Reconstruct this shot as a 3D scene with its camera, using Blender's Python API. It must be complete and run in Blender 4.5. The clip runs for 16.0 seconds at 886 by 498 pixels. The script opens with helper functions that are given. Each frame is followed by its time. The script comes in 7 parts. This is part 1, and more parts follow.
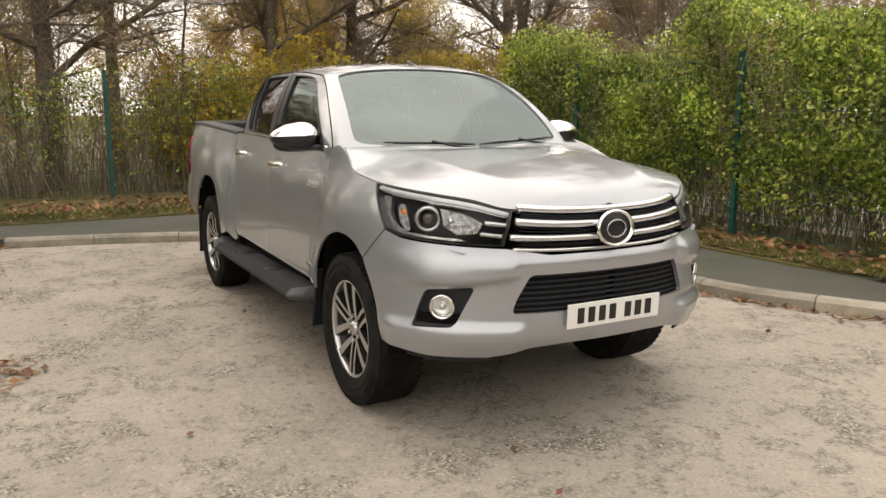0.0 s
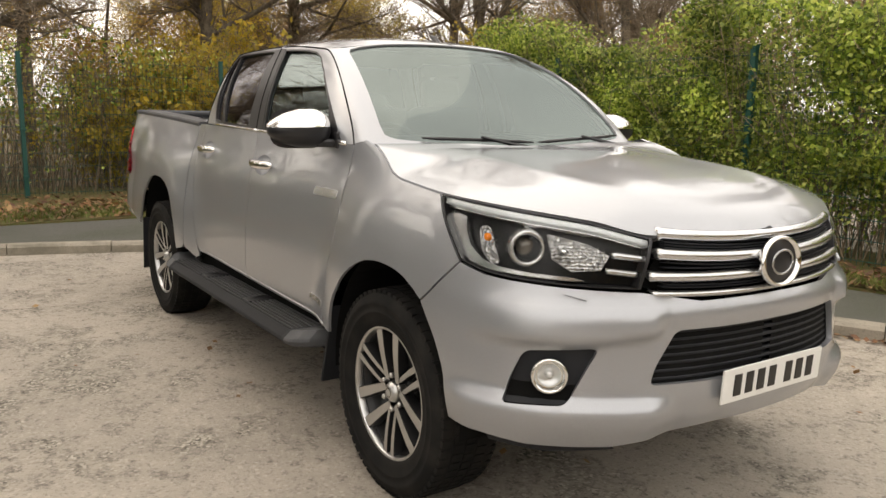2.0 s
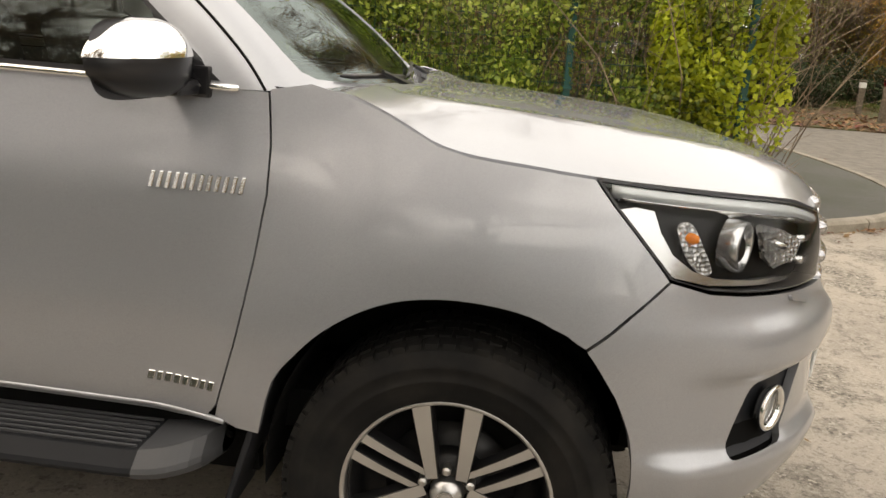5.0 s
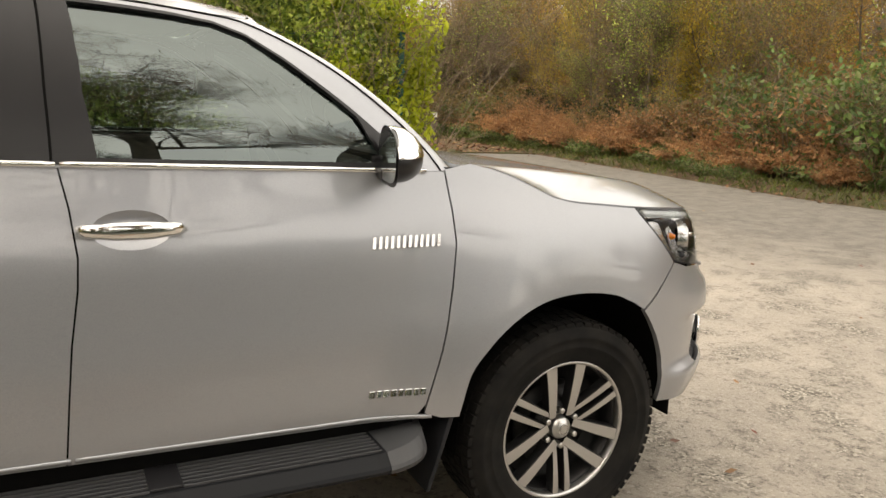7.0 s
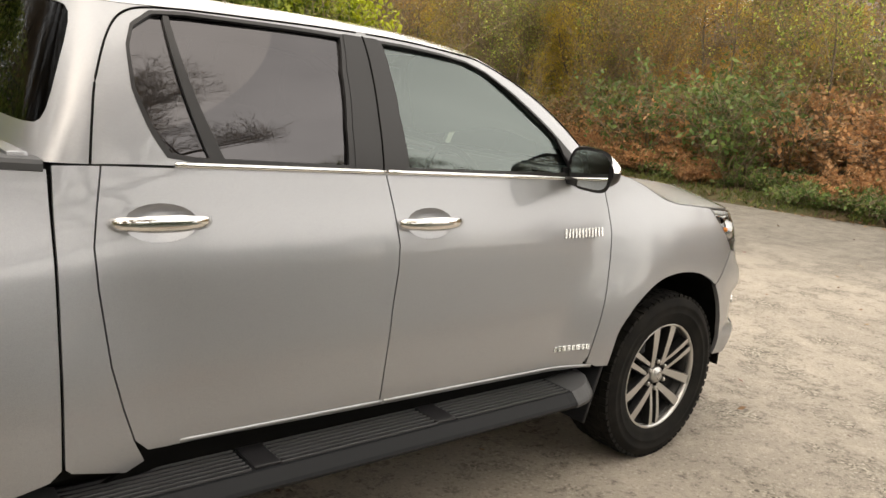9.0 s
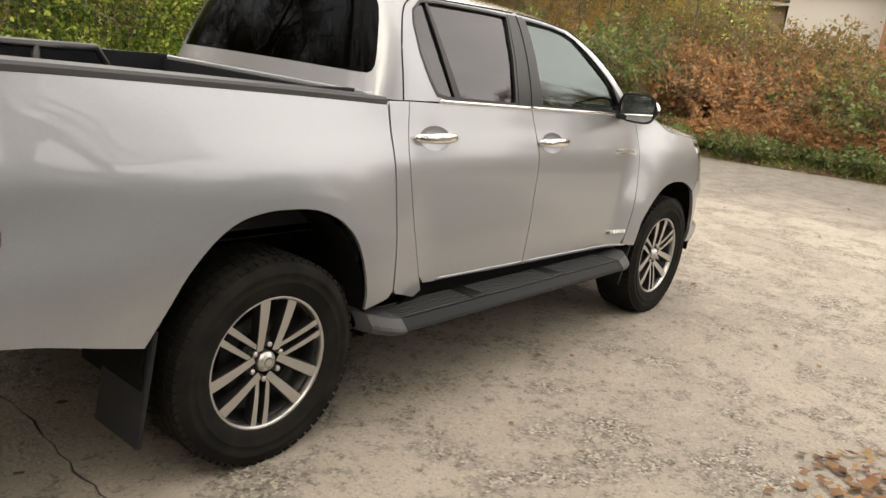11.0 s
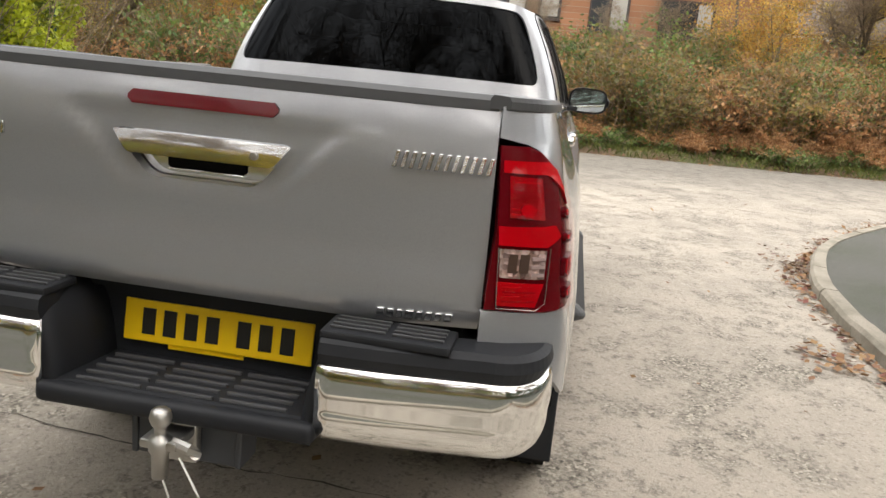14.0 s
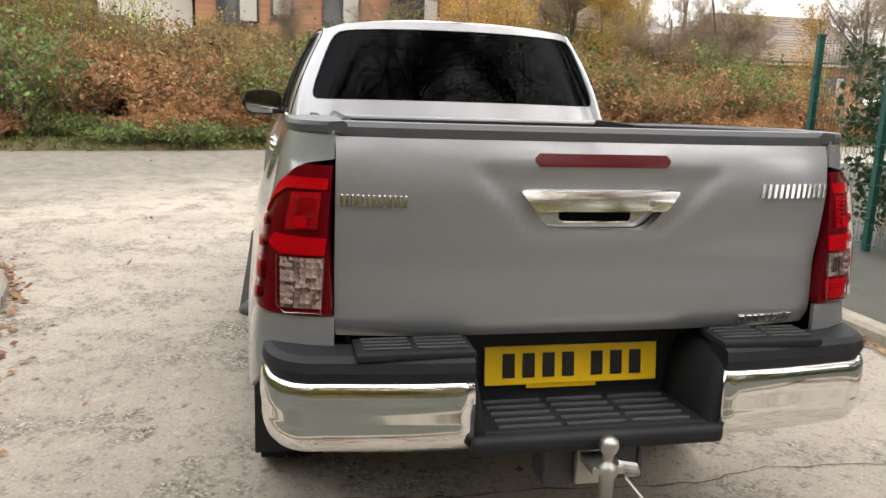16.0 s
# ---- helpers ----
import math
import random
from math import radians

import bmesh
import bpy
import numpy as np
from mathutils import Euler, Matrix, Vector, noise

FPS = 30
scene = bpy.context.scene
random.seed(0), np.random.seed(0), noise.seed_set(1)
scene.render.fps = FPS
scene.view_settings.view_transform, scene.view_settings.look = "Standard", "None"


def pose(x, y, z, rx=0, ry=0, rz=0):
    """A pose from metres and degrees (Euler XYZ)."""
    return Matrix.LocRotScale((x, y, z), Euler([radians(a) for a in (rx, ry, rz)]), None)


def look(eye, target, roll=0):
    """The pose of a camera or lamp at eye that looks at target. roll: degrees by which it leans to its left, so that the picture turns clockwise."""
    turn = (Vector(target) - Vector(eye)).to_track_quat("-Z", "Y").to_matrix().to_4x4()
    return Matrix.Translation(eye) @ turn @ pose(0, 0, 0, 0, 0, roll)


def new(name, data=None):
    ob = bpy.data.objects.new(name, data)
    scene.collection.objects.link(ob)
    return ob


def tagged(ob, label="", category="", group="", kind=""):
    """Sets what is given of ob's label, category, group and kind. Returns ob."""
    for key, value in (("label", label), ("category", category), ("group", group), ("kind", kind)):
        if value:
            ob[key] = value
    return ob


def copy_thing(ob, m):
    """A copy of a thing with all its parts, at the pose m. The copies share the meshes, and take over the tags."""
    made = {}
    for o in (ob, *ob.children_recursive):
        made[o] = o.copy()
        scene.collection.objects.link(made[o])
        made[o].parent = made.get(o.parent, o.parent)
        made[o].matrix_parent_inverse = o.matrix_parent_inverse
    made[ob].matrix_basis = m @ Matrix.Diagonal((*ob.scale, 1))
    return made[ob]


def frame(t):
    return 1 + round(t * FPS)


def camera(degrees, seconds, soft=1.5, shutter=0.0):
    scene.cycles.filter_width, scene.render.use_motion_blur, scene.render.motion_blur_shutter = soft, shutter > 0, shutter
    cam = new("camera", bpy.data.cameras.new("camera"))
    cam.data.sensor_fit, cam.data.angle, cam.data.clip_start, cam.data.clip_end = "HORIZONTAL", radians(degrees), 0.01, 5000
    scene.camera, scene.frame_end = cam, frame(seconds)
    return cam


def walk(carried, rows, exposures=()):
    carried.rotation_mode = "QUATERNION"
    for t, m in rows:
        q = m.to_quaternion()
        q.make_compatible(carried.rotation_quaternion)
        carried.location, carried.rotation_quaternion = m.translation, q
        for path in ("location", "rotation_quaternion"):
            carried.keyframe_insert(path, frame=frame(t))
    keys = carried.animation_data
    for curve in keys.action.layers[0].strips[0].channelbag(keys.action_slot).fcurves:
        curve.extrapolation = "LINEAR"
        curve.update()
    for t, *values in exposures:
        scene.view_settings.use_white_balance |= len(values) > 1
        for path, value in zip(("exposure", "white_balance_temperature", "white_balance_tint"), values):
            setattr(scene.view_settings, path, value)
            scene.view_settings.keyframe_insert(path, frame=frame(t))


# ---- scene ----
cam = camera(58.7, 16.0)
PATH = [
    (0, (3.606, -2.294, 1.463), (1.872, -1.359, 1.117), -0.1),
    (0.5, (3.369, -2.314, 1.457), (1.646, -1.359, 1.113), 0.5),
    (1, (3.116, -2.32, 1.439), (1.414, -1.328, 1.095), 0.9),
    (1.5, (2.771, -2.247, 1.427), (1.101, -1.201, 1.082), 1.2),
    (2, (2.391, -2.257, 1.401), (0.756, -1.158, 1.057), 1.1),
    (2.5, (2.084, -2.27, 1.407), (0.508, -1.094, 1.039), 0.9),
    (3, (1.738, -2.192, 1.378), (0.228, -0.947, 0.966), 2.5),
    (3.5, (1.37, -2.16, 1.338), (0.007, -0.773, 0.871), 4.7),
    (3.7, (1.21, -2.162, 1.336), (-0.028, -0.667, 0.855), 5.2),
    (5.8, (-0.492, -2.728, 1.435), (-0.164, -0.811, 0.968), 3.5),
    (6, (-0.654, -2.787, 1.443), (-0.212, -0.882, 1.021), 3.9),
    (6.5, (-1.127, -2.94, 1.507), (-0.395, -1.117, 1.134), 2.5),
    (7, (-1.56, -2.932, 1.494), (-0.657, -1.19, 1.109), 2.4),
    (7.5, (-1.994, -2.953, 1.51), (-1.023, -1.254, 1.099), 2.5),
    (8, (-2.354, -2.899, 1.539), (-1.281, -1.27, 1.098), 3.1),
    (8.2, (-2.426, -2.828, 1.548), (-1.332, -1.215, 1.103), 3.4),
    (10.3, (-4.241, -2.94, 1.565), (-2.731, -1.68, 1.201), 6.8),
    (10.5, (-4.398, -2.962, 1.527), (-2.898, -1.714, 1.09), 6.7),
    (11, (-4.734, -2.929, 1.529), (-3.226, -1.713, 1.031), 6.9),
    (11.5, (-5.011, -2.695, 1.486), (-3.428, -1.586, 0.973), 6.7),
    (12, (-5.127, -2.303, 1.413), (-3.49, -1.262, 0.926), 6.9),
    (12.5, (-5.397, -1.942, 1.381), (-3.649, -1.072, 0.95), 7.2),
    (13, (-5.608, -1.621, 1.361), (-3.768, -0.955, 0.946), 6.3),
    (13.5, (-5.744, -1.209, 1.363), (-3.845, -0.728, 0.962), 6.2),
    (14, (-5.962, -0.842, 1.408), (-4.031, -0.557, 0.973), 5.6),
    (14.5, (-6.066, -0.468, 1.436), (-4.126, -0.33, 0.97), 4.6),
    (15, (-6.099, -0.012, 1.466), (-4.147, 0.013, 1.032), 4.6),
    (15.5, (-6.175, 0.441, 1.47), (-4.227, 0.263, 1.055), 3.5),
    (16, (-6.142, 0.823, 1.463), (-4.227, 0.413, 1.058), 2.0),
]
walk(cam, [(t, look(eye, target, roll)) for t, eye, target, roll in PATH], exposures=((0, 0.34, 7350, 12), (4, 0.33, 7450, 12), (7, 0.43, 7600, 11), (8.2, 0.49, 7550, 11), (11, 0.57, 7450, 11), (13.5, 0.78, 6850, 10), (16, 0.84, 6750, 11)))

# ---- world, sun and exposure ----
world = bpy.data.worlds.new("overcast")
scene.world = world
world.use_nodes = True
wn, wl = world.node_tree.nodes, world.node_tree.links
sky = wn.new("ShaderNodeTexSky")
sky.sky_type = "NISHITA"
sky.sun_disc = False
sky.sun_elevation, sky.sun_rotation = radians(45.5), radians(236)
sky.dust_density, sky.air_density = 3.0, 1.0
cloud = wn.new("ShaderNodeTexNoise")
cloud.inputs["Scale"].default_value = 2.2
cloud.inputs["Detail"].default_value = 4
coord = wn.new("ShaderNodeTexCoord")
wl.new(coord.outputs["Generated"], cloud.inputs["Vector"])
band = wn.new("ShaderNodeMapRange")
band.inputs["From Min"].default_value, band.inputs["From Max"].default_value = 0.3, 0.7
band.inputs["To Min"].default_value, band.inputs["To Max"].default_value = 10.0, 14.0
wl.new(cloud.outputs["Fac"], band.inputs["Value"])
grey = wn.new("ShaderNodeCombineColor")
for key in ("Red", "Green", "Blue"):
    wl.new(band.outputs["Result"], grey.inputs[key])
cover = wn.new("ShaderNodeMix")
cover.data_type = "RGBA"
cover.inputs["Factor"].default_value = 0.75
wl.new(sky.outputs["Color"], cover.inputs["A"])
wl.new(grey.outputs["Color"], cover.inputs["B"])
wl.new(cover.outputs["Result"], wn["Background"].inputs["Color"])
wn["Background"].inputs["Strength"].default_value = 0.15

sun = new("sun", bpy.data.lights.new("sun", "SUN"))
sun.data.energy, sun.data.angle, sun.data.color = 0.8, radians(120), (1.0, 0.92, 0.80)
sun.matrix_world = look((-7.6, -5.2, 9.4), (0, 0, 0))


# ---- materials ----
def material(name, colour, rough=0.6, metal=0.0, **more):
    m = bpy.data.materials.new(name)
    m.use_nodes = True
    b = m.node_tree.nodes["Principled BSDF"]
    b.inputs["Base Color"].default_value = (*colour, 1)
    b.inputs["Roughness"].default_value = rough
    b.inputs["Metallic"].default_value = metal
    for key, value in more.items():
        b.inputs[key.replace("_", " ")].default_value = value
    return m


def node(m, kind, **values):
    n = m.node_tree.nodes.new(kind)
    for key, value in values.items():
        n.inputs[key.replace("_", " ")].default_value = value
    return n


def link(m, a, b):
    m.node_tree.links.new(a, b)


def noise_node(m, scale, detail=4.0, rough=0.55, space="Object"):
    c = node(m, "ShaderNodeTexCoord")
    n = node(m, "ShaderNodeTexNoise", Scale=scale, Detail=detail, Roughness=rough)
    link(m, c.outputs[space], n.inputs["Vector"])
    return n.outputs["Fac"]


def ramp(m, fac, stops):
    r = node(m, "ShaderNodeValToRGB")
    while len(r.color_ramp.elements) < len(stops):
        r.color_ramp.elements.new(0.5)
    for e, (place, colour) in zip(r.color_ramp.elements, stops):
        e.position, e.color = place, (*colour, 1)
    link(m, fac, r.inputs["Fac"])
    return r.outputs["Color"]


def mix(m, fac, a, b, way="MIX"):
    x = node(m, "ShaderNodeMix")
    x.data_type, x.blend_type = "RGBA", way
    if isinstance(fac, float):
        x.inputs["Factor"].default_value = fac
    else:
        link(m, fac, x.inputs["Factor"])
    for key, value in (("A", a), ("B", b)):
        if isinstance(value, tuple):
            x.inputs[key].default_value = (*value, 1)
        else:
            link(m, value, x.inputs[key])
    return x.outputs["Result"]


def step_up(m, fac, low, high, top=1.0):
    r = node(m, "ShaderNodeMapRange", From_Min=low, From_Max=high, To_Max=top)
    link(m, fac, r.inputs["Value"])
    return r.outputs["Result"]


def base(m, colour):
    link(m, colour, m.node_tree.nodes["Principled BSDF"].inputs["Base Color"])


def gloss(m, fac, low, high):
    r = node(m, "ShaderNodeMapRange", To_Min=low, To_Max=high)
    link(m, fac, r.inputs["Value"])
    link(m, r.outputs["Result"], m.node_tree.nodes["Principled BSDF"].inputs["Roughness"])


def bump(m, height, strength=0.3, distance=0.01):
    b = node(m, "ShaderNodeBump", Strength=strength, Distance=distance)
    link(m, height, b.inputs["Height"])
    link(m, b.outputs["Normal"], m.node_tree.nodes["Principled BSDF"].inputs["Normal"])


def random_hue(m, colour, amount=0.3, island=True):
    """Vary the value of a colour from piece to piece."""
    if island:
        r = node(m, "ShaderNodeNewGeometry").outputs["Random Per Island"]
    else:
        r = node(m, "ShaderNodeObjectInfo").outputs["Random"]
    h = node(m, "ShaderNodeHueSaturation")
    k = node(m, "ShaderNodeMapRange", To_Min=1 - amount, To_Max=1 + amount)
    link(m, r, k.inputs["Value"])
    link(m, k.outputs["Result"], h.inputs["Value"])
    if isinstance(colour, tuple):
        h.inputs["Color"].default_value = (*colour, 1)
    else:
        link(m, colour, h.inputs["Color"])
    base(m, h.outputs["Color"])


def leafy(name, stops, rough=0.5, light=0.38):
    """Leaves of several tints, a little see-through."""
    m = material(name, stops[0], rough)
    r = node(m, "ShaderNodeNewGeometry").outputs["Random Per Island"]
    col = ramp(m, r, [(i / max(1, len(stops) - 1), c) for i, c in enumerate(stops)])
    clumps = node(m, "ShaderNodeMapRange", From_Min=0.34, From_Max=0.66, To_Min=0.55, To_Max=1.35)
    link(m, noise_node(m, 1.6, 4), clumps.inputs["Value"])
    tone = node(m, "ShaderNodeHueSaturation")
    link(m, clumps.outputs["Result"], tone.inputs["Value"])
    link(m, col, tone.inputs["Color"])
    col = tone.outputs["Color"]
    base(m, col)
    out = m.node_tree.nodes["Material Output"]
    t = node(m, "ShaderNodeBsdfTranslucent")
    link(m, col, t.inputs["Color"])
    x = node(m, "ShaderNodeMixShader", Fac=light)
    link(m, m.node_tree.nodes["Principled BSDF"].outputs["BSDF"], x.inputs[1])
    link(m, t.outputs["BSDF"], x.inputs[2])
    link(m, x.outputs["Shader"], out.inputs["Surface"])
    return m


def glass(name, tint, ior=1.6, gloss_rough=0.0, shine=(1, 1, 1)):
    """A tinted pane: clear through its tint, mirror-like by Fresnel."""
    m = bpy.data.materials.new(name)
    m.use_nodes = True
    m.node_tree.nodes.remove(m.node_tree.nodes["Principled BSDF"])
    t = node(m, "ShaderNodeBsdfTransparent")
    t.inputs["Color"].default_value = (*tint, 1)
    g = node(m, "ShaderNodeBsdfGlossy", Roughness=gloss_rough)
    g.inputs["Color"].default_value = (*shine, 1)
    f = node(m, "ShaderNodeFresnel", IOR=ior)
    x = node(m, "ShaderNodeMixShader")
    link(m, f.outputs["Fac"], x.inputs["Fac"])
    link(m, t.outputs["BSDF"], x.inputs[1])
    link(m, g.outputs["BSDF"], x.inputs[2])
    link(m, x.outputs["Shader"], m.node_tree.nodes["Material Output"].inputs["Surface"])
    return m


PAINT = material("silver_paint", (0.40, 0.41, 0.43), 0.4, 0.62, Coat_Weight=1.0, Coat_Roughness=0.02, Coat_IOR=1.6)
flake = noise_node(PAINT, 900, 1)
base(PAINT, mix(PAINT, step_up(PAINT, flake, 0.35, 0.65), (0.33, 0.342, 0.364), (0.43, 0.444, 0.470)))
gloss(PAINT, noise_node(PAINT, 2.5, 5), 0.36, 0.41)
CHROME = material("chrome", (0.9, 0.9, 0.89), 0.06, 1.0)
gloss(CHROME, noise_node(CHROME, 9, 4), 0.03, 0.1)
ALLOY = material("machined_alloy", (0.55, 0.55, 0.545), 0.30, 0.95)
gloss(ALLOY, noise_node(ALLOY, 60, 3), 0.24, 0.38)
ALLOY_DARK = material("grey_alloy", (0.014, 0.014, 0.015), 0.42, 0.2)
def faceted(name, colours, scale, rough, metal):
    """Pressed lamp glass: small facets whose glints and shade are painted as cell colours."""
    m = material(name, colours[0], rough, metal, Coat_Weight=0.8, Coat_Roughness=0.03)
    t = node(m, "ShaderNodeTexCoord")
    v = node(m, "ShaderNodeTexVoronoi", Scale=scale, Randomness=0.45)
    link(m, t.outputs["Object"], v.inputs["Vector"])
    sp = node(m, "ShaderNodeSeparateColor")
    link(m, v.outputs["Color"], sp.inputs["Color"])
    base(m, ramp(m, sp.outputs["Red"], [(i / (len(colours) - 1), c) for i, c in enumerate(colours)]))
    bump(m, v.outputs["Distance"], 0.9, 0.006)
    return m


CLEARLAMP = faceted("faceted_clear_lamp", ((0.30, 0.25, 0.20), (0.85, 0.83, 0.80), (0.12, 0.10, 0.09), (0.62, 0.57, 0.52)), 75, 0.12, 0.5)
LAMPCUP = faceted("faceted_lamp_cup", ((0.45, 0.45, 0.45), (0.22, 0.22, 0.22), (0.60, 0.60, 0.60), (0.14, 0.14, 0.14)), 100, 0.16, 0.85)
SMOKE = material("smoky_lamp_glass", (0.10, 0.085, 0.07), 0.1, 0.2, Coat_Weight=1.0, Coat_Roughness=0.03)
LAMPBLACK = material("gloss_black_lamp_mask", (0.004, 0.004, 0.0045), 0.3, 0.0, Specular_IOR_Level=0.25)
DRL = material("pale_light_guide", (0.62, 0.65, 0.66), 0.22, 0.15, Coat_Weight=0.7, Coat_Roughness=0.05)
REFLECTOR = material("lamp_reflector", (0.8, 0.8, 0.79), 0.18, 0.55)
SOFT_CHROME = material("soft_chrome", (0.66, 0.665, 0.675), 0.2, 0.95)
BADGE = material("badge_chrome", (0.68, 0.68, 0.67), 0.16, 1.0)
MARK = material("dull_chrome_mark", (0.42, 0.42, 0.42), 0.25, 0.9)
RIB = material("grey_tread_rib_rubber", (0.055, 0.057, 0.062), 0.5)
STEPCAP = material("worn_step_end_plastic", (0.05, 0.052, 0.056), 0.5)
STEP = material("black_step_plastic", (0.008, 0.009, 0.011), 0.55, 0.0, Specular_IOR_Level=0.22)
bump(STEP, noise_node(STEP, 350, 2), 0.15, 0.001)
TOWGREY = material("grey_painted_steel", (0.055, 0.06, 0.07), 0.5, 0.2)
RED_BRAKE = material("maroon_brake_lens", (0.11, 0.004, 0.009), 0.15, 0.0, Coat_Weight=0.5, Coat_Roughness=0.05)
RED_DEEP = material("deep_red_lamp_lens", (0.40, 0.002, 0.010), 0.08, 0.0, Coat_Weight=1.0, Coat_Roughness=0.03)
TYRE = material("tyre_rubber", (0.012, 0.012, 0.013), 0.85, 0.0, Specular_IOR_Level=0.15)
base(TYRE, mix(TYRE, step_up(TYRE, noise_node(TYRE, 7, 6), 0.42, 0.72, 0.7), (0.009, 0.009, 0.009), (0.028, 0.026, 0.023)))
bump(TYRE, noise_node(TYRE, 130, 3), 0.15, 0.002)
PLASTIC = material("black_plastic", (0.022, 0.023, 0.025), 0.62, 0.0, Specular_IOR_Level=0.35)
bump(PLASTIC, noise_node(PLASTIC, 420, 2), 0.18, 0.001)
base(PLASTIC, mix(PLASTIC, step_up(PLASTIC, noise_node(PLASTIC, 5, 6), 0.45, 0.8, 0.5), (0.011, 0.0125, 0.016), (0.026, 0.027, 0.030)))
SATIN = material("satin_black_trim", (0.018, 0.018, 0.02), 0.3)
RAIL = material("grey_black_rail_plastic", (0.062, 0.064, 0.069), 0.46)
bump(RAIL, noise_node(RAIL, 300, 2), 0.2, 0.001)
# near black for hidden parts; also stands for shade in gaps and openings
VOID = material("black_parts_and_shade", (0.005, 0.005, 0.005), 0.9, 0.0, Specular_IOR_Level=0.15)
STEEL = material("galvanised_steel", (0.5, 0.49, 0.47), 0.38, 1.0)
gloss(STEEL, noise_node(STEEL, 25, 5), 0.28, 0.55)
SCREEN = glass("windscreen_glass", (0.36, 0.45, 0.42), 3.4, 0.0, (0.54, 0.62, 0.60))
TINT = glass("green_tinted_glass", (0.46, 0.56, 0.52), 2.5, 0.0, (0.70, 0.80, 0.78))
REARGLASS = glass("dark_rear_glass", (0.006, 0.007, 0.0065), 1.26, 0.0, (0.46, 0.49, 0.53))
PRIVACY = glass("dark_privacy_glass", (0.03, 0.034, 0.036), 1.95, 0.0, (0.9, 0.88, 0.92))
LENS = glass("clear_lamp_lens", (0.94, 0.95, 0.95), 1.2)
RED_COVER = glass("red_clear_cover", (0.98, 0.84, 0.84), 1.16)
RED = material("red_lamp_lens", (0.55, 0.002, 0.010), 0.1, 0.0, Coat_Weight=0.4, Coat_Roughness=0.03, Specular_IOR_Level=0.25)
RED_DARK = material("dark_red_lamp_lens", (0.12, 0.0015, 0.006), 0.2, 0.0, Coat_Weight=0.2, Coat_Roughness=0.05, Specular_IOR_Level=0.2)
AMBER = material("amber_reflector", (0.8, 0.22, 0.02), 0.2)
MIRROR = material("mirror_glass", (0.75, 0.8, 0.8), 0.02, 1.0)
PLATE_W = material("white_plate", (0.78, 0.78, 0.75), 0.35)
PLATE_Y = material("yellow_plate", (0.85, 0.55, 0.01), 0.35)
INK = material("black_ink", (0.012, 0.012, 0.012), 0.4)
CLOTH = material("dark_seat_cloth", (0.065, 0.065, 0.068), 0.9)
bump(CLOTH, noise_node(CLOTH, 250, 3), 0.4, 0.002)
DASH = material("grey_dashboard_plastic", (0.11, 0.11, 0.112), 0.55)
LINING = material("pale_roof_lining", (0.42, 0.41, 0.38), 0.9)

CRACK = material("dirt_filled_crack", (0.11, 0.098, 0.082), 0.95)
TAR = material("worn_asphalt", (0.3, 0.27, 0.22), 0.85)
tc = node(TAR, "ShaderNodeTexCoord").outputs["Object"]


def times(a, b):
    k = node(TAR, "ShaderNodeMath")
    k.operation = "MULTIPLY"
    link(TAR, a, k.inputs[0])
    link(TAR, b, k.inputs[1])
    return k.outputs["Value"]


stone = node(TAR, "ShaderNodeSeparateColor")
pebbles = node(TAR, "ShaderNodeTexVoronoi", Scale=80.0)
link(TAR, tc, pebbles.inputs["Vector"])
link(TAR, pebbles.outputs["Color"], stone.inputs["Color"])
stone = stone.outputs["Red"]
fine = noise_node(TAR, 70, 6, 0.75)
clump = noise_node(TAR, 15, 8, 0.74)
patch = noise_node(TAR, 4.2, 8, 0.7)
wide = noise_node(TAR, 0.45, 5, 0.6)
broad = noise_node(TAR, 1.5, 7, 0.68)
where = node(TAR, "ShaderNodeSeparateXYZ")
link(TAR, tc, where.inputs["Vector"])
# the through road along the bank is smoother and greyer than the worn turning place
across = node(TAR, "ShaderNodeMath")
across.operation = "MULTIPLY_ADD"
link(TAR, where.outputs["Y"], across.inputs[0])
across.inputs[1].default_value = 0.45
link(TAR, where.outputs["X"], across.inputs[2])
ragged = node(TAR, "ShaderNodeMath")
ragged.operation = "MULTIPLY_ADD"
link(TAR, broad, ragged.inputs[0])
ragged.inputs[1].default_value = 3.0
link(TAR, across.outputs["Value"], ragged.inputs[2])
through_road = step_up(TAR, ragged.outputs["Value"], 5.6, 9.6)
c = mix(TAR, step_up(TAR, wide, 0.36, 0.64), (0.485, 0.43, 0.360), (0.365, 0.325, 0.275))
c = mix(TAR, step_up(TAR, broad, 0.52, 0.66, 0.5), c, (0.315, 0.275, 0.225))
c = mix(TAR, step_up(TAR, patch, 0.46, 0.34, 0.5), c, (0.53, 0.475, 0.40))
c = mix(TAR, step_up(TAR, stone, 0.85, 0.97, 0.4), c, (0.60, 0.55, 0.47))
c = mix(TAR, step_up(TAR, stone, 0.15, 0.03, 0.4), c, (0.19, 0.165, 0.135))
c = mix(TAR, step_up(TAR, fine, 0.45, 0.32, 0.6), c, (0.14, 0.122, 0.10))
wear = node(TAR, "ShaderNodeMath")
wear.operation = "MULTIPLY_ADD"
link(TAR, broad, wear.inputs[0])
wear.inputs[1].default_value = 0.9
link(TAR, patch, wear.inputs[2])
shred = node(TAR, "ShaderNodeMath")
shred.operation = "MULTIPLY_ADD"
link(TAR, clump, shred.inputs[0])
shred.inputs[1].default_value = 0.55
link(TAR, wear.outputs["Value"], shred.inputs[2])
worn = step_up(TAR, shred.outputs["Value"], 1.24, 1.36)
# dark rims painted as the shadow along the worn patches' stepped edges
rim_shade_in = step_up(TAR, shred.outputs["Value"], 1.255, 1.285)
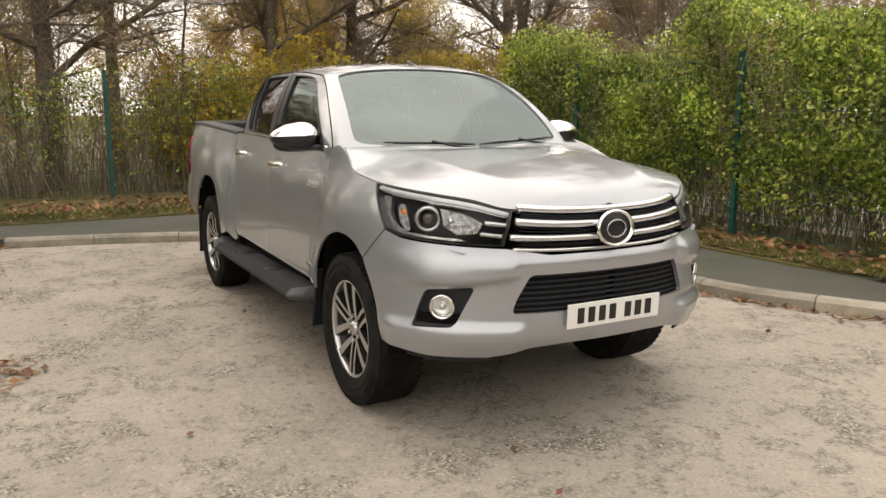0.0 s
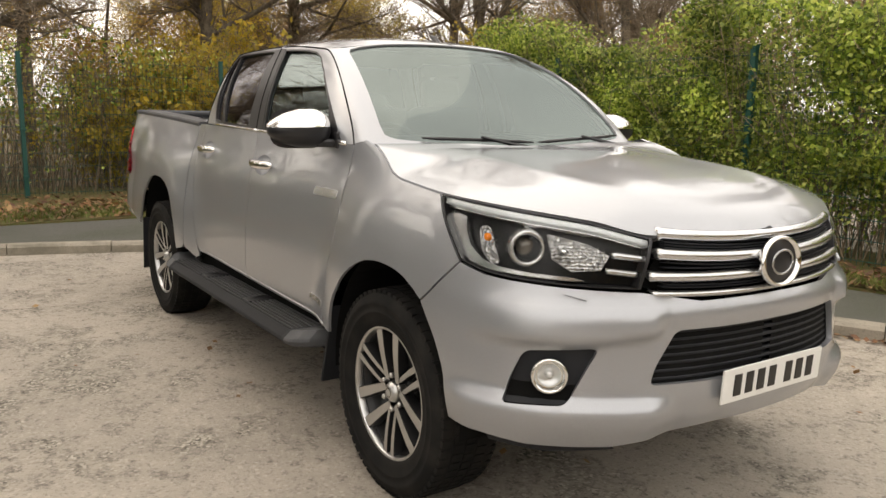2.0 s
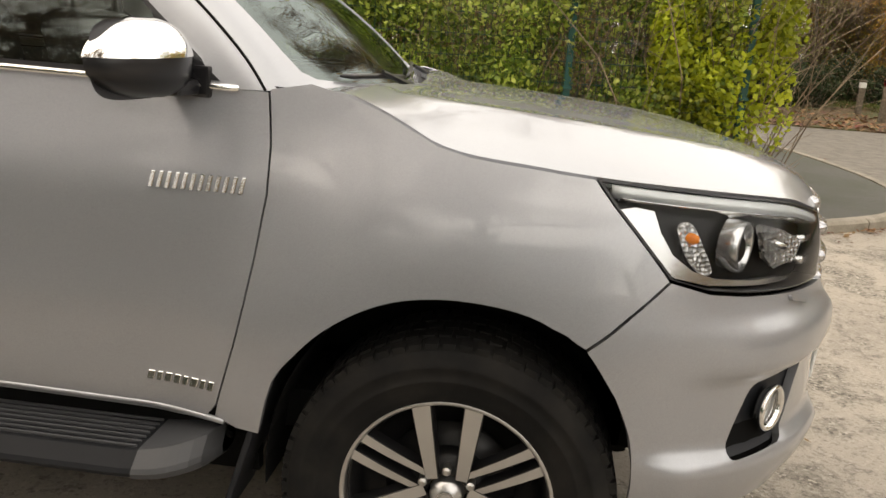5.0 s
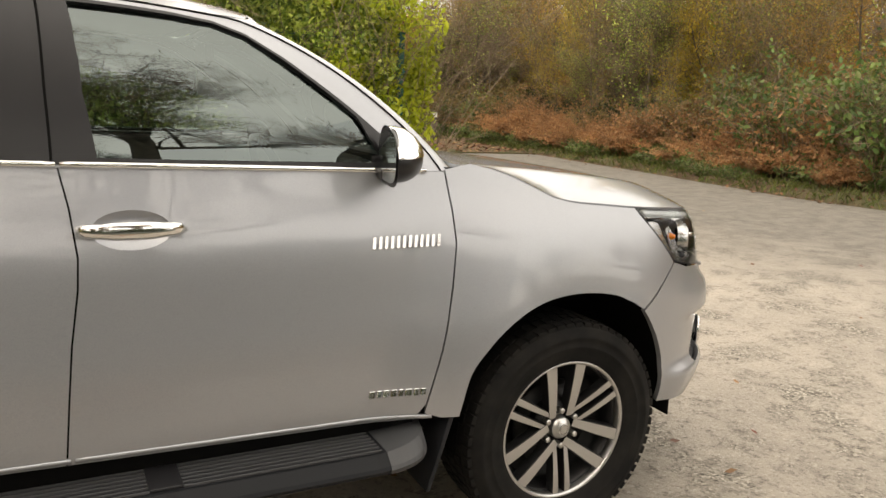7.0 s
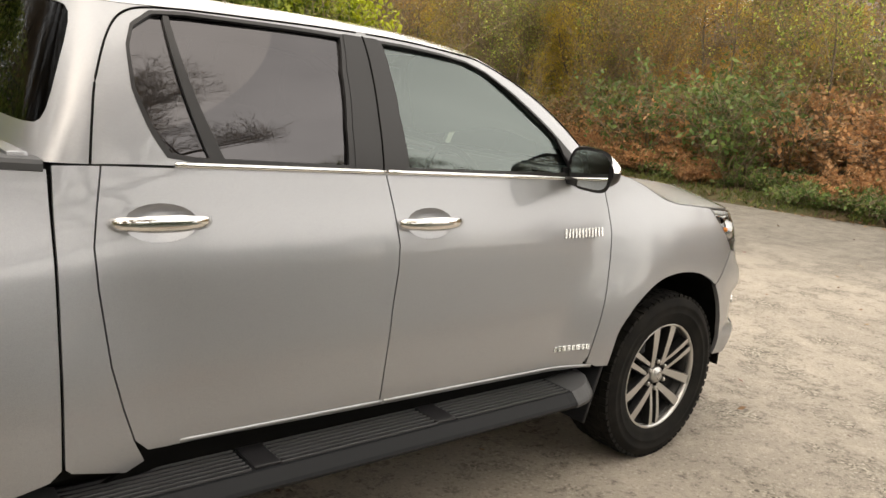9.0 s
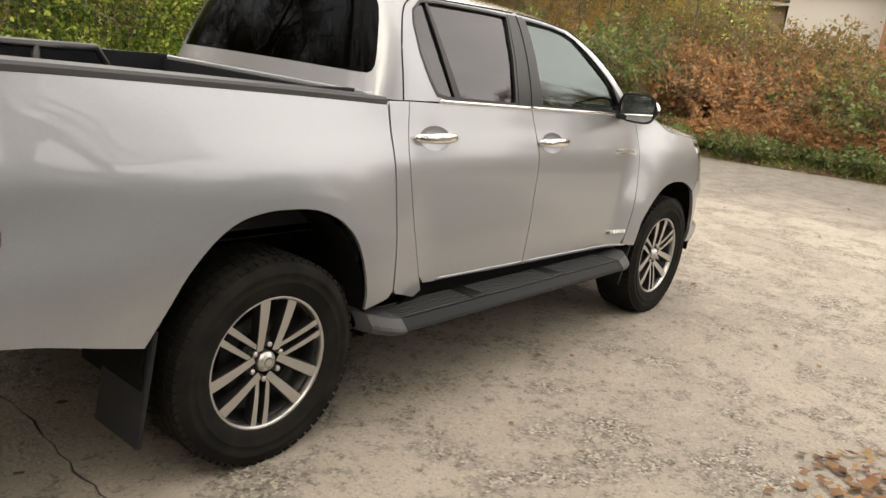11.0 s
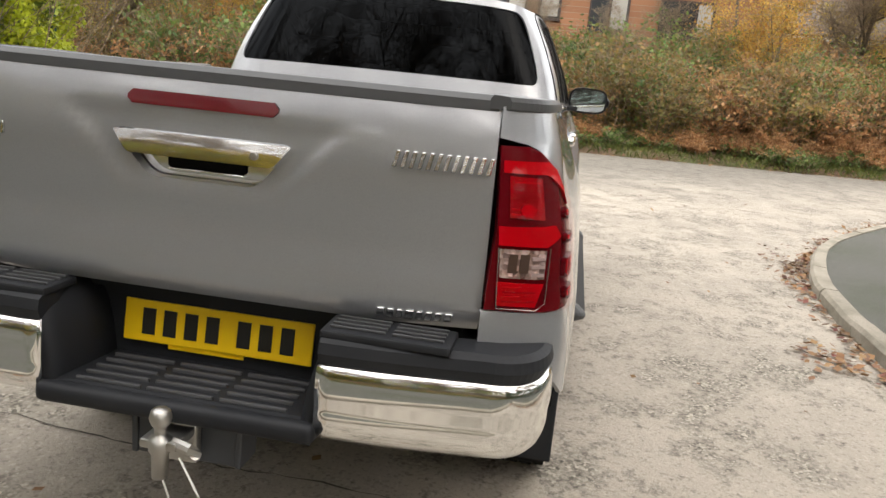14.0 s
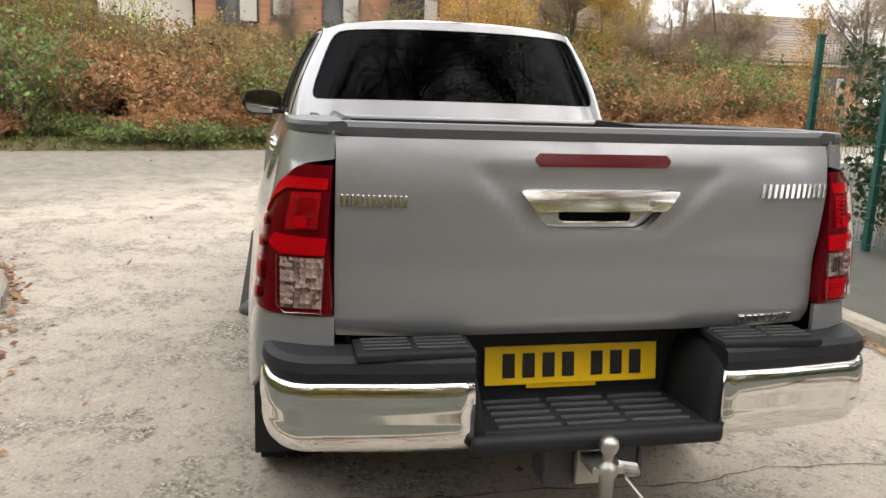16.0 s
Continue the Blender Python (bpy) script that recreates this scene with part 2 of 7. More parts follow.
rim_shade_out = step_up(TAR, shred.outputs["Value"], 1.335, 1.295)
gravel = ramp(TAR, stone, [(0.0, (0.085, 0.076, 0.062)), (0.3, (0.22, 0.197, 0.162)), (0.7, (0.37, 0.333, 0.275)), (1.0, (0.62, 0.565, 0.48))])
c = mix(TAR, times(worn, step_up(TAR, broad, 0.36, 0.60)), c, gravel)
c = mix(TAR, times(times(rim_shade_in, rim_shade_out), step_up(TAR, clump, 0.42, 0.56, 0.4)), c, (0.12, 0.106, 0.088))
pits = step_up(TAR, clump, 0.57, 0.65, 0.65)
c = mix(TAR, pits, c, (0.13, 0.114, 0.092))
smooth_grey = mix(TAR, step_up(TAR, patch, 0.4, 0.64), (0.235, 0.214, 0.182), (0.165, 0.150, 0.128))
smooth_grey = mix(TAR, step_up(TAR, fine, 0.45, 0.33, 0.4), smooth_grey, (0.11, 0.1, 0.088))
c = mix(TAR, through_road, c, smooth_grey)
base(TAR, c)
rough_up = mix(TAR, 0.45, mix(TAR, worn, clump, stone), fine)
bump(TAR, rough_up, 0.9, 0.025)
gloss(TAR, wide, 0.78, 0.95)

PAVE = material("dark_pavement_tarmac", (0.06, 0.06, 0.055), 0.85)
pf = noise_node(PAVE, 110, 5, 0.7)
pw = noise_node(PAVE, 1.1, 6, 0.6)
c = mix(PAVE, step_up(PAVE, pw, 0.4, 0.66), (0.085, 0.083, 0.072), (0.058, 0.064, 0.042))
c = mix(PAVE, step_up(PAVE, pf, 0.5, 0.7, 0.6), c, (0.17, 0.163, 0.145))
base(PAVE, c)
bump(PAVE, pf, 0.5, 0.008)

KERB = material("weathered_concrete_kerb", (0.36, 0.33, 0.28), 0.85)
kf, kw = noise_node(KERB, 70, 5, 0.65), noise_node(KERB, 3, 7, 0.65)
c = mix(KERB, step_up(KERB, kw, 0.4, 0.65), (0.36, 0.32, 0.26), (0.22, 0.2, 0.155))
c = mix(KERB, step_up(KERB, kf, 0.5, 0.7, 0.5), c, (0.16, 0.15, 0.11))
random_hue(KERB, c, 0.16, False)
bump(KERB, kf, 0.5, 0.006)

EARTH = material("leaf_strewn_earth", (0.1, 0.07, 0.04), 0.95)
ef, ew = noise_node(EARTH, 30, 8, 0.7), noise_node(EARTH, 0.8, 6)
c = mix(EARTH, step_up(EARTH, ew, 0.42, 0.6), (0.105, 0.066, 0.036), (0.075, 0.085, 0.03))
c = mix(EARTH, step_up(EARTH, ef, 0.5, 0.7, 0.7), c, (0.2, 0.115, 0.05))
base(EARTH, c)
bump(EARTH, ef, 0.8, 0.04)

MOSS = material("mossy_verge", (0.1, 0.11, 0.03), 0.95)
mf = noise_node(MOSS, 25, 7, 0.7)
base(MOSS, mix(MOSS, step_up(MOSS, mf, 0.4, 0.62), (0.10, 0.12, 0.028), (0.15, 0.09, 0.04)))
bump(MOSS, mf, 0.8, 0.03)

FENCE = material("green_fence_paint", (0.008, 0.075, 0.06), 0.45)
BARK = material("bark", (0.09, 0.07, 0.05), 0.9)
bf = noise_node(BARK, 14, 7, 0.7)
base(BARK, mix(BARK, step_up(BARK, bf, 0.4, 0.65), (0.10, 0.078, 0.055), (0.21, 0.175, 0.13)))
bump(BARK, bf, 0.8, 0.03)
TWIG = material("brown_twigs", (0.11, 0.075, 0.045), 0.9)
random_hue(TWIG, (0.25, 0.19, 0.13), 0.5)
IVY = leafy("hedge_leaves", [(0.075, 0.12, 0.025), (0.16, 0.24, 0.04), (0.33, 0.43, 0.07), (0.52, 0.60, 0.12), (0.68, 0.72, 0.20), (0.22, 0.31, 0.05), (0.12, 0.18, 0.03)], 0.36, 0.5)
LIME = leafy("lime_ivy_leaves", [(0.40, 0.46, 0.035), (0.56, 0.60, 0.05), (0.27, 0.34, 0.03)], 0.4, 0.45)
AMBERLEAF = leafy("amber_leaves", [(0.55, 0.30, 0.06), (0.62, 0.40, 0.08), (0.42, 0.30, 0.08), (0.50, 0.22, 0.05), (0.34, 0.30, 0.07)], 0.5, 0.5)
GOLD = leafy("golden_leaves", [(0.62, 0.43, 0.05), (0.5, 0.37, 0.05), (0.4, 0.36, 0.07), (0.7, 0.5, 0.08)], 0.5, 0.55)
RUST = leafy("dead_bracken", [(0.43, 0.215, 0.09), (0.54, 0.295, 0.135), (0.32, 0.165, 0.075), (0.58, 0.36, 0.19), (0.25, 0.135, 0.065)], 0.8, 0.42)
BRAMBLE = leafy("bramble_leaves", [(0.08, 0.15, 0.035), (0.14, 0.23, 0.06), (0.22, 0.29, 0.08), (0.07, 0.12, 0.03), (0.26, 0.26, 0.08)])
SCRUB = leafy("brown_green_scrub", [(0.31, 0.205, 0.085), (0.20, 0.20, 0.06), (0.39, 0.225, 0.095), (0.13, 0.15, 0.045), (0.43, 0.28, 0.095)], 0.5, 0.5)
DARKLEAF = leafy("dark_evergreen_leaves", [(0.03, 0.05, 0.02), (0.045, 0.07, 0.022), (0.06, 0.085, 0.03)])
LITTER = leafy("fallen_leaves", [(0.25, 0.115, 0.055), (0.31, 0.17, 0.07), (0.17, 0.08, 0.042), (0.36, 0.23, 0.10), (0.13, 0.07, 0.045), (0.21, 0.06, 0.042)], 0.7, 0.1)
GRASS = leafy("grass_blades", [(0.09, 0.13, 0.025), (0.15, 0.18, 0.04), (0.2, 0.2, 0.06)])
BRICK = material("orange_brick", (0.45, 0.19, 0.085), 0.85)
bt = node(BRICK, "ShaderNodeTexBrick", Scale=1.0, Mortar_Size=0.01, Brick_Width=0.225, Row_Height=0.075)
bt.inputs["Color1"].default_value, bt.inputs["Color2"].default_value = (0.36, 0.175, 0.095, 1), (0.29, 0.14, 0.078, 1)
bt.inputs["Mortar"].default_value = (0.33, 0.25, 0.18, 1)
bc = node(BRICK, "ShaderNodeTexCoord")
bm_map = node(BRICK, "ShaderNodeMapping")
bm_map.inputs["Rotation"].default_value = (radians(90), 0, radians(90))
link(BRICK, bc.outputs["Object"], bm_map.inputs["Vector"])
link(BRICK, bm_map.outputs["Vector"], bt.inputs["Vector"])
base(BRICK, bt.outputs["Color"])
SLATE = material("grey_brown_roof_tiles", (0.17, 0.14, 0.12), 0.8)
random_hue(SLATE, (0.17, 0.14, 0.12), 0.2, False)
WHITE = material("white_painted_wood", (0.75, 0.74, 0.7), 0.5)
BROWN = material("dark_brown_window_frame", (0.05, 0.03, 0.025), 0.5)
HOUSEGLASS = material("dark_house_glass", (0.04, 0.045, 0.05), 0.05)
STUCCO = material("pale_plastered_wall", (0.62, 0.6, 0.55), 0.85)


# ---- helpers ----
from mathutils import geometry


def finish(bm, name, mat, parent=None, label="", smooth=True):
    me = bpy.data.meshes.new(name)
    bm.to_mesh(me)
    bm.free()
    return from_mesh(me, name, mat, parent, label, smooth)


def from_mesh(me, name, mat, parent=None, label="", smooth=True):
    me.materials.append(mat)
    if smooth:
        me.shade_smooth()
    ob = new(name, me)
    ob.parent = parent
    if label:
        tagged(ob, label)
    return ob


def part(name, bm, mat, parent=None, label="", smooth=False):
    """One bmesh as one mesh object under a thing or a part."""
    return finish(bm, name, mat, parent, label, smooth)


def raw(name, verts, faces, mat, parent=None, label="", smooth=False):
    me = bpy.data.meshes.new(name)
    me.from_pydata([tuple(v) for v in verts], [], faces)
    me.update()
    return from_mesh(me, name, mat, parent, label, smooth)


def thing(name, label, category, at=(0, 0, 0), group="", kind=""):
    e = new(name)
    e.location = at
    e.empty_display_size = 0.2
    return tagged(e, label, category, group, kind)


def box(size, at=(0, 0, 0), bevel=0.0, turn=None, segments=2):
    bm = bmesh.new()
    bmesh.ops.create_cube(bm, size=1.0)
    bmesh.ops.scale(bm, vec=size, verts=bm.verts)
    if bevel:
        bmesh.ops.bevel(bm, geom=bm.edges[:], offset=bevel, segments=segments, profile=0.6, affect="EDGES")
    if turn:
        bmesh.ops.rotate(bm, verts=bm.verts, matrix=Euler([radians(a) for a in turn]).to_matrix())
    bmesh.ops.translate(bm, verts=bm.verts, vec=at)
    return bm


def join(*bms):
    out = bmesh.new()
    for b in bms:
        me = bpy.data.meshes.new("tmp")
        b.to_mesh(me)
        b.free()
        out.from_mesh(me)
        bpy.data.meshes.remove(me)
    return out


def spin(profile, count=48, axis="y"):
    """A body of rotation: profile of (radius, place along the axis)."""
    verts, faces = [], []
    n = len(profile)
    for i in range(count):
        a = 2 * math.pi * i / count
        for r, h in profile:
            if axis == "y":
                verts.append((r * math.cos(a), h, r * math.sin(a)))
            elif axis == "x":
                verts.append((h, r * math.cos(a), r * math.sin(a)))
            else:
                verts.append((r * math.cos(a), r * math.sin(a), h))
    for i in range(count):
        j = (i + 1) % count
        for k in range(n - 1):
            faces.append((i * n + k, i * n + k + 1, j * n + k + 1, j * n + k))
    bm = bmesh.new()
    vs = [bm.verts.new(v) for v in verts]
    for f in faces:
        bm.faces.new([vs[k] for k in f])
    bmesh.ops.remove_doubles(bm, verts=bm.verts, dist=1e-5)
    bmesh.ops.recalc_face_normals(bm, faces=bm.faces)
    return bm


def tube(points, radius, sides=8, taper=None):
    """A round rod along points; radius may be a list."""
    bm = bmesh.new()
    rings = []
    pts = [Vector(p) for p in points]
    for i, p in enumerate(pts):
        d = (pts[min(i + 1, len(pts) - 1)] - pts[max(i - 1, 0)]).normalized()
        up = Vector((0, 0, 1)) if abs(d.z) < 0.9 else Vector((1, 0, 0))
        a = d.cross(up).normalized()
        b = d.cross(a)
        r = radius[i] if isinstance(radius, (list, tuple)) else radius
        rings.append([bm.verts.new(p + a * r * math.cos(2 * math.pi * k / sides) + b * r * math.sin(2 * math.pi * k / sides)) for k in range(sides)])
    for r, s in zip(rings, rings[1:]):
        for k in range(sides):
            bm.faces.new((r[k], r[(k + 1) % sides], s[(k + 1) % sides], s[k]))
    bm.faces.new(rings[0][::-1])
    bm.faces.new(rings[-1])
    bmesh.ops.recalc_face_normals(bm, faces=bm.faces)
    return bm


def inside(px, py, poly):
    """Which points lie inside a polygon (even-odd)."""
    res = np.zeros(len(px), bool)
    for (x1, y1), (x2, y2) in zip(poly, poly[1:] + poly[:1]):
        if y1 == y2:
            continue
        cross = (y1 > py) != (y2 > py)
        res ^= cross & (px < (x2 - x1) * (py - y1) / (y2 - y1) + x1)
    return res


def dense(poly, step, smooth=False):
    """Points along a closed outline, no further apart than step; smooth: rounded through its corners."""
    out, n = [], len(poly)
    for i in range(n):
        a, b = poly[i], poly[(i + 1) % n]
        k = max(1, int(math.ceil(math.hypot(b[0] - a[0], b[1] - a[1]) / step)))
        if smooth:
            p, q = poly[i - 1], poly[(i + 2) % n]
            for j in range(k):
                f = j / k
                out.append(tuple(0.5 * (2 * a[c] + f * (b[c] - p[c] + f * (2 * p[c] - 5 * a[c] + 4 * b[c] - q[c] + f * (3 * (a[c] - b[c]) + q[c] - p[c]))))
                                 for c in range(2)))
        else:
            out += [(a[0] + (b[0] - a[0]) * j / k, a[1] + (b[1] - a[1]) * j / k) for j in range(k)]
    return out


def rounded(points, k=4):
    """An open line of points made smooth."""
    out, n = [], len(points)
    for i in range(n - 1):
        p, a, b, q = points[max(0, i - 1)], points[i], points[i + 1], points[min(n - 1, i + 2)]
        for j in range(k):
            f = j / k
            out.append(tuple(0.5 * (2 * a[c] + f * (b[c] - p[c] + f * (2 * p[c] - 5 * a[c] + 4 * b[c] - q[c] + f * (3 * (a[c] - b[c]) + q[c] - p[c])))) for c in (0, 1)))
    return out + [points[-1]]


def soft_corners(poly, r=0.03, k=4):
    """A closed outline with its corners rounded off by about r."""
    out, n = [], len(poly)
    for i in range(n):
        p, c, q = poly[i - 1], poly[i], poly[(i + 1) % n]
        la, lb = math.hypot(p[0] - c[0], p[1] - c[1]), math.hypot(q[0] - c[0], q[1] - c[1])
        ra, rb = min(r, la * 0.45) / la, min(r, lb * 0.45) / lb
        a = (c[0] + (p[0] - c[0]) * ra, c[1] + (p[1] - c[1]) * ra)
        b = (c[0] + (q[0] - c[0]) * rb, c[1] + (q[1] - c[1]) * rb)
        for j in range(k + 1):
            f = j / k
            out.append(tuple((1 - f) ** 2 * a[m] + 2 * f * (1 - f) * c[m] + f * f * b[m] for m in (0, 1)))
    return out


def sheet(fn, outline, holes=(), step=0.03, lip=0.012, grid=(1.0, 1.0), mirror=False, centre=(-1.5, 0, 0.8), smooth=False, skin=0.0):
    """A curved panel: the outline in the two coordinates of the surface fn, with its edges folded inwards by lip; skin: a second face that far behind."""
    loops = [dense(outline, step, smooth)] + [dense(h, step, smooth) for h in holes]
    allp = [p for l in loops for p in l]
    xs, ys = [p[0] for p in loops[0]], [p[1] for p in loops[0]]
    gx = np.arange(min(xs) + step * grid[0] / 2, max(xs), step * grid[0])
    gy = np.arange(min(ys) + step * grid[1] / 2, max(ys), step * grid[1])
    px, py = [g.ravel() for g in np.meshgrid(gx, gy)]
    keep = inside(px, py, loops[0])
    for h in loops[1:]:
        keep &= ~inside(px, py, h)
    border = np.array(allp)
    px, py = px[keep], py[keep]
    if len(px):
        near = np.array([(((border - (x, y)) ** 2).sum(1)).min() for x, y in zip(px, py)])
        px, py = px[near > (0.45 * step) ** 2], py[near > (0.45 * step) ** 2]
    pts = [Vector(p) for p in allp] + [Vector((x, y)) for x, y in zip(px, py)]
    edges, at = [], 0
    for l in loops:
        edges += [(at + i, at + (i + 1) % len(l)) for i in range(len(l))]
        at += len(l)
    co, _, tris, *_ = geometry.delaunay_2d_cdt(pts, edges, [], 0, 1e-7)
    cx = np.array([sum(co[i].x for i in t) / 3 for t in tris])
    cy = np.array([sum(co[i].y for i in t) / 3 for t in tris])
    keep = inside(cx, cy, loops[0])
    for h in loops[1:]:
        keep &= ~inside(cx, cy, h)
    keep &= np.array([abs((co[b] - co[a]).cross(co[c] - co[a])) for a, b, c in tris]) > 2e-7
    verts = [Vector(fn(*p)) for p in co]
    faces = [list(t) for t, k in zip(tris, keep) if k]
    e = 1e-3

    def normal(p):
        a = Vector(fn(p[0] + e, p[1])) - Vector(fn(p[0] - e, p[1]))
        b = Vector(fn(p[0], p[1] + e)) - Vector(fn(p[0], p[1] - e))
        n = a.cross(b)
        return n.normalized() if n.length > 1e-12 else Vector((0, 0, 1))

    mid = [sum(x) / len(loops[0]) for x in zip(*loops[0])]
    c = Vector(centre)
    sign, votes = 1, 0
    for f in faces[:: max(1, len(faces) // 20)]:
        p = tuple(sum(co[i][k] for i in f) / 3 for k in (0, 1))
        v = Vector(fn(*p))
        votes += 1 if normal(p).dot(v - c) > 0 else -1
    sign = 1 if votes >= 0 else -1
    if sign < 0:
        faces = [f[::-1] for f in faces]
    rim = {}
    for f in faces:
        for i in range(3):
            a, b = f[i], f[(i + 1) % 3]
            if (b, a) in rim:
                del rim[(b, a)]
            else:
                rim[(a, b)] = 1
    ring = {}
    if lip:
        for a, b in rim:
            for i in (a, b):
                if i not in ring:
                    n = normal(co[i]) * sign
                    ring[i] = (len(verts), len(verts) + 1)
                    verts += [verts[i] - n * 0.0, verts[i] - n * lip]
        for a, b in rim:
            faces.append([ring[b][0], ring[a][0], ring[a][1], ring[b][1]])
    if skin:
        back, count = {}, len(faces)
        for f in [f for f in faces if len(f) == 3]:
            g = []
            for i in f:
                if i not in back:
                    back[i] = len(verts)
                    verts.append(verts[i] - normal(co[i]) * sign * skin)
                g.append(back[i])
            faces.append(g[::-1])
    if mirror:
        verts = [Vector((v.x, -v.y, v.z)) for v in verts]
        faces = [f[::-1] for f in faces]
    me = bpy.data.meshes.new("sheet")
    me.from_pydata([tuple(v) for v in verts], [], faces)
    me.update()
    return me


def panel(name, fn, outline, mat, parent, label="", **how):
    return from_mesh(sheet(fn, outline, **how), name, mat, parent, label)


def both(name, fn, outline, mat, parent, label="", **how):
    """The same panel on the right and on the left side. The left one shares its twin's mesh, turned over."""
    r = panel(name, fn, outline, mat, parent, label, **how)
    l = panel(name, fn, outline, mat, parent, label, mirror=True, **how)
    return r, l


def ribbon(fn, path, width, lift=0.004, depth=0.006):
    """A raised moulding that follows path on the surface fn: path of (a, b), width across the second coordinate."""
    verts, faces = [], []
    for a, b in path:
        lo, hi = Vector(fn(a, b - width / 2)), Vector(fn(a, b + width / 2))
        n = (Vector(fn(a + 0.01, b)) - Vector(fn(a - 0.01, b))).cross(hi - lo)
        n.normalize()
        if n.dot(Vector(fn(a, b)) - Vector((-1.5, 0, 0.8))) < 0:
            n = -n
        verts += [lo - n * depth, lo + n * lift * 0.6, lo.lerp(hi, 0.3) + n * lift, lo.lerp(hi, 0.7) + n * lift, hi + n * lift * 0.6, hi - n * depth]
    for i in range(len(path) - 1):
        for k in range(5):
            faces.append((6 * i + k, 6 * i + k + 1, 6 * i + k + 7, 6 * i + k + 6))
    n = len(path) - 1
    faces += [tuple(range(6)), tuple(range(6 * n + 5, 6 * n - 1, -1))]
    bm = bmesh.new()
    vs = [bm.verts.new(v) for v in verts]
    for f in faces:
        bm.faces.new([vs[i] for i in f])
    bmesh.ops.recalc_face_normals(bm, faces=bm.faces)
    return bm


def flip_y(bm):
    """The mirror image of a bmesh, for the other side."""
    bmesh.ops.scale(bm, vec=(1, -1, 1), verts=bm.verts)
    bmesh.ops.reverse_faces(bm, faces=bm.faces)
    return bm

# ---- the truck's surfaces: front axle at x = 0, nose towards +x ----
def curve(t, ts, vs):
    """Smooth curve through the values vs at the rising places ts."""
    if t <= ts[0]:
        return vs[0]
    if t >= ts[-1]:
        return vs[-1]
    i = 0
    while t > ts[i + 1]:
        i += 1
    d = [(vs[k + 1] - vs[k]) / (ts[k + 1] - ts[k]) for k in range(len(ts) - 1)]

    def slope(k):
        if k == 0:
            return d[0]
        if k == len(ts) - 1:
            return d[-1]
        if d[k - 1] * d[k] <= 0:
            return 0.0
        return 2 * d[k - 1] * d[k] / (d[k - 1] + d[k])

    h = ts[i + 1] - ts[i]
    f = (t - ts[i]) / h
    a, b = slope(i) * h, slope(i + 1) * h
    return vs[i] + f * (a + f * (3 * (vs[i + 1] - vs[i]) - 2 * a - b + f * (a + b - 2 * (vs[i + 1] - vs[i]))))


def ease(f):
    f = min(1.0, max(0.0, f))
    return f * f * (3 - 2 * f)


# Lower body: s runs round the plan from the nose (s = -NOSE) along the side (x = XF - s) to the tail, z is the height.
XF, XR, NOSE, TAIL = 0.2, -3.86, 1.15, 0.45
SR = XF - XR


def half_width(x, z):
    w = curve(z, (0.36, 0.5, 0.6, 0.75, 0.9, 1.0, 1.06, 1.12, 1.2, 1.28, 1.4),
              (0.815, 0.853, 0.861, 0.862, 0.853, 0.846, 0.839, 0.824, 0.800, 0.780, 0.745))
    dx = (x + 0.02) * (1.3 if x < 0 else 1.0)
    w += 0.062 * ease((0.94 - math.hypot(dx, 0.95 * (z - 0.38))) / 0.46)
    dx = (x + 3.1) * (1.1 if x > -3.1 else 0.85)
    w += 0.056 * ease((1.06 - math.hypot(dx, 0.95 * (z - 0.38))) / 0.52)
    w += 0.034 * ease((-2.75 - x) / 1.15) * ease((z - 0.92) / 0.34)
    return w


def nose_x(z):
    return curve(z, (0.34, 0.42, 0.5, 0.58, 0.68, 0.76, 0.82, 0.87, 0.95, 1.02, 1.08, 1.14, 1.3),
                 (0.86, 0.905, 0.945, 0.955, 0.95, 0.95, 0.955, 0.93, 0.928, 0.915, 0.88, 0.82, 0.6))


def relief(s, z):
    """The lip of the front bumper under the fog lamps."""
    side = ease((s + 0.88) / 0.1) * ease((-0.12 - s) / 0.16)
    return side * 0.035 * ease((0.575 - z) / 0.05)


def body(s, z, off=0.0):
    """A place on the lower body, off metres outside it; past the nose (s < -NOSE) the left side follows."""
    if s < -NOSE:
        x, y, z = body(-2 * NOSE - s, z, off)
        return (x, -y, z)
    if s < 0:
        off = off + relief(s, z)
        f, n = min(1.0, -s / NOSE) * math.pi / 2, 2.3
        a, b = nose_x(z) - XF + off, half_width(XF, z) + off
        return (XF + a * math.sin(f) ** (2 / n), -b * max(0.0, math.cos(f)) ** (2 / n), z)
    if s > SR:
        g, n = min(1.0, (s - SR) / TAIL), 5.0
        f = g ** 2.5 / (g ** 2.5 + (1 - g) ** 2.5) * math.pi / 2
        a, b = 0.385 + off, half_width(XR, z) + off
        return (XR - a * math.sin(f) ** (2 / n), -b * max(0.0, math.cos(f)) ** (2 / n), z)
    return (XF - s, -half_width(XF - s, z) - off, z)


def tail_s(y, z):
    """Where along the tail's corner the body is y metres from the middle."""
    lo, hi = SR, SR + TAIL
    for _ in range(30):
        m = (lo + hi) / 2
        lo, hi = (m, hi) if -body(m, z)[1] > y else (lo, m)
    return lo


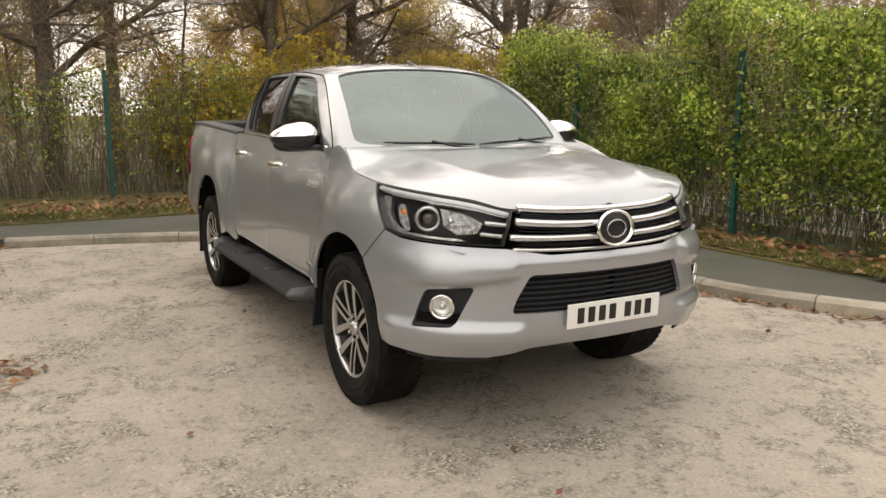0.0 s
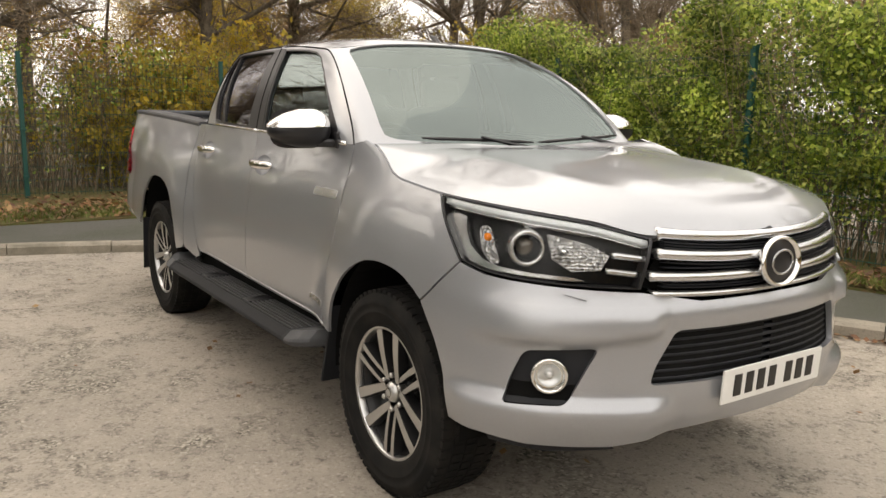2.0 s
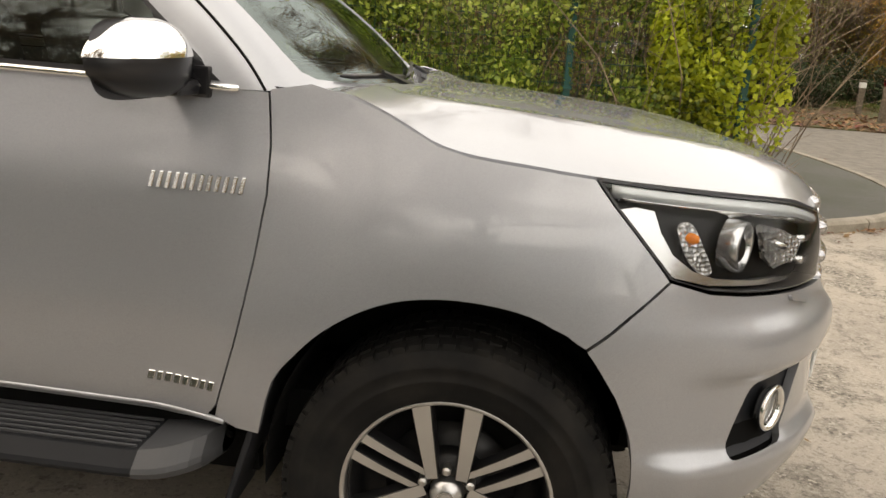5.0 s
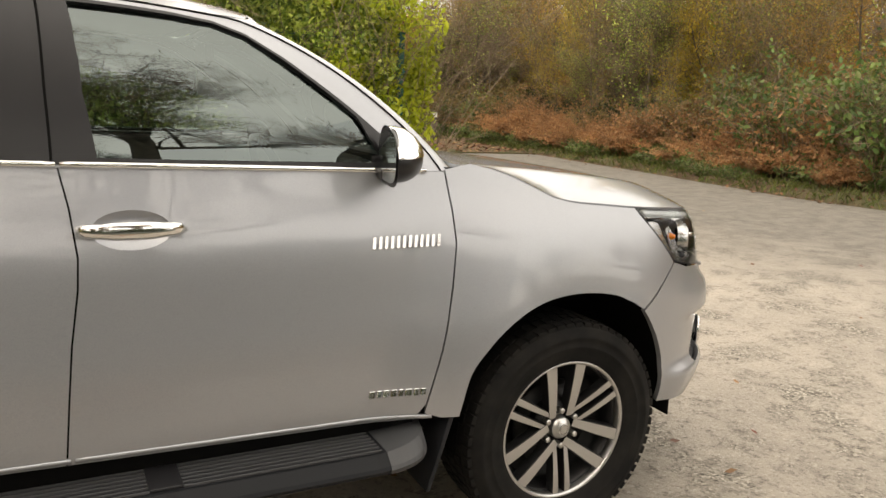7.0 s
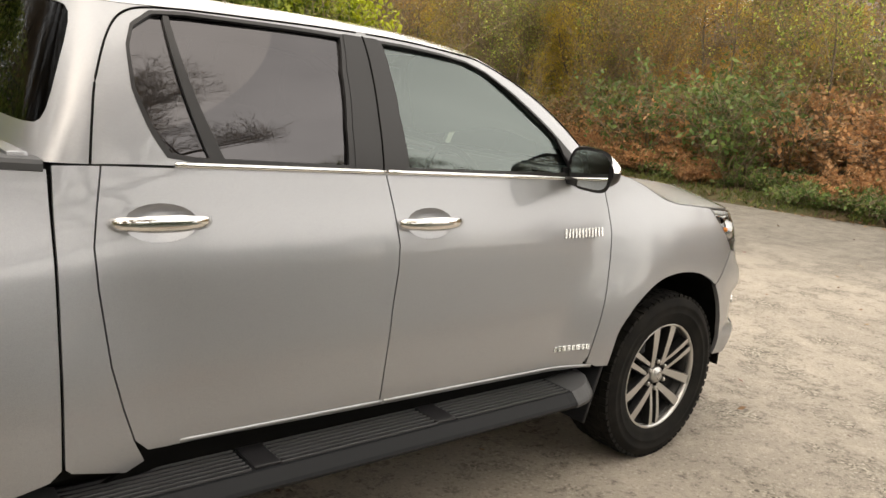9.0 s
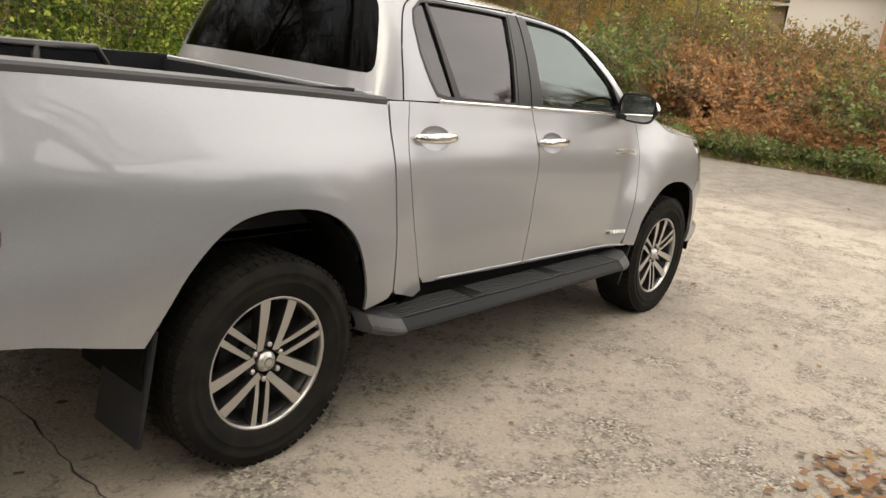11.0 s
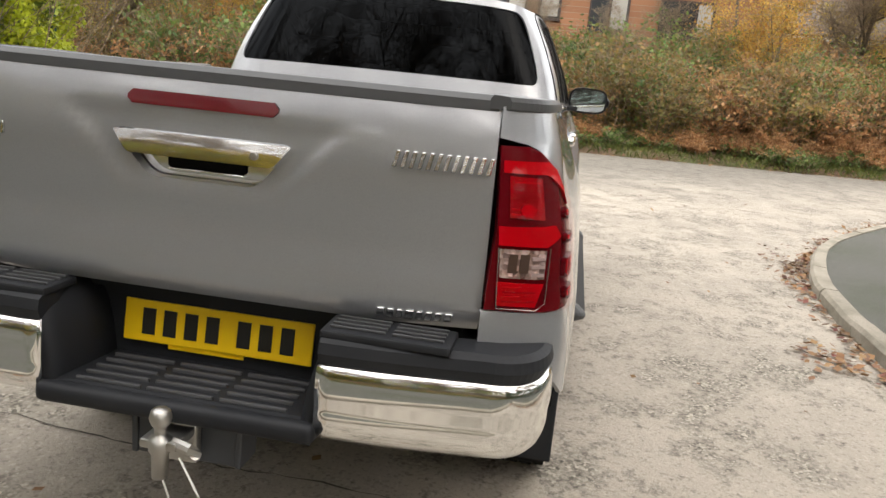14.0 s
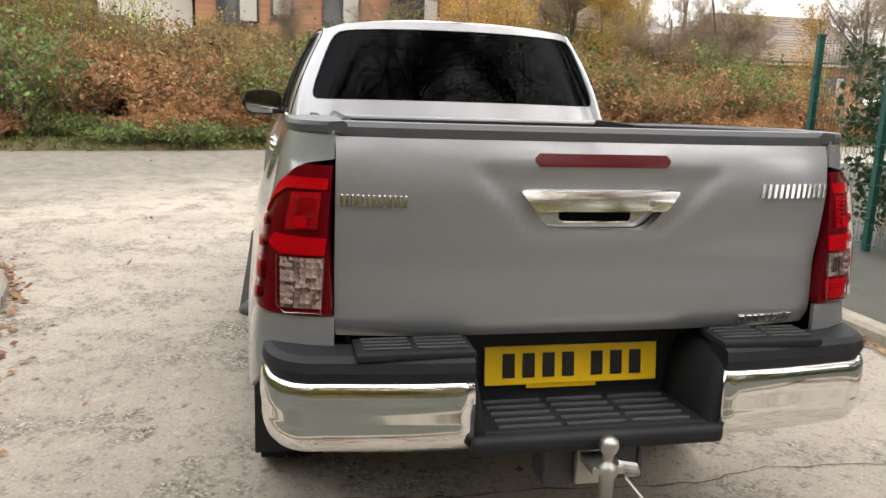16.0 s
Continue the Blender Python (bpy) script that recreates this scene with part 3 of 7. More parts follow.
# Cab above the belt: u runs round from the middle of the windscreen (0) to the middle of the rear window (10), v from the belt (0) to the roof (1).
BELT = ((-0.275, 0, 1.235), (-0.32, -0.40, 1.245), (-0.385, -0.672, 1.264), (-0.50, -0.778, 1.264), (-1.0, -0.792, 1.268), (-1.6, -0.795, 1.28),
        (-2.2, -0.785, 1.30), (-2.46, -0.75, 1.30), (-2.545, -0.655, 1.30), (-2.565, -0.40, 1.30), (-2.57, 0, 1.30))
ROOF = ((-0.94, 0, 1.728), (-0.955, -0.34, 1.715), (-1.0, -0.552, 1.684), (-1.08, -0.61, 1.684), (-1.38, -0.62, 1.708), (-1.7, -0.62, 1.716),
        (-2.12, -0.612, 1.712), (-2.33, -0.585, 1.708), (-2.41, -0.515, 1.725), (-2.43, -0.32, 1.742), (-2.435, 0, 1.75))
BELT = tuple((x, -half_width(x, z) - 0.003, z) if 3 <= i <= 6 else (x, y, z) for i, (x, y, z) in enumerate(BELT))


def along(keys, u):
    i = min(9, max(0, int(u)))
    f = u - i

    def key(k):
        if k < 0:
            return (keys[-k][0], -keys[-k][1], keys[-k][2])
        if k > 10:
            return (keys[20 - k][0], -keys[20 - k][1], keys[20 - k][2])
        return keys[k]

    p, q, r, t = key(i - 1), key(i), key(i + 1), key(i + 2)
    return tuple(0.5 * (2 * q[k] + f * (r[k] - p[k] + f * (2 * p[k] - 5 * q[k] + 4 * r[k] - t[k] + f * (3 * (q[k] - r[k]) + t[k] - p[k]))))
                 for k in range(3))


def cab(u, v, off=0.0):
    """A place on the right half of the cab's windows and pillars."""
    a, b = along(BELT, u), along(ROOF, u)
    e = 0.01
    c, d = along(BELT, u - e), along(BELT, u + e)
    g, h = along(ROOF, u - e), along(ROOF, u + e)
    m = [(d[k] - c[k]) * (1 - v) + (h[k] - g[k]) * v for k in range(3)]
    w = [b[k] - a[k] for k in range(3)]
    n = (m[1] * w[2] - m[2] * w[1], m[2] * w[0] - m[0] * w[2], m[0] * w[1] - m[1] * w[0])
    size = math.sqrt(n[0] ** 2 + n[1] ** 2 + n[2] ** 2) or 1.0
    out = -1 if n[0] * (a[0] + 1.5) + n[1] * a[1] < 0 else 1
    fuller = 0.022 + 0.026 * math.exp(-(((u - 2.2) / 0.9) ** 2)) - 0.019 * ease((u - 6.9) / 0.9)
    bulge = out * (fuller * 4 * v * (1 - v) + off) / size
    return tuple(a[k] + (b[k] - a[k]) * v + n[k] * bulge for k in range(3))

# ---- the pickup truck ----
truck = thing("pickup_truck", "silver double-cab pickup truck with chrome trim parked on worn asphalt", "pickup truck")
D = 0.0024  # half a panel gap


def left_of(points):
    return [(-2 * NOSE - s, z) for s, z in reversed(points)]


def grown(outline, g=1.04):
    cu, cv = sum(p[0] for p in outline) / len(outline), sum(p[1] for p in outline) / len(outline)
    return [(cu + (u - cu) * g, cv + (v - cv) * g) for u, v in outline]



ARCH_F = [(0.632, 0.51), (0.60, 0.64), (0.545, 0.715), (0.485, 0.775), (0.40, 0.83), (0.31, 0.862), (0.20, 0.873), (0.08, 0.862), (0.0, 0.835),
          (-0.05, 0.79), (-0.09, 0.73), (-0.13, 0.65), (-0.155, 0.56), (-0.17, 0.43)]
ARCH_R = [(3.78, 0.56), (3.70, 0.68), (3.64, 0.77), (3.55, 0.86), (3.46, 0.915), (3.36, 0.937), (3.27, 0.94), (3.15, 0.93), (3.05, 0.895),
          (2.98, 0.845), (2.93, 0.78), (2.885, 0.67), (2.865, 0.58), (2.865, 0.51)]
ARCH_F, ARCH_R = rounded(ARCH_F, 3), rounded(ARCH_R, 3)
LAMP = [(-0.055, 1.137), (-0.28, 1.12), (-0.5, 1.10), (-0.61, 1.085), (-0.785, 1.043), (-0.757, 0.895), (-0.54, 0.905), (-0.38, 0.915),
        (-0.29, 0.925), (-0.2, 0.948), (-0.14, 1.02), (-0.09, 1.085)]
TAIL_LAMP = [(tail_s(0.688, 1.264), 1.264), (tail_s(0.690, 0.887), 0.887)] + [(4.254, 0.882), (4.19, 0.880), (4.155, 0.890), (4.139, 0.912), (4.137, 0.945), (4.149, 0.992), (4.169, 1.052), (4.191, 1.117), (4.213, 1.177), (4.236, 1.226), (4.253, 1.252), (4.267, 1.264)]


def shut(s):
    """The height of the bonnet's edge."""
    return curve(s, (-1.15, -0.79, -0.61, -0.28, -0.05, 0.06, 0.2, 0.27, 0.34, 0.40, 0.48), (1.052, 1.05, 1.09, 1.125, 1.141, 1.152, 1.166, 1.182, 1.215, 1.243, 1.272))


# front wings
wing = [(0.65, 1.268), (0.56, 1.285), (0.485, 1.268)] + [(s, shut(s) - 2 * D) for s in (0.40, 0.34, 0.27, 0.2, 0.13, 0.06, 0.0, -0.05)]
wing += [(-0.085, 1.085), (-0.135, 1.02), (-0.195, 0.945), (-0.05, 0.797)] + ARCH_F[26::-1]
wing += [(0.69, 0.512), (0.742, 0.53), (0.735, 0.56), (0.69, 0.72), (0.67, 0.81), (0.65, 0.92), (0.632, 1.05), (0.635, 1.15)]
both("front_wing", body, wing, PAINT, truck)

# doors, each with a dished hollow behind its handle
FRONT_EDGE = [(0.655, 1.262), (0.640, 1.15), (0.637, 1.05), (0.655, 0.92), (0.675, 0.81), (0.695, 0.72), (0.740, 0.56), (0.765, 0.525), (0.80, 0.512), (0.85, 0.51)]
PILLAR_EDGE = [(1.735, 0.527), (1.722, 0.7), (1.71, 0.84), (1.69, 0.98), (1.686, 1.06), (1.70, 1.18), (1.72, 1.278)]
REAR_EDGE = [(2.44, 0.545), (2.49, 0.55), (2.525, 0.585), (2.555, 0.68), (2.585, 0.8), (2.61, 1.0), (2.615, 1.1), (2.60, 1.2), (2.585, 1.297)]


def oval(cs, cz, a, b, n=20):
    return [(cs + a * math.cos(2 * math.pi * i / n), cz + b * math.sin(2 * math.pi * i / n)) for i in range(n)]


def dish(cs, cz, a, b):
    def fn(s, z):
        r = min(1.0, ((s - cs) / a) ** 2 + ((z - cz) / b) ** 2)
        return body(s, z, -0.02 * (1 - r ** 2))
    return fn


front = FRONT_EDGE + [(s - D, z) for s, z in PILLAR_EDGE]
rear = [(s + D, z) for s, z in PILLAR_EDGE[::-1]] + [(2.44 - 0.7 * i / 3, 0.545 - 0.018 * i / 3) for i in range(3, 0, -1)] + REAR_EDGE
HANDLES = {"front_door": (1.557, 1.127), "rear_door": (2.446, 1.158)}
doors = {}
for name, outline in (("front_door", front), ("rear_door", rear)):
    hs, hz = HANDLES[name]
    hollow = oval(hs, hz - 0.004, 0.098, 0.05)
    for k, d in enumerate(both(name, body, outline, PAINT, truck, holes=[hollow])):
        doors[name, k] = d
        flip = bool(k)
        panel("handle_hollow", dish(hs, hz - 0.004, 0.098, 0.05), hollow, PAINT, d, lip=0, step=0.015, mirror=flip)
        bar = bmesh.new()
        rings = []
        for i in range(15):
            f = -1 + i / 7
            a = abs(f)
            half = 0.0235 * (1 - 0.5 * a ** 6) - 0.004 * math.exp(-((a - 0.6) / 0.16) ** 2)
            out = 0.036 - 0.030 * a ** 4
            x, y, z = body(hs + 0.132 * f, hz)
            rings.append([bar.verts.new((x, y - out - 0.011 * math.cos(t), z + half * math.sin(t))) for t in [2 * math.pi * j / 10 for j in range(10)]])
        for r, q in zip(rings, rings[1:]):
            for j in range(10):
                bar.faces.new((r[j], r[(j + 1) % 10], q[(j + 1) % 10], q[j]))
        bar.faces.new(rings[0][::-1])
        bar.faces.new(rings[-1])
        bmesh.ops.recalc_face_normals(bar, faces=bar.faces)
        part("handle", flip_y(bar) if flip else bar, CHROME, d, "chrome pull handle", True)
        # chrome strip along the window line
        lo, hi = ((0.72, 1.715) if name == "front_door" else (1.725, 2.40))
        strip = ribbon(body, [(lo + (hi - lo) * i / 20, 1.258 + 0.022 * max(0, (lo + (hi - lo) * i / 20 - 0.72)) + 0.006) for i in range(21)], 0.016, 0.012)
        part("belt_moulding", flip_y(strip) if flip else strip, CHROME, d, "thin chrome window moulding", True)
        low = ribbon(body, [(lo + (hi - lo) * i / 20, 0.520 + 0.019 * (lo + (hi - lo) * i / 20 - 0.8)) for i in range(21)], 0.012, 0.004)
        part("lower_moulding", flip_y(low) if flip else low, PAINT, d, "", True)


# model badges, drawn as plain bars
def bars(fn, a0, b0, widths, height, gap, mat, parent, name, lean=0.0, flip=False, thick=0.006, label=""):
    """A row of raised bars on a surface, from (a0, b0) on."""
    a = a0
    for w in widths:
        quad = [(a, b0), (a + w, b0), (a + w - lean, b0 + height), (a - lean, b0 + height)]
        bm = bmesh.new()
        low = [bm.verts.new(fn(*q, -0.002)) for q in quad]
        top = [bm.verts.new(fn(*q, thick * k)) for q, k in zip(quad, (1.4, 1.4, 0.7, 0.7))]
        bm.faces.new(top)
        for i in range(4):
            bm.faces.new((low[i], low[(i + 1) % 4], top[(i + 1) % 4], top[i]))
        bmesh.ops.recalc_face_normals(bm, faces=bm.faces)
        bmesh.ops.bevel(bm, geom=[e for e in bm.edges if len(e.link_faces) == 2], offset=0.0015, segments=1, affect="EDGES")
        part(name, flip_y(bm) if flip else bm, mat, parent, label)
        a += w + gap


for k in (0, 1):
    d = doors["front_door", k]
    bars(body, 0.690, 1.043, (0.0105,) * 12, 0.036, 0.0085, BADGE, d, "badge_bar", 0.006, bool(k), label="chrome badge bar")
    bars(body, 0.745, 0.592, (0.016, 0.014, 0.020, 0.014, 0.017, 0.018, 0.014, 0.018), 0.021, 0.006, BADGE, d, "small_badge_bar", 0.004, bool(k), label="small chrome badge bar")

# narrow strip of the cab behind the rear doors, sill below the doors
strip = [(s + 2 * D, z) for s, z in REAR_EDGE[2:]] + [(2.70, 1.297), (2.704, 1.15), (2.705, 0.9), (2.704, 0.56), (2.69, 0.545), (2.55, 0.5), (2.5, 0.52)]
both("cab_side", body, strip, PAINT, truck)
# the sill is coloured near black to stand for the shade under the doors
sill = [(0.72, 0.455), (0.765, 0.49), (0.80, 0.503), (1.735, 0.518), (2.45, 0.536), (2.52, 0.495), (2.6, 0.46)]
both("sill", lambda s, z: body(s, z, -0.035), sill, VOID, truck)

# load bed sides
GATE_Y = 0.686
notch = [(s, z) for s, z in grown(TAIL_LAMP, 1.02)][:0:-1]
bed = [(2.713, 0.56), (2.713, 0.9), (2.713, 1.15), (2.713, 1.288), (3.2, 1.312), (3.86, 1.338), (4.1, 1.345), (tail_s(GATE_Y, 1.348), 1.348), (tail_s(GATE_Y, 1.28), 1.28)]
bed += notch + [(tail_s(GATE_Y, 0.883), 0.883), (tail_s(GATE_Y, 0.80), 0.80)]
bed += [(4.30, 0.795), (4.25, 0.72), (4.21, 0.655), (3.95, 0.6)] + ARCH_R + [(2.74, 0.535)]
both("bed_side", body, bed, PAINT, truck)

# near-black inner shell, added as the shade behind the gaps; wheel housings, underbody
shell = [(0.3, 0.9), (-0.05, 0.92), (-0.5, 0.86), (-1.0, 0.84), (-1.14, 0.84), (-1.14, 0.5), (-0.7, 0.46), (-0.2, 0.47), (-0.2, 0.62), (-0.1, 0.78), (0.0, 0.87), (0.2, 0.905),
         (0.4, 0.86), (0.56, 0.75), (0.66, 0.55), (0.7, 0.5), (2.83, 0.52), (2.86, 0.68), (2.91, 0.81), (3.03, 0.93), (3.27, 0.97), (3.46, 0.95), (3.6, 0.87), (3.72, 0.72), (3.8, 0.58), (4.187, 0.66), (4.291, 0.8),
         (4.291, 0.88), (4.25, 1.27), (2.7, 1.27), (0.66, 1.24), (0.5, 1.22), (0.3, 1.12), (0.0, 1.1)]
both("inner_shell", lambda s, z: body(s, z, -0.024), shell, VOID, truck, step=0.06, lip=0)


def housing(cx, cz, rx, rz, y0, y1):
    bm = bmesh.new()
    rows = []
    for i in range(25):
        a = radians(-4 + 188 * i / 24)
        rows.append([bm.verts.new((cx + rx * math.cos(a), y, cz + rz * math.sin(a))) for y in (y0, y1)])
    for p, q in zip(rows, rows[1:]):
        bm.faces.new((p[0], p[1], q[1], q[0]))
    mid = bm.verts.new((cx, y1, cz))
    for p, q in zip(rows, rows[1:]):
        bm.faces.new((p[1], mid, q[1]))
    return bm


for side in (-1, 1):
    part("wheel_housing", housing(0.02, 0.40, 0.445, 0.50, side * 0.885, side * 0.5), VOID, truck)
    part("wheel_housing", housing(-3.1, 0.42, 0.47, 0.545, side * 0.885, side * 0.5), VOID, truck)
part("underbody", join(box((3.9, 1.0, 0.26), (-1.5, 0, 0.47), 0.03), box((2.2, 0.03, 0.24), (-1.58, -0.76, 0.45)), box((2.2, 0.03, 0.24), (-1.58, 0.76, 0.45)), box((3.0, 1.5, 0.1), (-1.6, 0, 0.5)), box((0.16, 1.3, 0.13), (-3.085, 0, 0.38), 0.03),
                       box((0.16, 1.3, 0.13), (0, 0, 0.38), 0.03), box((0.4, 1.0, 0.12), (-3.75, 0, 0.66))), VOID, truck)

# bonnet: a crowned sheet inside the edge of the wings
EDGE = [body(s, shut(s)) for s in np.linspace(0.48, -1.15, 60)]
EX, EY, EZ = [p[0] for p in EDGE], [-p[1] for p in EDGE], [p[2] for p in EDGE]


def bonnet_z(x, y):
    e = float(np.interp(x, EX, EZ))
    w = max(0.02, float(np.interp(x, EX, EY)))
    top = curve(x, (-0.42, -0.2, 0.1, 0.4, 0.6, 0.75, 0.84, 0.895, 0.915), (1.262, 1.256, 1.236, 1.205, 1.176, 1.142, 1.108, 1.066, 1.05))
    q = min(1.0, abs(y) / w)
    ridge = 0.012 * math.exp(-abs((q - 0.60) / 0.10) ** 1.3) * ease((x + 0.35) / 0.4) * ease((0.85 - x) / 0.3)
    return max(e, top) * (1 - q ** 3.2) + e * q ** 3.2 + ridge


def bonnet(x, y, off=0.0):
    return (x, y, bonnet_z(x, y) + off)


half = [(EX[i], EY[i] - 0.004) for i in range(3, 60)]
rear_line = [(-0.245, 0.0), (-0.258, -0.2), (-0.29, -0.4), (-0.345, -0.6), (-0.36, -0.70), (-0.33, -0.76)]
outline = [(x, -y) for x, y in half] + [(x, y) for x, y in half[-2::-1]] + [(x, -y) for x, y in rear_line[:0:-1]] + rear_line
panel("bonnet", bonnet, outline, PAINT, truck, step=0.035, centre=(0, 0, 0.6), lip=0.02)


# scuttle and wipers
def scuttle(x, y):
    return (x, y, 1.238 - 0.05 * (x + 0.28) + 0.03 * (abs(y) / 0.7) ** 2 - 0.008)


plan = [(-0.22, 0), (-0.24, -0.3), (-0.29, -0.55), (-0.3, -0.70), (-0.27, -0.765), (-0.50, -0.765), (-0.46, -0.70), (-0.37, -0.4), (-0.33, 0)]
panel("scuttle_panel", scuttle, plan[:-1] + [(-0.33, 0)] + [(x, -y) for x, y in plan[-2:0:-1]], PLASTIC, truck, centre=(-0.3, 0, 0.5), lip=0.02)
for y0, y1, h in ((-0.52, 0.02, 0.0), (0.05, 0.62, 0.0)):
    blade = []
    for i in range(9):
        y = y0 + (y1 - y0) * i / 8
        u = curve(abs(y), (0, 0.40, 0.665), (0, 1, 2))
        v = 0.05 + 0.012 * math.sin(math.pi * i / 8)
        x, _, z = cab(u, v, 0.014)
        blade.append((x, y, z))
    w = part("wiper", tube(blade, [0.004] + [0.008] * 7 + [0.004], 6), SATIN, truck, "", True)
    part("arm", tube([(blade[4][0] + 0.01, blade[4][1], blade[4][2] + 0.012), (-0.27, y1 - 0.02, 1.245)], [0.006, 0.012], 6), SATIN, w)

# cab: pillars and roof rails with their window openings
SIDE_F = [(3.2, 0.03), (3.12, 0.13), (3.10, 0.4), (3.10, 0.7), (3.14, 0.86), (3.3, 0.93), (3.6, 0.95), (4.1, 0.955), (4.41, 0.955), (4.55, 0.7), (4.67, 0.4), (4.75, 0.03)]
SIDE_R = [(5.06, 0.03), (5.02, 0.3), (4.92, 0.7), (4.80, 0.955), (5.3, 0.965), (6.0, 0.975), (6.35, 0.96), (6.55, 0.86), (6.56, 0.72), (6.42, 0.45), (6.2, 0.2), (6.05, 0.05), (5.9, 0.03)]
REAR_W = [(7.70, 0.235), (7.60, 0.29), (7.56, 0.40), (7.56, 0.70), (7.60, 0.82), (7.68, 0.885), (7.85, 0.92), (8.1, 0.93), (9.0, 0.925), (10, 0.92), (10, 0.205), (9.0, 0.205), (8.2, 0.205), (7.85, 0.21)]
FRONT_W = [(0, 0.045), (0, 0.985), (1.0, 0.985), (1.6, 0.985), (1.88, 0.96), (1.95, 0.9), (1.99, 0.5), (2.02, 0.15), (1.98, 0.07), (1.8, 0.045), (1.0, 0.045)]
whole = [(0, -0.02)] + [(0.5 * i, 0.0) for i in range(1, 20)] + [(10, 0.0), (10, 1.0)] + [(0.5 * i, 1.0) for i in range(19, 0, -1)] + [(0, 1.0)]


def wide_step(outline, n=6):
    """More points along an outline whose first coordinate is coarse."""
    out = []
    for a, b in zip(outline, outline[1:] + outline[:1]):
        out += [(a[0] + (b[0] - a[0]) * i / n, a[1] + (b[1] - a[1]) * i / n) for i in range(n)]
    return out


def cab_s(a, v, off=0.0):
    return cab(a * 4, v, off)


def q4(outline):
    return [(u / 4, v) for u, v in wide_step(outline)]


both("cab_frame", cab_s, q4(whole), PAINT, truck, holes=[q4(SIDE_F), q4(SIDE_R), q4(REAR_W), q4(FRONT_W)], step=0.045, lip=0.025)
# door frames in black between the side windows
black = [(4.41, 0.965), (4.55, 0.7), (4.67, 0.4), (4.75, 0.015), (5.06, 0.015), (5.02, 0.3), (4.92, 0.7), (4.80, 0.965)]
both("pillar_trim", lambda a, v: cab_s(a, v, 0.004), q4(black), SATIN, truck, "satin black pillar trim", step=0.045)


def pane(name, outline, mat, label, depth=0.008):
    """A side window, bent in one even curve between its edges."""
    rim = np.array([cab_s(a, v, -depth) for a, v in q4(outline)])
    bend = lambda x, z: np.stack([x * 0 + 1, x, z, x * x, x * z, z * z], -1)
    k = np.linalg.lstsq(bend(rim[:, 0], rim[:, 2]), rim[:, 1], rcond=None)[0]

    def place(a, v):
        x, y, z = cab_s(a, v, -depth)
        return (x, float(bend(np.array(x), np.array(z)) @ k) + 0.004, z)

    for ob in both(name, place, q4(outline), mat, truck, label, step=0.05, lip=0):
        ob.visible_shadow = False
    return ob


pane("front_door_glass", grown(SIDE_F), TINT, "green-tinted front door glass")
pane("rear_door_glass", grown(SIDE_R), PRIVACY, "dark privacy glass")
# windscreen and rear window, each one sheet across
for name, outline, mat, label, end in (("windscreen", FRONT_W, SCREEN, "wide raked windscreen glass", 0), ("rear_window", REAR_W, REARGLASS, "dark privacy rear window glass", 20)):
    pts = [p for p in grown(outline, 1.05) if (p[0] > 0.3 if end == 0 else p[0] < 9.7)]
    vs = sorted(v for u, v in outline)
    lo, hi = vs[0] - 0.02, vs[-1] + 0.02
    if end == 0:
        pts = sorted(pts, key=lambda p: math.atan2(p[1] - 0.5, p[0] - 1.0))
        ring = pts + [(-u, v) for u, v in reversed(pts)]
    else:
        pts = sorted(pts, key=lambda p: -math.atan2(p[1] - 0.5, -(p[0] - 9.0)))
        ring = pts + [(20 - u, v) for u, v in reversed(pts)]

    def across(a, v, end=end):
        u = a * 4
        if end == 0 and u < 0:
            x, y, z = cab(-u, v, -0.008)
            return (x, -y, z)
        if end and u > 10:
            x, y, z = cab(20 - u, v, -0.008)
            return (x, -y, z)
        return cab(u, v, -0.008)

    panel(name, across, [(u / 4, v) for u, v in ring], mat, truck, label, step=0.05, lip=0).visible_shadow = False

# dark corner piece behind the mirror, and the gaps round the door frames
both("mirror_corner", lambda a, v: cab_s(a, v, 0.003), q4([(3.13, 0.03), (3.13, 0.34), (3.24, 0.2), (3.33, 0.03)]), SATIN, truck, step=0.05)
GAP_F = rounded([(2.86, 0.0), (2.74, 0.15), (2.66, 0.4), (2.62, 0.65), (2.66, 0.85), (2.85, 0.965), (3.3, 0.99), (4.0, 0.995), (4.5, 0.995)], 6)
GAP_R = rounded([(4.62, 0.995), (5.3, 0.995), (6.1, 0.995), (6.6, 0.96), (6.82, 0.82), (6.86, 0.5), (6.80, 0.25), (6.72, 0.0)], 6)
GAP_B = rounded([(4.58, 0.97), (4.70, 0.7), (4.80, 0.4), (4.885, 0.02)], 6)
for line in (GAP_F, GAP_R, GAP_B):
    for flip in (False, True):
        g = tube([cab(u, v, 0.0035 if line is GAP_B else 0.0) for u, v in line], 0.0035, 5)
        part("door_gap", flip_y(g) if flip else g, VOID, truck)
# dark window seals
for name, outline in (("window_seal", SIDE_F), ("window_seal", SIDE_R)):
    both(name, lambda a, v: cab_s(a, v, 0.002), q4(grown(outline, 1.015)), SATIN, truck, holes=[q4(grown(outline, 0.955))], step=0.05, lip=0.012)
both("quarter_divider", lambda a, v: cab_s(a, v, -0.002), q4([(5.72, 0.03), (5.80, 0.03), (6.22, 0.96), (6.16, 0.96)]), SATIN, truck, step=0.05, lip=0.01)


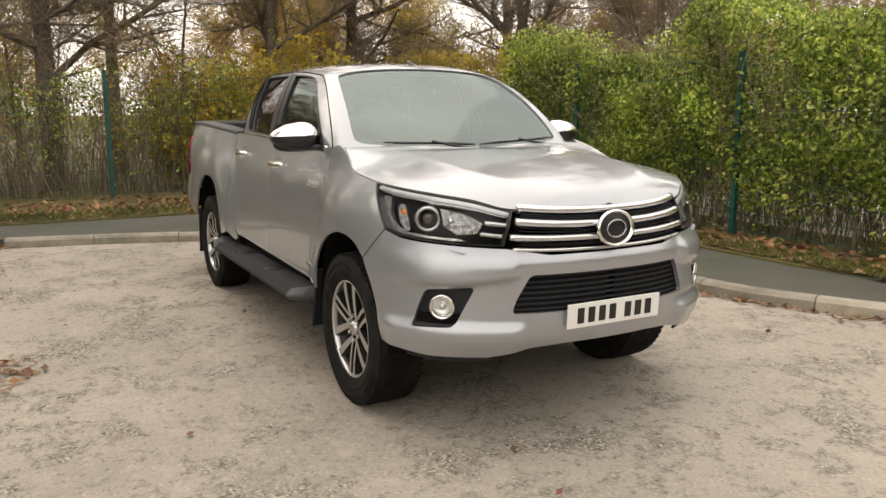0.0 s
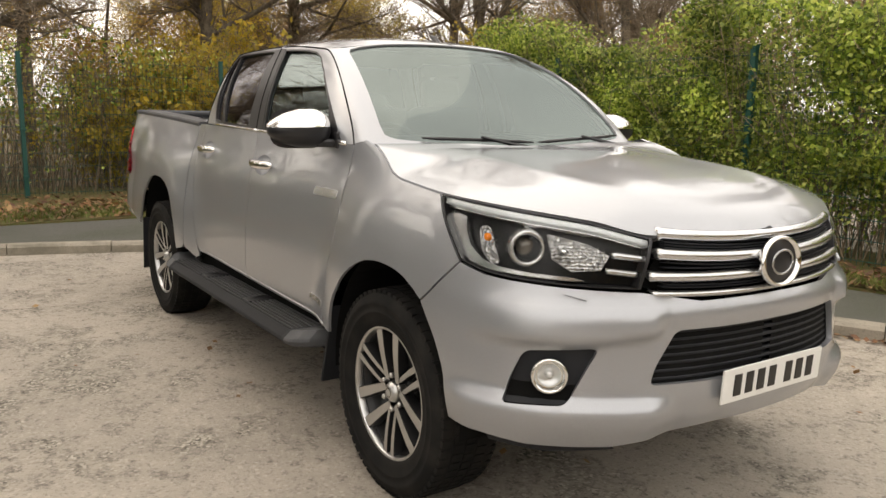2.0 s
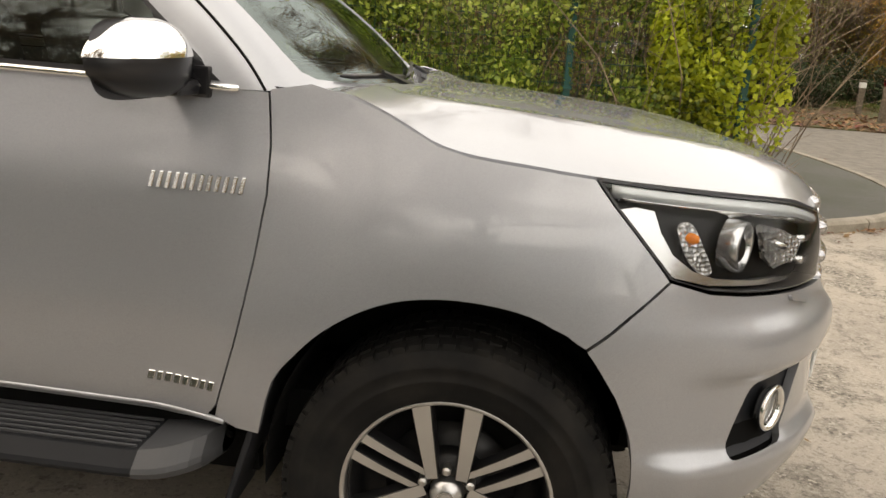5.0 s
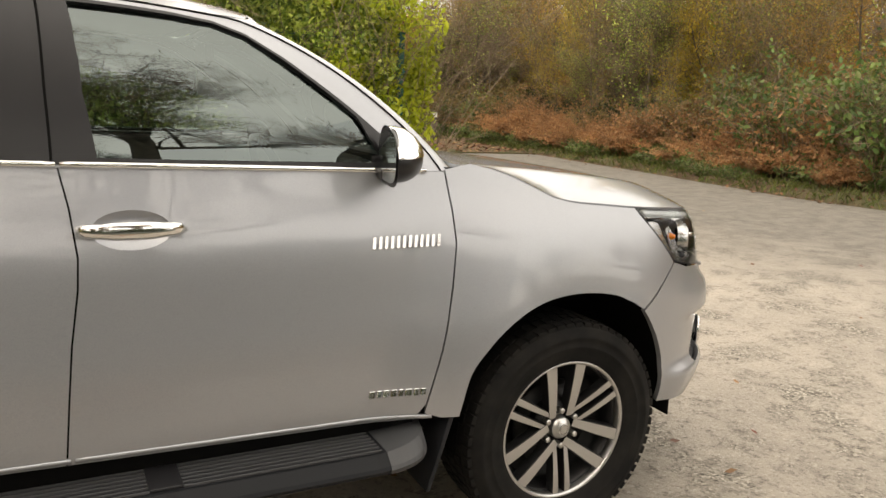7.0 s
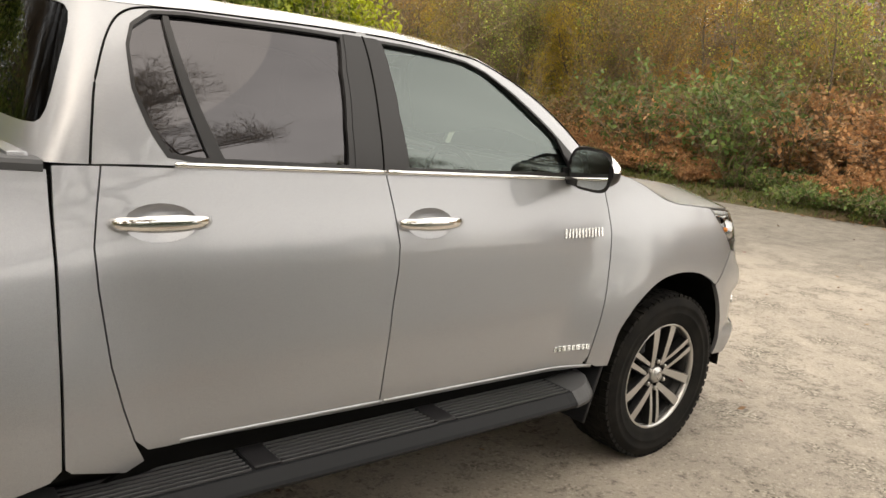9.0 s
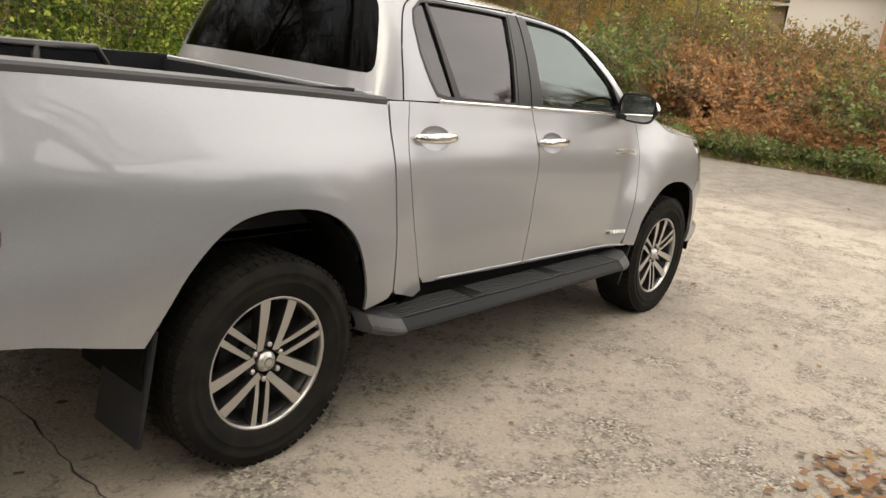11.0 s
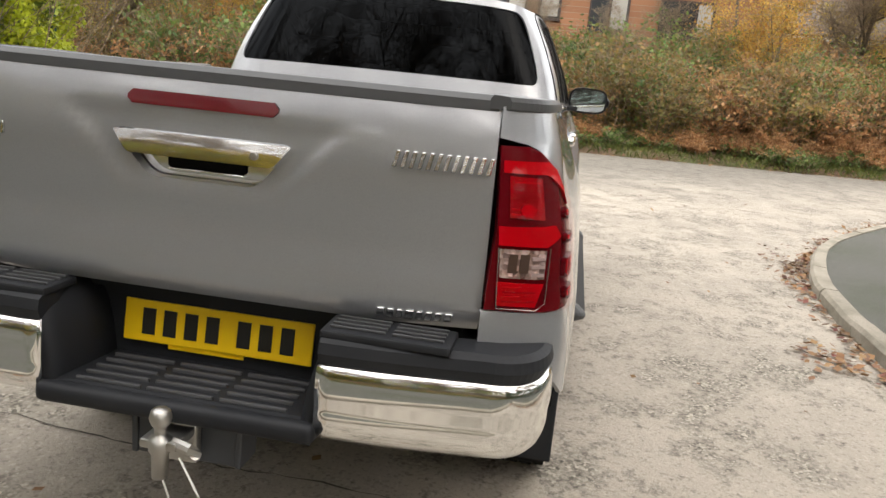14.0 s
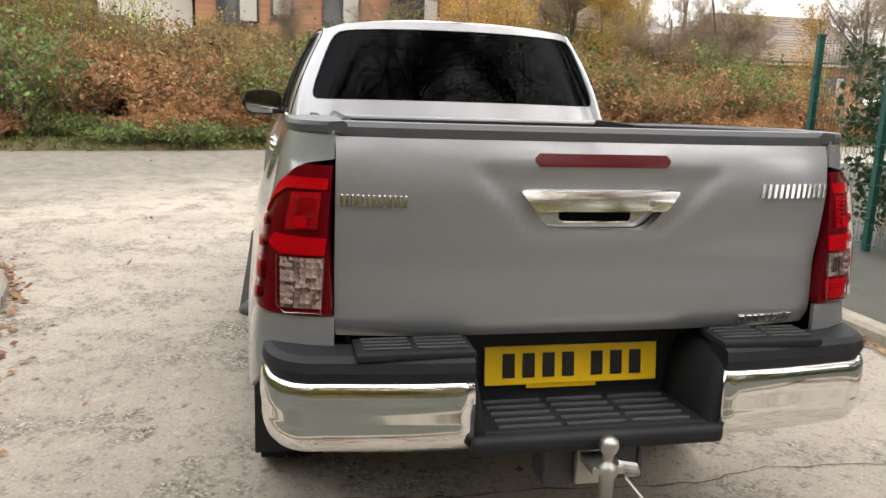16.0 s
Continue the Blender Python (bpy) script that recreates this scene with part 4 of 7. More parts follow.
# roof: a crowned cap on the ring of roof rails
rows = []
bmr = bmesh.new()
for i in range(41):
    t = i / 40
    # the ring's right edge at this station, by its x
    x = ROOF[0][0] + 0.004 + (ROOF[-1][0] - ROOF[0][0] - 0.008) * t
    best = min((abs(along(ROOF, u)[0] - x), u) for u in np.linspace(0.0, 10, 801))[1]
    _, ye, ze = along(ROOF, best)
    line = []
    for j in range(-12, 13):
        f = j / 12
        arch = (1 - abs(f) ** 2.6)
        mid = 1.725 + (1.75 - 1.725) * t + 0.045 * math.sin(math.pi * min(1, t * 0.62 + 0.22)) * (1 - abs(2 * t - 1) ** 6) 
        z = ze + (max(mid, ze) - ze) * arch
        line.append(bmr.verts.new((x, -ye * f * 1.002, z + 0.001)))
    rows.append(line)
for p, q in zip(rows, rows[1:]):
    for j in range(24):
        bmr.faces.new((p[j], p[j + 1], q[j + 1], q[j]))
bmesh.ops.recalc_face_normals(bmr, faces=bmr.faces)
if sum(f.normal.z for f in bmr.faces) < 0:
    bmesh.ops.reverse_faces(bmr, faces=bmr.faces)
part("roof", bmr, PAINT, truck, "", True)
fin = tube([(-1.02, -0.01, 1.722), (-1.07, -0.01, 1.765), (-1.10, -0.01, 1.777)], [0.022, 0.014, 0.008], 8)
part("aerial", join(fin, box((0.09, 0.045, 0.014), (-1.06, -0.01, 1.738), 0.005, (0, 18, 0))), SATIN, truck, "stubby black roof aerial")

# front bumper in one sheet, with its grille and lamp openings
FOG = soft_corners([(-0.43, 0.705), (-0.645, 0.722), (-0.555, 0.548), (-0.365, 0.54), (-0.385, 0.61)], 0.025)
LOW_GRILLE = [(-0.855, 0.772), (-0.80, 0.66), (-0.785, 0.606), (-0.83, 0.598)]
low_all = soft_corners(LOW_GRILLE[:3] + left_of(LOW_GRILLE[:3]), 0.02)
bh = [(-0.200, 0.942), (-0.29, 0.917), (-0.38, 0.908), (-0.54, 0.898), (-0.765, 0.886), (-0.93, 0.854)]
bl = [(-1.0, 0.455), (-0.85, 0.44), (-0.7, 0.412), (-0.45, 0.408), (-0.3, 0.425), (-0.17, 0.43), (-0.155, 0.56), (-0.146, 0.605), (-0.13, 0.65), (-0.112, 0.692), (-0.09, 0.73), (-0.071, 0.763), (-0.053, 0.791)]


def bumper_skin(s, z):
    """The bumper's sheet with an overhanging cheek above each fog lamp."""
    f = s if s > -NOSE else -2 * NOSE - s
    side = ease((f + 0.83) / 0.05) * ease((-0.20 - f) / 0.28)
    fall = ease((0.93 - z) / 0.17) * ease((z - 0.720 - 0.03 * ease((-0.55 - f) / 0.3)) / 0.024)
    return body(s, z, 0.030 * side * fall)


bumper = panel("front_bumper", bumper_skin, bh + left_of(bh) + left_of(bl) + bl, PAINT, truck, holes=[FOG, left_of(FOG), low_all], step=0.016, lip=0.02)
panel("lower_grille", lambda s, z: body(s, z, -0.045), grown(low_all, 1.02), VOID, bumper, lip=0, step=0.05)
for i in range(7):
    z = 0.617 + 0.024 * i
    s0 = -0.785 - 0.07 * (z - 0.6) / 0.17 + 0.01
    path = [(s0 + (-2.3 - 2 * s0) * j / 30, z) for j in range(31)]
    part("grille_slat", ribbon(lambda s, z: body(s, z, -0.03), path, 0.011, 0.008, 0.02), PLASTIC, bumper)
lipb = [(-0.30, 0.425), (-0.45, 0.41), (-0.7, 0.414), (-0.72, 0.385), (-0.5, 0.37), (-0.32, 0.385)]
both("air_deflector", lambda s, z: body(s, z, -0.03), lipb, PLASTIC, truck, skin=0.03)
for flip in (False, True):
    bz = panel("fog_lamp_bezel", lambda s, z: body(s, z, -0.022), grown(FOG, 1.04), PLASTIC, bumper, "black plastic fog lamp bezel", mirror=flip, step=0.02, lip=0)
    cx, cy, cz = body(-0.505, 0.633, -0.004)
    n = Vector(body(-0.505, 0.633, 0.05)) - Vector((cx, cy, cz))
    n = Vector((0.78, -0.62, 0.0)).normalized()
    turn = n.to_track_quat("X", "Z").to_matrix()
    ringp = spin([(0.036, 0.0), (0.052, 0.0), (0.056, 0.012), (0.050, 0.018), (0.044, 0.012), (0.04, -0.01)], 32, "x")
    lens = spin([(0.0, 0.014), (0.02, 0.0135), (0.038, 0.010), (0.045, 0.004)], 32, "x")
    bowl = spin([(0.046, 0.004), (0.036, -0.008), (0.02, -0.014), (0.012, -0.015), (0.012, 0.0), (0.0, 0.002)], 32, "x")
    for nm, b, mt, lb in (("ring", ringp, CHROME, "chrome ring"), ("reflector", bowl, REFLECTOR, ""), ("lens", lens, LENS, "clear lens")):
        bmesh.ops.rotate(b, verts=b.verts, matrix=turn)
        bmesh.ops.translate(b, verts=b.verts, vec=(cx, cy, cz))
        ob = part(nm, flip_y(b) if flip else b, mt, bz, lb, True)
    cap = [(-0.53, 0.895), (-0.61, 0.877), (-0.605, 0.866), (-0.535, 0.882)]
    panel("washer_cap", lambda s, z: Vector(bumper_skin(s, z)) + Vector((0.008, -0.005, 0.002)), cap, PAINT, bumper, mirror=flip, step=0.02, lip=0.008)

# radiator grille: dark opening, chrome bars, round emblem
grille_half = [(-0.79, 1.046), (-0.80, 0.97), (-0.765, 0.892), (-0.93, 0.858)]
grille = panel("radiator_grille", lambda s, z: body(s, z, -0.05), grille_half + left_of(grille_half), VOID, truck, "black grille with broad chrome bars", lip=0, step=0.05)


def chrome_bar(zs, thick, s_out, lift):
    path = []
    for j in range(41):
        s = s_out + (-2.3 - 2 * s_out) * j / 40
        f = min(1.0, abs(s + 1.15) / (s_out + 1.15))
        path.append((s, zs + 0.020 * f ** 2 * (1 if zs > 0.95 else 0.6)))
    return ribbon(lambda s, z: body(s, z, -0.012), path, thick, lift, 0.03)


for zs, thick, s_out, lift in ((1.036, 0.028, -0.80, 0.018), (0.978, 0.031, -0.795, 0.022), (0.921, 0.028, -0.775, 0.022), (0.869, 0.017, -0.79, 0.018)):
    part("chrome_bar", chrome_bar(zs, thick, s_out, lift), SOFT_CHROME, grille, "broad chrome grille bar", True)
for zs in (1.011, 1.003, 0.995, 0.953, 0.945, 0.895, 0.887):
    part("grille_slat", chrome_bar(zs, 0.004, -0.82, 0.004), PLASTIC, grille)
ex, ez = 0.938, 0.953
ring = spin([(0.064, 0.0), (0.074, 0.0), (0.078, 0.012), (0.075, 0.020), (0.070, 0.022), (0.065, 0.014)], 48, "x")
face = spin([(0.0, 0.018), (0.04, 0.016), (0.064, 0.011)], 40, "x")
for b in (ring, face):
    bmesh.ops.scale(b, vec=(1.2, 1.32, 1.05), verts=b.verts)
    bmesh.ops.rotate(b, verts=b.verts, matrix=Euler((0, radians(-6), 0)).to_matrix())
    bmesh.ops.translate(b, verts=b.verts, vec=(ex - 0.002, 0, ez))
em = part("emblem", ring, CHROME, grille, "round chrome emblem", True)
part("emblem_face", face, SATIN, em, "", True)
inner = tube([(ex + 0.020, 0.052 * math.cos(a), ez + 0.038 * math.sin(a)) for a in np.linspace(0, 2 * math.pi, 33)], 0.005, 6)
part("emblem_mark", inner, MARK, em, "", True)


# headlamps
def headlamp(flip):
    """A gloss black housing with light guide, chrome hook, indicator cup, projector and inner reflector behind a clear lens."""
    f = flip_y if flip else (lambda b: b)
    bowl = panel("headlamp", lambda s, z: body(s, z, -0.055), grown(LAMP, 1.0), LAMPBLACK, truck, "swept-back projector headlamp with clear lens", mirror=flip, step=0.03, lip=0)
    from_mesh(sheet(lambda s, z: body(s, z, -0.003), LAMP, holes=[grown(LAMP, 0.975)], step=0.02, lip=0.05, mirror=flip), "rim", SATIN, bowl)
    ts = (0.055, 0.15, 0.28, 0.5, 0.61, 0.775)
    zs = (1.124, 1.116, 1.105, 1.083, 1.068, 1.028)

    def under(drop, s0, s1, n=30):
        return [(s, curve(-s, ts, zs) - drop) for s in np.linspace(s0, s1, n)]

    part("light_strip", f(ribbon(lambda s, z: body(s, z, -0.012), under(0.003, -0.085, -0.770), 0.019, 0.006, 0.03)), DRL, bowl, "pale daylight strip", True)
    part("chrome_brow", f(ribbon(lambda s, z: body(s, z, -0.016), under(0.020, -0.10, -0.765), 0.004, 0.006, 0.03)), CHROME, bowl, "chrome trim", True)
    hook = [(-0.098, 1.078), (-0.120, 1.030), (-0.165, 0.978), (-0.222, 0.944), (-0.30, 0.928), (-0.42, 0.920), (-0.56, 0.913), (-0.60, 0.914),
            (-0.56, 0.923), (-0.42, 0.931), (-0.32, 0.941), (-0.262, 0.958), (-0.212, 0.992), (-0.186, 1.035), (-0.176, 1.078), (-0.135, 1.084)]
    panel("chrome_hook", lambda s, z: body(s, z, -0.026), hook, SOFT_CHROME, bowl, "chrome trim", mirror=flip, step=0.012, lip=0.02)
    cup = [(-0.232, 1.048), (-0.268, 1.052), (-0.296, 1.000), (-0.318, 0.952), (-0.290, 0.948), (-0.258, 0.972), (-0.238, 1.008)]
    panel("indicator", lambda s, z: body(s, z, -0.036), cup, LAMPCUP, bowl, "faceted indicator with an amber bulb", mirror=flip, step=0.01, lip=0.02, smooth=True)
    n = Vector((0.86, -0.5, 0.0)).normalized()
    turn = n.to_track_quat("X", "Z").to_matrix()

    def round_part(name, profile, at, mat, sides=32, parent=bowl, label=""):
        b = spin(profile, sides, "x")
        bmesh.ops.rotate(b, verts=b.verts, matrix=turn)
        bmesh.ops.translate(b, verts=b.verts, vec=at)
        return part(name, f(b), mat, parent, label, True)

    round_part("amber_bulb", [(0.0, 0.020), (0.008, 0.017), (0.012, 0.006), (0.013, -0.01)], Vector(body(-0.263, 1.022, -0.04)), AMBER, 16)
    c = Vector(body(-0.395, 1.000, -0.058))
    pr = round_part("projector", [(0.040, 0.012), (0.042, 0.030), (0.048, 0.034), (0.056, 0.030), (0.059, 0.014), (0.060, -0.01)], c, SOFT_CHROME, 40, bowl, "projector lamp with a pale ring")
    round_part("shroud", [(0.040, 0.016), (0.036, -0.004), (0.030, -0.012)], c, LAMPBLACK, 36, pr)
    round_part("bulb_lens", [(0.0, 0.016), (0.014, 0.014), (0.026, 0.006), (0.032, -0.010)], c, SMOKE, 36, pr)
    # inner reflector: a faceted bowl beside a plain dark mask
    refl = [(-0.470, 1.046), (-0.60, 1.018), (-0.664, 0.990), (-0.640, 0.944), (-0.555, 0.936), (-0.490, 0.972)]
    panel("reflector", lambda s, z: body(s, z, -0.046 + 0.022 * ((s + 0.565) / 0.1) ** 2), refl, LAMPCUP, bowl, "faceted high-beam reflector", mirror=flip, step=0.012, lip=0.012)
    part("bulb_shield", f(tube([body(-0.505, 1.005, -0.03), body(-0.535, 0.998, -0.012)], [0.006, 0.009], 10)), CHROME, bowl, "", True)
    for z0, s0 in ((0.992, -0.670), (0.945, -0.655)):
        part("inner_bar", f(ribbon(lambda s, z: body(s, z, -0.026), [(s0 - 0.10 * i / 8, z0 - 0.012 * i / 8) for i in range(9)], 0.018, 0.006, 0.02)), SOFT_CHROME, bowl, "chrome trim", True)
    lens = panel("lens", lambda s, z: body(s, z, 0.0), grown(LAMP, 0.985), LENS, bowl, "clear lens", mirror=flip, step=0.03, lip=0)
    lens.visible_shadow = False


headlamp(False)
headlamp(True)


# number plates, the characters as plain bars
def number_plate(name, at, tilt, facing, mat, parent):
    x, z = at
    p = part(name, box((0.008, 0.52, 0.111), (0, 0, 0), 0.003), mat, parent, "number plate with plain dark bars")
    p.matrix_basis = pose(x, 0, z, 0, tilt, 0)
    y = -0.215
    for i, w in enumerate((0.05, 0.05, 0.05, 0.05, 0.05, 0.05, 0.05)):
        b = part("character_bar", box((0.003, w - 0.014, 0.07), (facing * 0.0052, facing * (y + w / 2), 0), 0.001), INK, p)
        y += w + 0.009 + (0.028 if i == 3 else 0)
    return p


number_plate("front_number_plate", (0.962, 0.584), 3, 1, PLATE_W, truck)

# tailgate


def gate(y, z, off=0.0):
    x = curve(z, (0.80, 0.835, 0.87, 0.92, 1.0, 1.1, 1.2, 1.28, 1.36), (-4.195, -4.222, -4.237, -4.236, -4.231, -4.243, -4.25, -4.243, -4.220))
    w = 0.20 + 0.9 * (z - 1.09)
    x += 0.008 * ease((w - abs(y)) / 0.03) * ease((z - 1.078) / 0.02) * ease((1.272 - z) / 0.03)
    return (x + 0.04 * abs(y / 0.68) ** 4 - off, y, z)


def corners(y0, y1, z0, z1, cut=0.02):
    return [(y0 + cut, z0), (y1 - cut, z0), (y1, z0 + cut), (y1, z1 - cut), (y1 - cut, z1), (y0 + cut, z1), (y0, z1 - cut), (y0, z0 + cut)]


HANDLE = soft_corners([(-0.226, 1.214), (0.226, 1.214), (0.135, 1.104), (-0.135, 1.104)], 0.03)
BRAKE = corners(-0.186, 0.186, 1.272, 1.305, 0.012)
gate_line = [(-0.678, 0.822), (0.678, 0.822), (0.684, 0.86), (0.684, 1.2), (0.682, 1.343), (-0.682, 1.343), (-0.684, 1.2), (-0.684, 0.86)]
tailgate = panel("tailgate", gate, gate_line, PAINT, truck, "silver tailgate with chrome handle", holes=[HANDLE, BRAKE], step=0.02, lip=0.03, centre=(-3, 0, 1.0))
panel("handle_recess", lambda y, z: gate(y, z, -0.035), grown(HANDLE, 1.03), CHROME, tailgate, "chrome handle surround", step=0.03, lip=0, centre=(-3, 0, 1.1))
pull = soft_corners([(-0.222, 1.211), (0.222, 1.211), (0.180, 1.158), (-0.180, 1.158)], 0.012)
panel("pull", lambda y, z: gate(y, z, 0.012 - 0.20 * (z - 1.185) - 1.2 * (z - 1.185) ** 2), pull, CHROME, tailgate, "wide chrome tailgate pull", step=0.015, lip=0.03, centre=(-3, 0, 1.1))
panel("grip_opening", lambda y, z: gate(y, z, -0.028), corners(-0.098, 0.098, 1.124, 1.157, 0.008), VOID, tailgate, step=0.03, lip=0, centre=(-3, 0, 1.1))
part("grip_edge", box((0.008, 0.19, 0.006), (-4.212, 0, 1.124), 0.002), CHROME, tailgate)
part("lock", spin([(0.0, 0.004), (0.008, 0.004), (0.01, 0.0)], 16, "x"), STEEL, tailgate).matrix_basis = pose(-4.258, -0.135, 1.182, 0, 180, 0)
panel("brake_lamp", lambda y, z: gate(y, z, 0.003), grown(BRAKE, 0.99), RED_BRAKE, tailgate, "slim dark red high brake lamp", step=0.02, lip=0.02, centre=(-3, 0, 1.1))


def gate_r(y, z, off=0.0):
    return gate(-y, z, off)


bars(gate_r, 0.455, 1.194, (0.0105,) * 12, 0.038, 0.0085, BADGE, tailgate, "badge_bar", -0.008, thick=0.008, label="chrome badge bar")
bars(gate_r, -0.672, 1.165, (0.0065,) * 13, 0.030, 0.0065, BADGE, tailgate, "maker_badge_bar", 0.0, thick=0.007, label="chrome badge bar")
bars(gate_r, 0.440, 0.838, (0.018, 0.016, 0.014, 0.020, 0.014, 0.016, 0.016, 0.018), 0.022, 0.0065, BADGE, tailgate, "small_badge_bar", -0.004, thick=0.006, label="small chrome badge bar")

# tail lamps: a dark red housing with brighter red bands painted as its glow, a clear block and raised side blocks
def rear_at(y, z):
    return (tail_s(y, z), z)


for flip in (False, True):
    tl = panel("tail_lamp", lambda s, z: body(s, z, 0.004), TAIL_LAMP, RED_DARK, truck, "tall red tail lamp with a clear reversing light", mirror=flip, step=0.02, lip=0.03)

    def lens_part(name, outline, mat, lift, label="", step=0.02):
        return panel(name, lambda s, z: body(s, z, lift), outline, mat, tl, label, mirror=flip, step=step, lip=0.006)

    lens_part("top_band", [rear_at(0.695, 1.232), rear_at(0.697, 1.205), rear_at(0.79, 1.203), (4.243, 1.198), (4.214, 1.165), (4.20, 1.13), (4.212, 1.175), (4.228, 1.213), (4.245, 1.232)], RED, 0.0085)
    lens_part("upper_block", [rear_at(0.712, 1.198), rear_at(0.722, 1.105), rear_at(0.80, 1.10), rear_at(0.782, 1.194)], RED_DEEP, 0.0075)
    for k in range(7):
        z0 = 1.187 - 0.012 * k
        lens_part("louvre", [rear_at(0.722, z0), rear_at(0.722, z0 - 0.004), rear_at(0.778, z0 - 0.004), rear_at(0.778, z0)], RED if k in (0, 5, 6) else RED_DEEP, 0.0105)
    # brighter red oval, painted for the bulb's glow through the lens
    lens_part("bulb_glow", oval(tail_s(0.758, 1.125), 1.122, 0.007, 0.016, 14), RED, 0.012)
    lens_part("middle_band", [rear_at(0.70, 1.084), rear_at(0.704, 1.041), rear_at(0.812, 1.037), (4.232, 1.06), (4.243, 1.088), rear_at(0.80, 1.086)], RED, 0.0085)
    low_z = 0.966 if not flip else 0.905
    panel("clear_block", lambda s, z: body(s, z, 0.008), [rear_at(0.708, 1.033), rear_at(0.714, low_z), rear_at(0.813, low_z - 0.004), rear_at(0.812, 1.03)], CLEARLAMP, tl, "clear faceted reversing light", mirror=flip, step=0.01, lip=0.008)
    if not flip:
        for y0, y1 in ((0.728, 0.748), (0.754, 0.774)):
            lens_part("bulb_facet", [rear_at(y0, 1.022), rear_at(y0, 0.978), rear_at(y1, 0.978), rear_at(y1, 1.022)], SMOKE, 0.0105)
    for k in range(3 if not flip else 6):
        z0 = 1.016 - 0.019 * k
        lens_part("prism_rib", [rear_at(0.780, z0), rear_at(0.780, z0 - 0.008), rear_at(0.808, z0 - 0.008), rear_at(0.808, z0)], REFLECTOR, 0.0125)
    if not flip:
        lens_part("lower_block", [rear_at(0.708, 0.955), rear_at(0.714, 0.900), rear_at(0.80, 0.897), rear_at(0.814, 0.952)], RED, 0.008)
        for k in range(4):
            z0 = 0.945 - 0.011 * k
            lens_part("red_rib", [rear_at(0.722, z0), rear_at(0.722, z0 - 0.004), rear_at(0.795, z0 - 0.004), rear_at(0.795, z0)], RED_DEEP if k % 2 else RED, 0.0105)
    for line in ([(0.704, 1.036), (0.712, 0.893), (0.80, 0.889)], [(0.80, 0.889), (0.819, 0.905), (0.818, 1.034)]):
        edge = tube([body(*rear_at(*p), 0.010) for p in line], 0.0018, 5)
        part("pale_edge", flip_y(edge) if flip else edge, MARK, tl)
    for s0, s1, z0, z1 in ((4.202, 4.222, 1.098, 1.128), (4.180, 4.222, 1.040, 1.066), (4.158, 4.222, 0.955, 1.005), (4.165, 4.218, 0.900, 0.932)):
        blk = panel("side_block", lambda s, z: body(s, z, 0.012), soft_corners(corners(s0, s1, z0, z1, 0.009), 0.006, 3), RED_DARK, tl, mirror=flip, step=0.02, lip=0.010)
        panel("block_face", lambda s, z: body(s, z, 0.014), soft_corners(corners(s0 + 0.008, s1 - 0.006, z0 + 0.009, z1 - 0.006, 0.004), 0.003, 3), RED, blk, mirror=flip, step=0.02, lip=0.003)

    cover = panel("cover", lambda s, z: body(s, z, 0.0175), grown(TAIL_LAMP, 0.975), RED_COVER, tl, "clear red cover", mirror=flip, step=0.02, lip=0)
    cover.visible_shadow = False

# rails and liner of the load bed
def rail(flip):
    bm = bmesh.new()
    rings = []
    end = tail_s(0.70, 1.345)
    for s in np.concatenate([np.linspace(2.72, 4.05, 14), np.linspace(4.08, end, 26)]):
        zt = curve(s, (2.713, 3.2, 3.86, 4.1, 4.31), (1.288, 1.312, 1.338, 1.345, 1.348))
        x, y, z = body(s, zt, 0.004)
        yi = -0.655
        prof = [(y + 0.004, -0.008), (y, -0.004), (y, 0.012), (y + 0.006, 0.022), (yi - 0.008, 0.024), (yi, 0.016), (yi, -0.05 if y < -0.76 else -0.006)]
        rings.append([bm.verts.new((x, py, zt + dz)) for py, dz in prof])
    for a, b in zip(rings, rings[1:]):
        for k in range(6):
            bm.faces.new((a[k], a[k + 1], b[k + 1], b[k]))
    bm.faces.new(rings[0])
    bm.faces.new(rings[-1])
    bmesh.ops.recalc_face_normals(bm, faces=bm.faces)
    return flip_y(bm) if flip else bm


for flip in (False, True):
    part("bed_rail", rail(flip), RAIL, truck, "dark grey plastic bed rail cap")
capg = bmesh.new()
rings = []
for i in range(25):
    y = -0.676 + 1.352 * i / 24
    x0 = gate(y, 1.343)[0]
    rings.append([capg.verts.new((x, y, z)) for x, z in ((x0 - 0.004, 1.335), (x0 - 0.003, 1.358), (x0 + 0.012, 1.37), (x0 + 0.075, 1.37), (x0 + 0.085, 1.355), (x0 + 0.085, 1.30))])
for a, b in zip(rings, rings[1:]):
    for k in range(5):
        capg.faces.new((a[k], a[k + 1], b[k + 1], b[k]))
capg.faces.new(rings[0])
capg.faces.new(rings[-1])
bmesh.ops.recalc_face_normals(capg, faces=capg.faces)
part("tailgate_cap", capg, RAIL, tailgate, "dark grey plastic cap")
liner = part("bed_liner", box((1.54, 1.36, 0.03), (-3.37, 0, 0.80)), PLASTIC, truck, "black ribbed load bed liner")
for size, at in (((0.03, 1.36, 0.52), (-2.605, 0, 1.05)), ((1.54, 0.03, 0.54), (-3.37, 0.665, 1.06)), ((1.54, 0.03, 0.54), (-3.37, -0.665, 1.06)), ((0.03, 1.28, 0.54), (-4.13, 0, 1.07))):
    part("liner_wall", box(size, at), PLASTIC, liner)
for i in range(9):
    for y in (-0.64, 0.64):
        part("liner_rib", box((0.05, 0.025, 0.42), (-2.75 - 0.165 * i, y, 1.03), 0.008), PLASTIC, truck)
for y in (-0.55, 0.55):
    part("wheel_box", box((0.95, 0.24, 0.22), (-3.1, y, 0.91), 0.05), PLASTIC, truck)

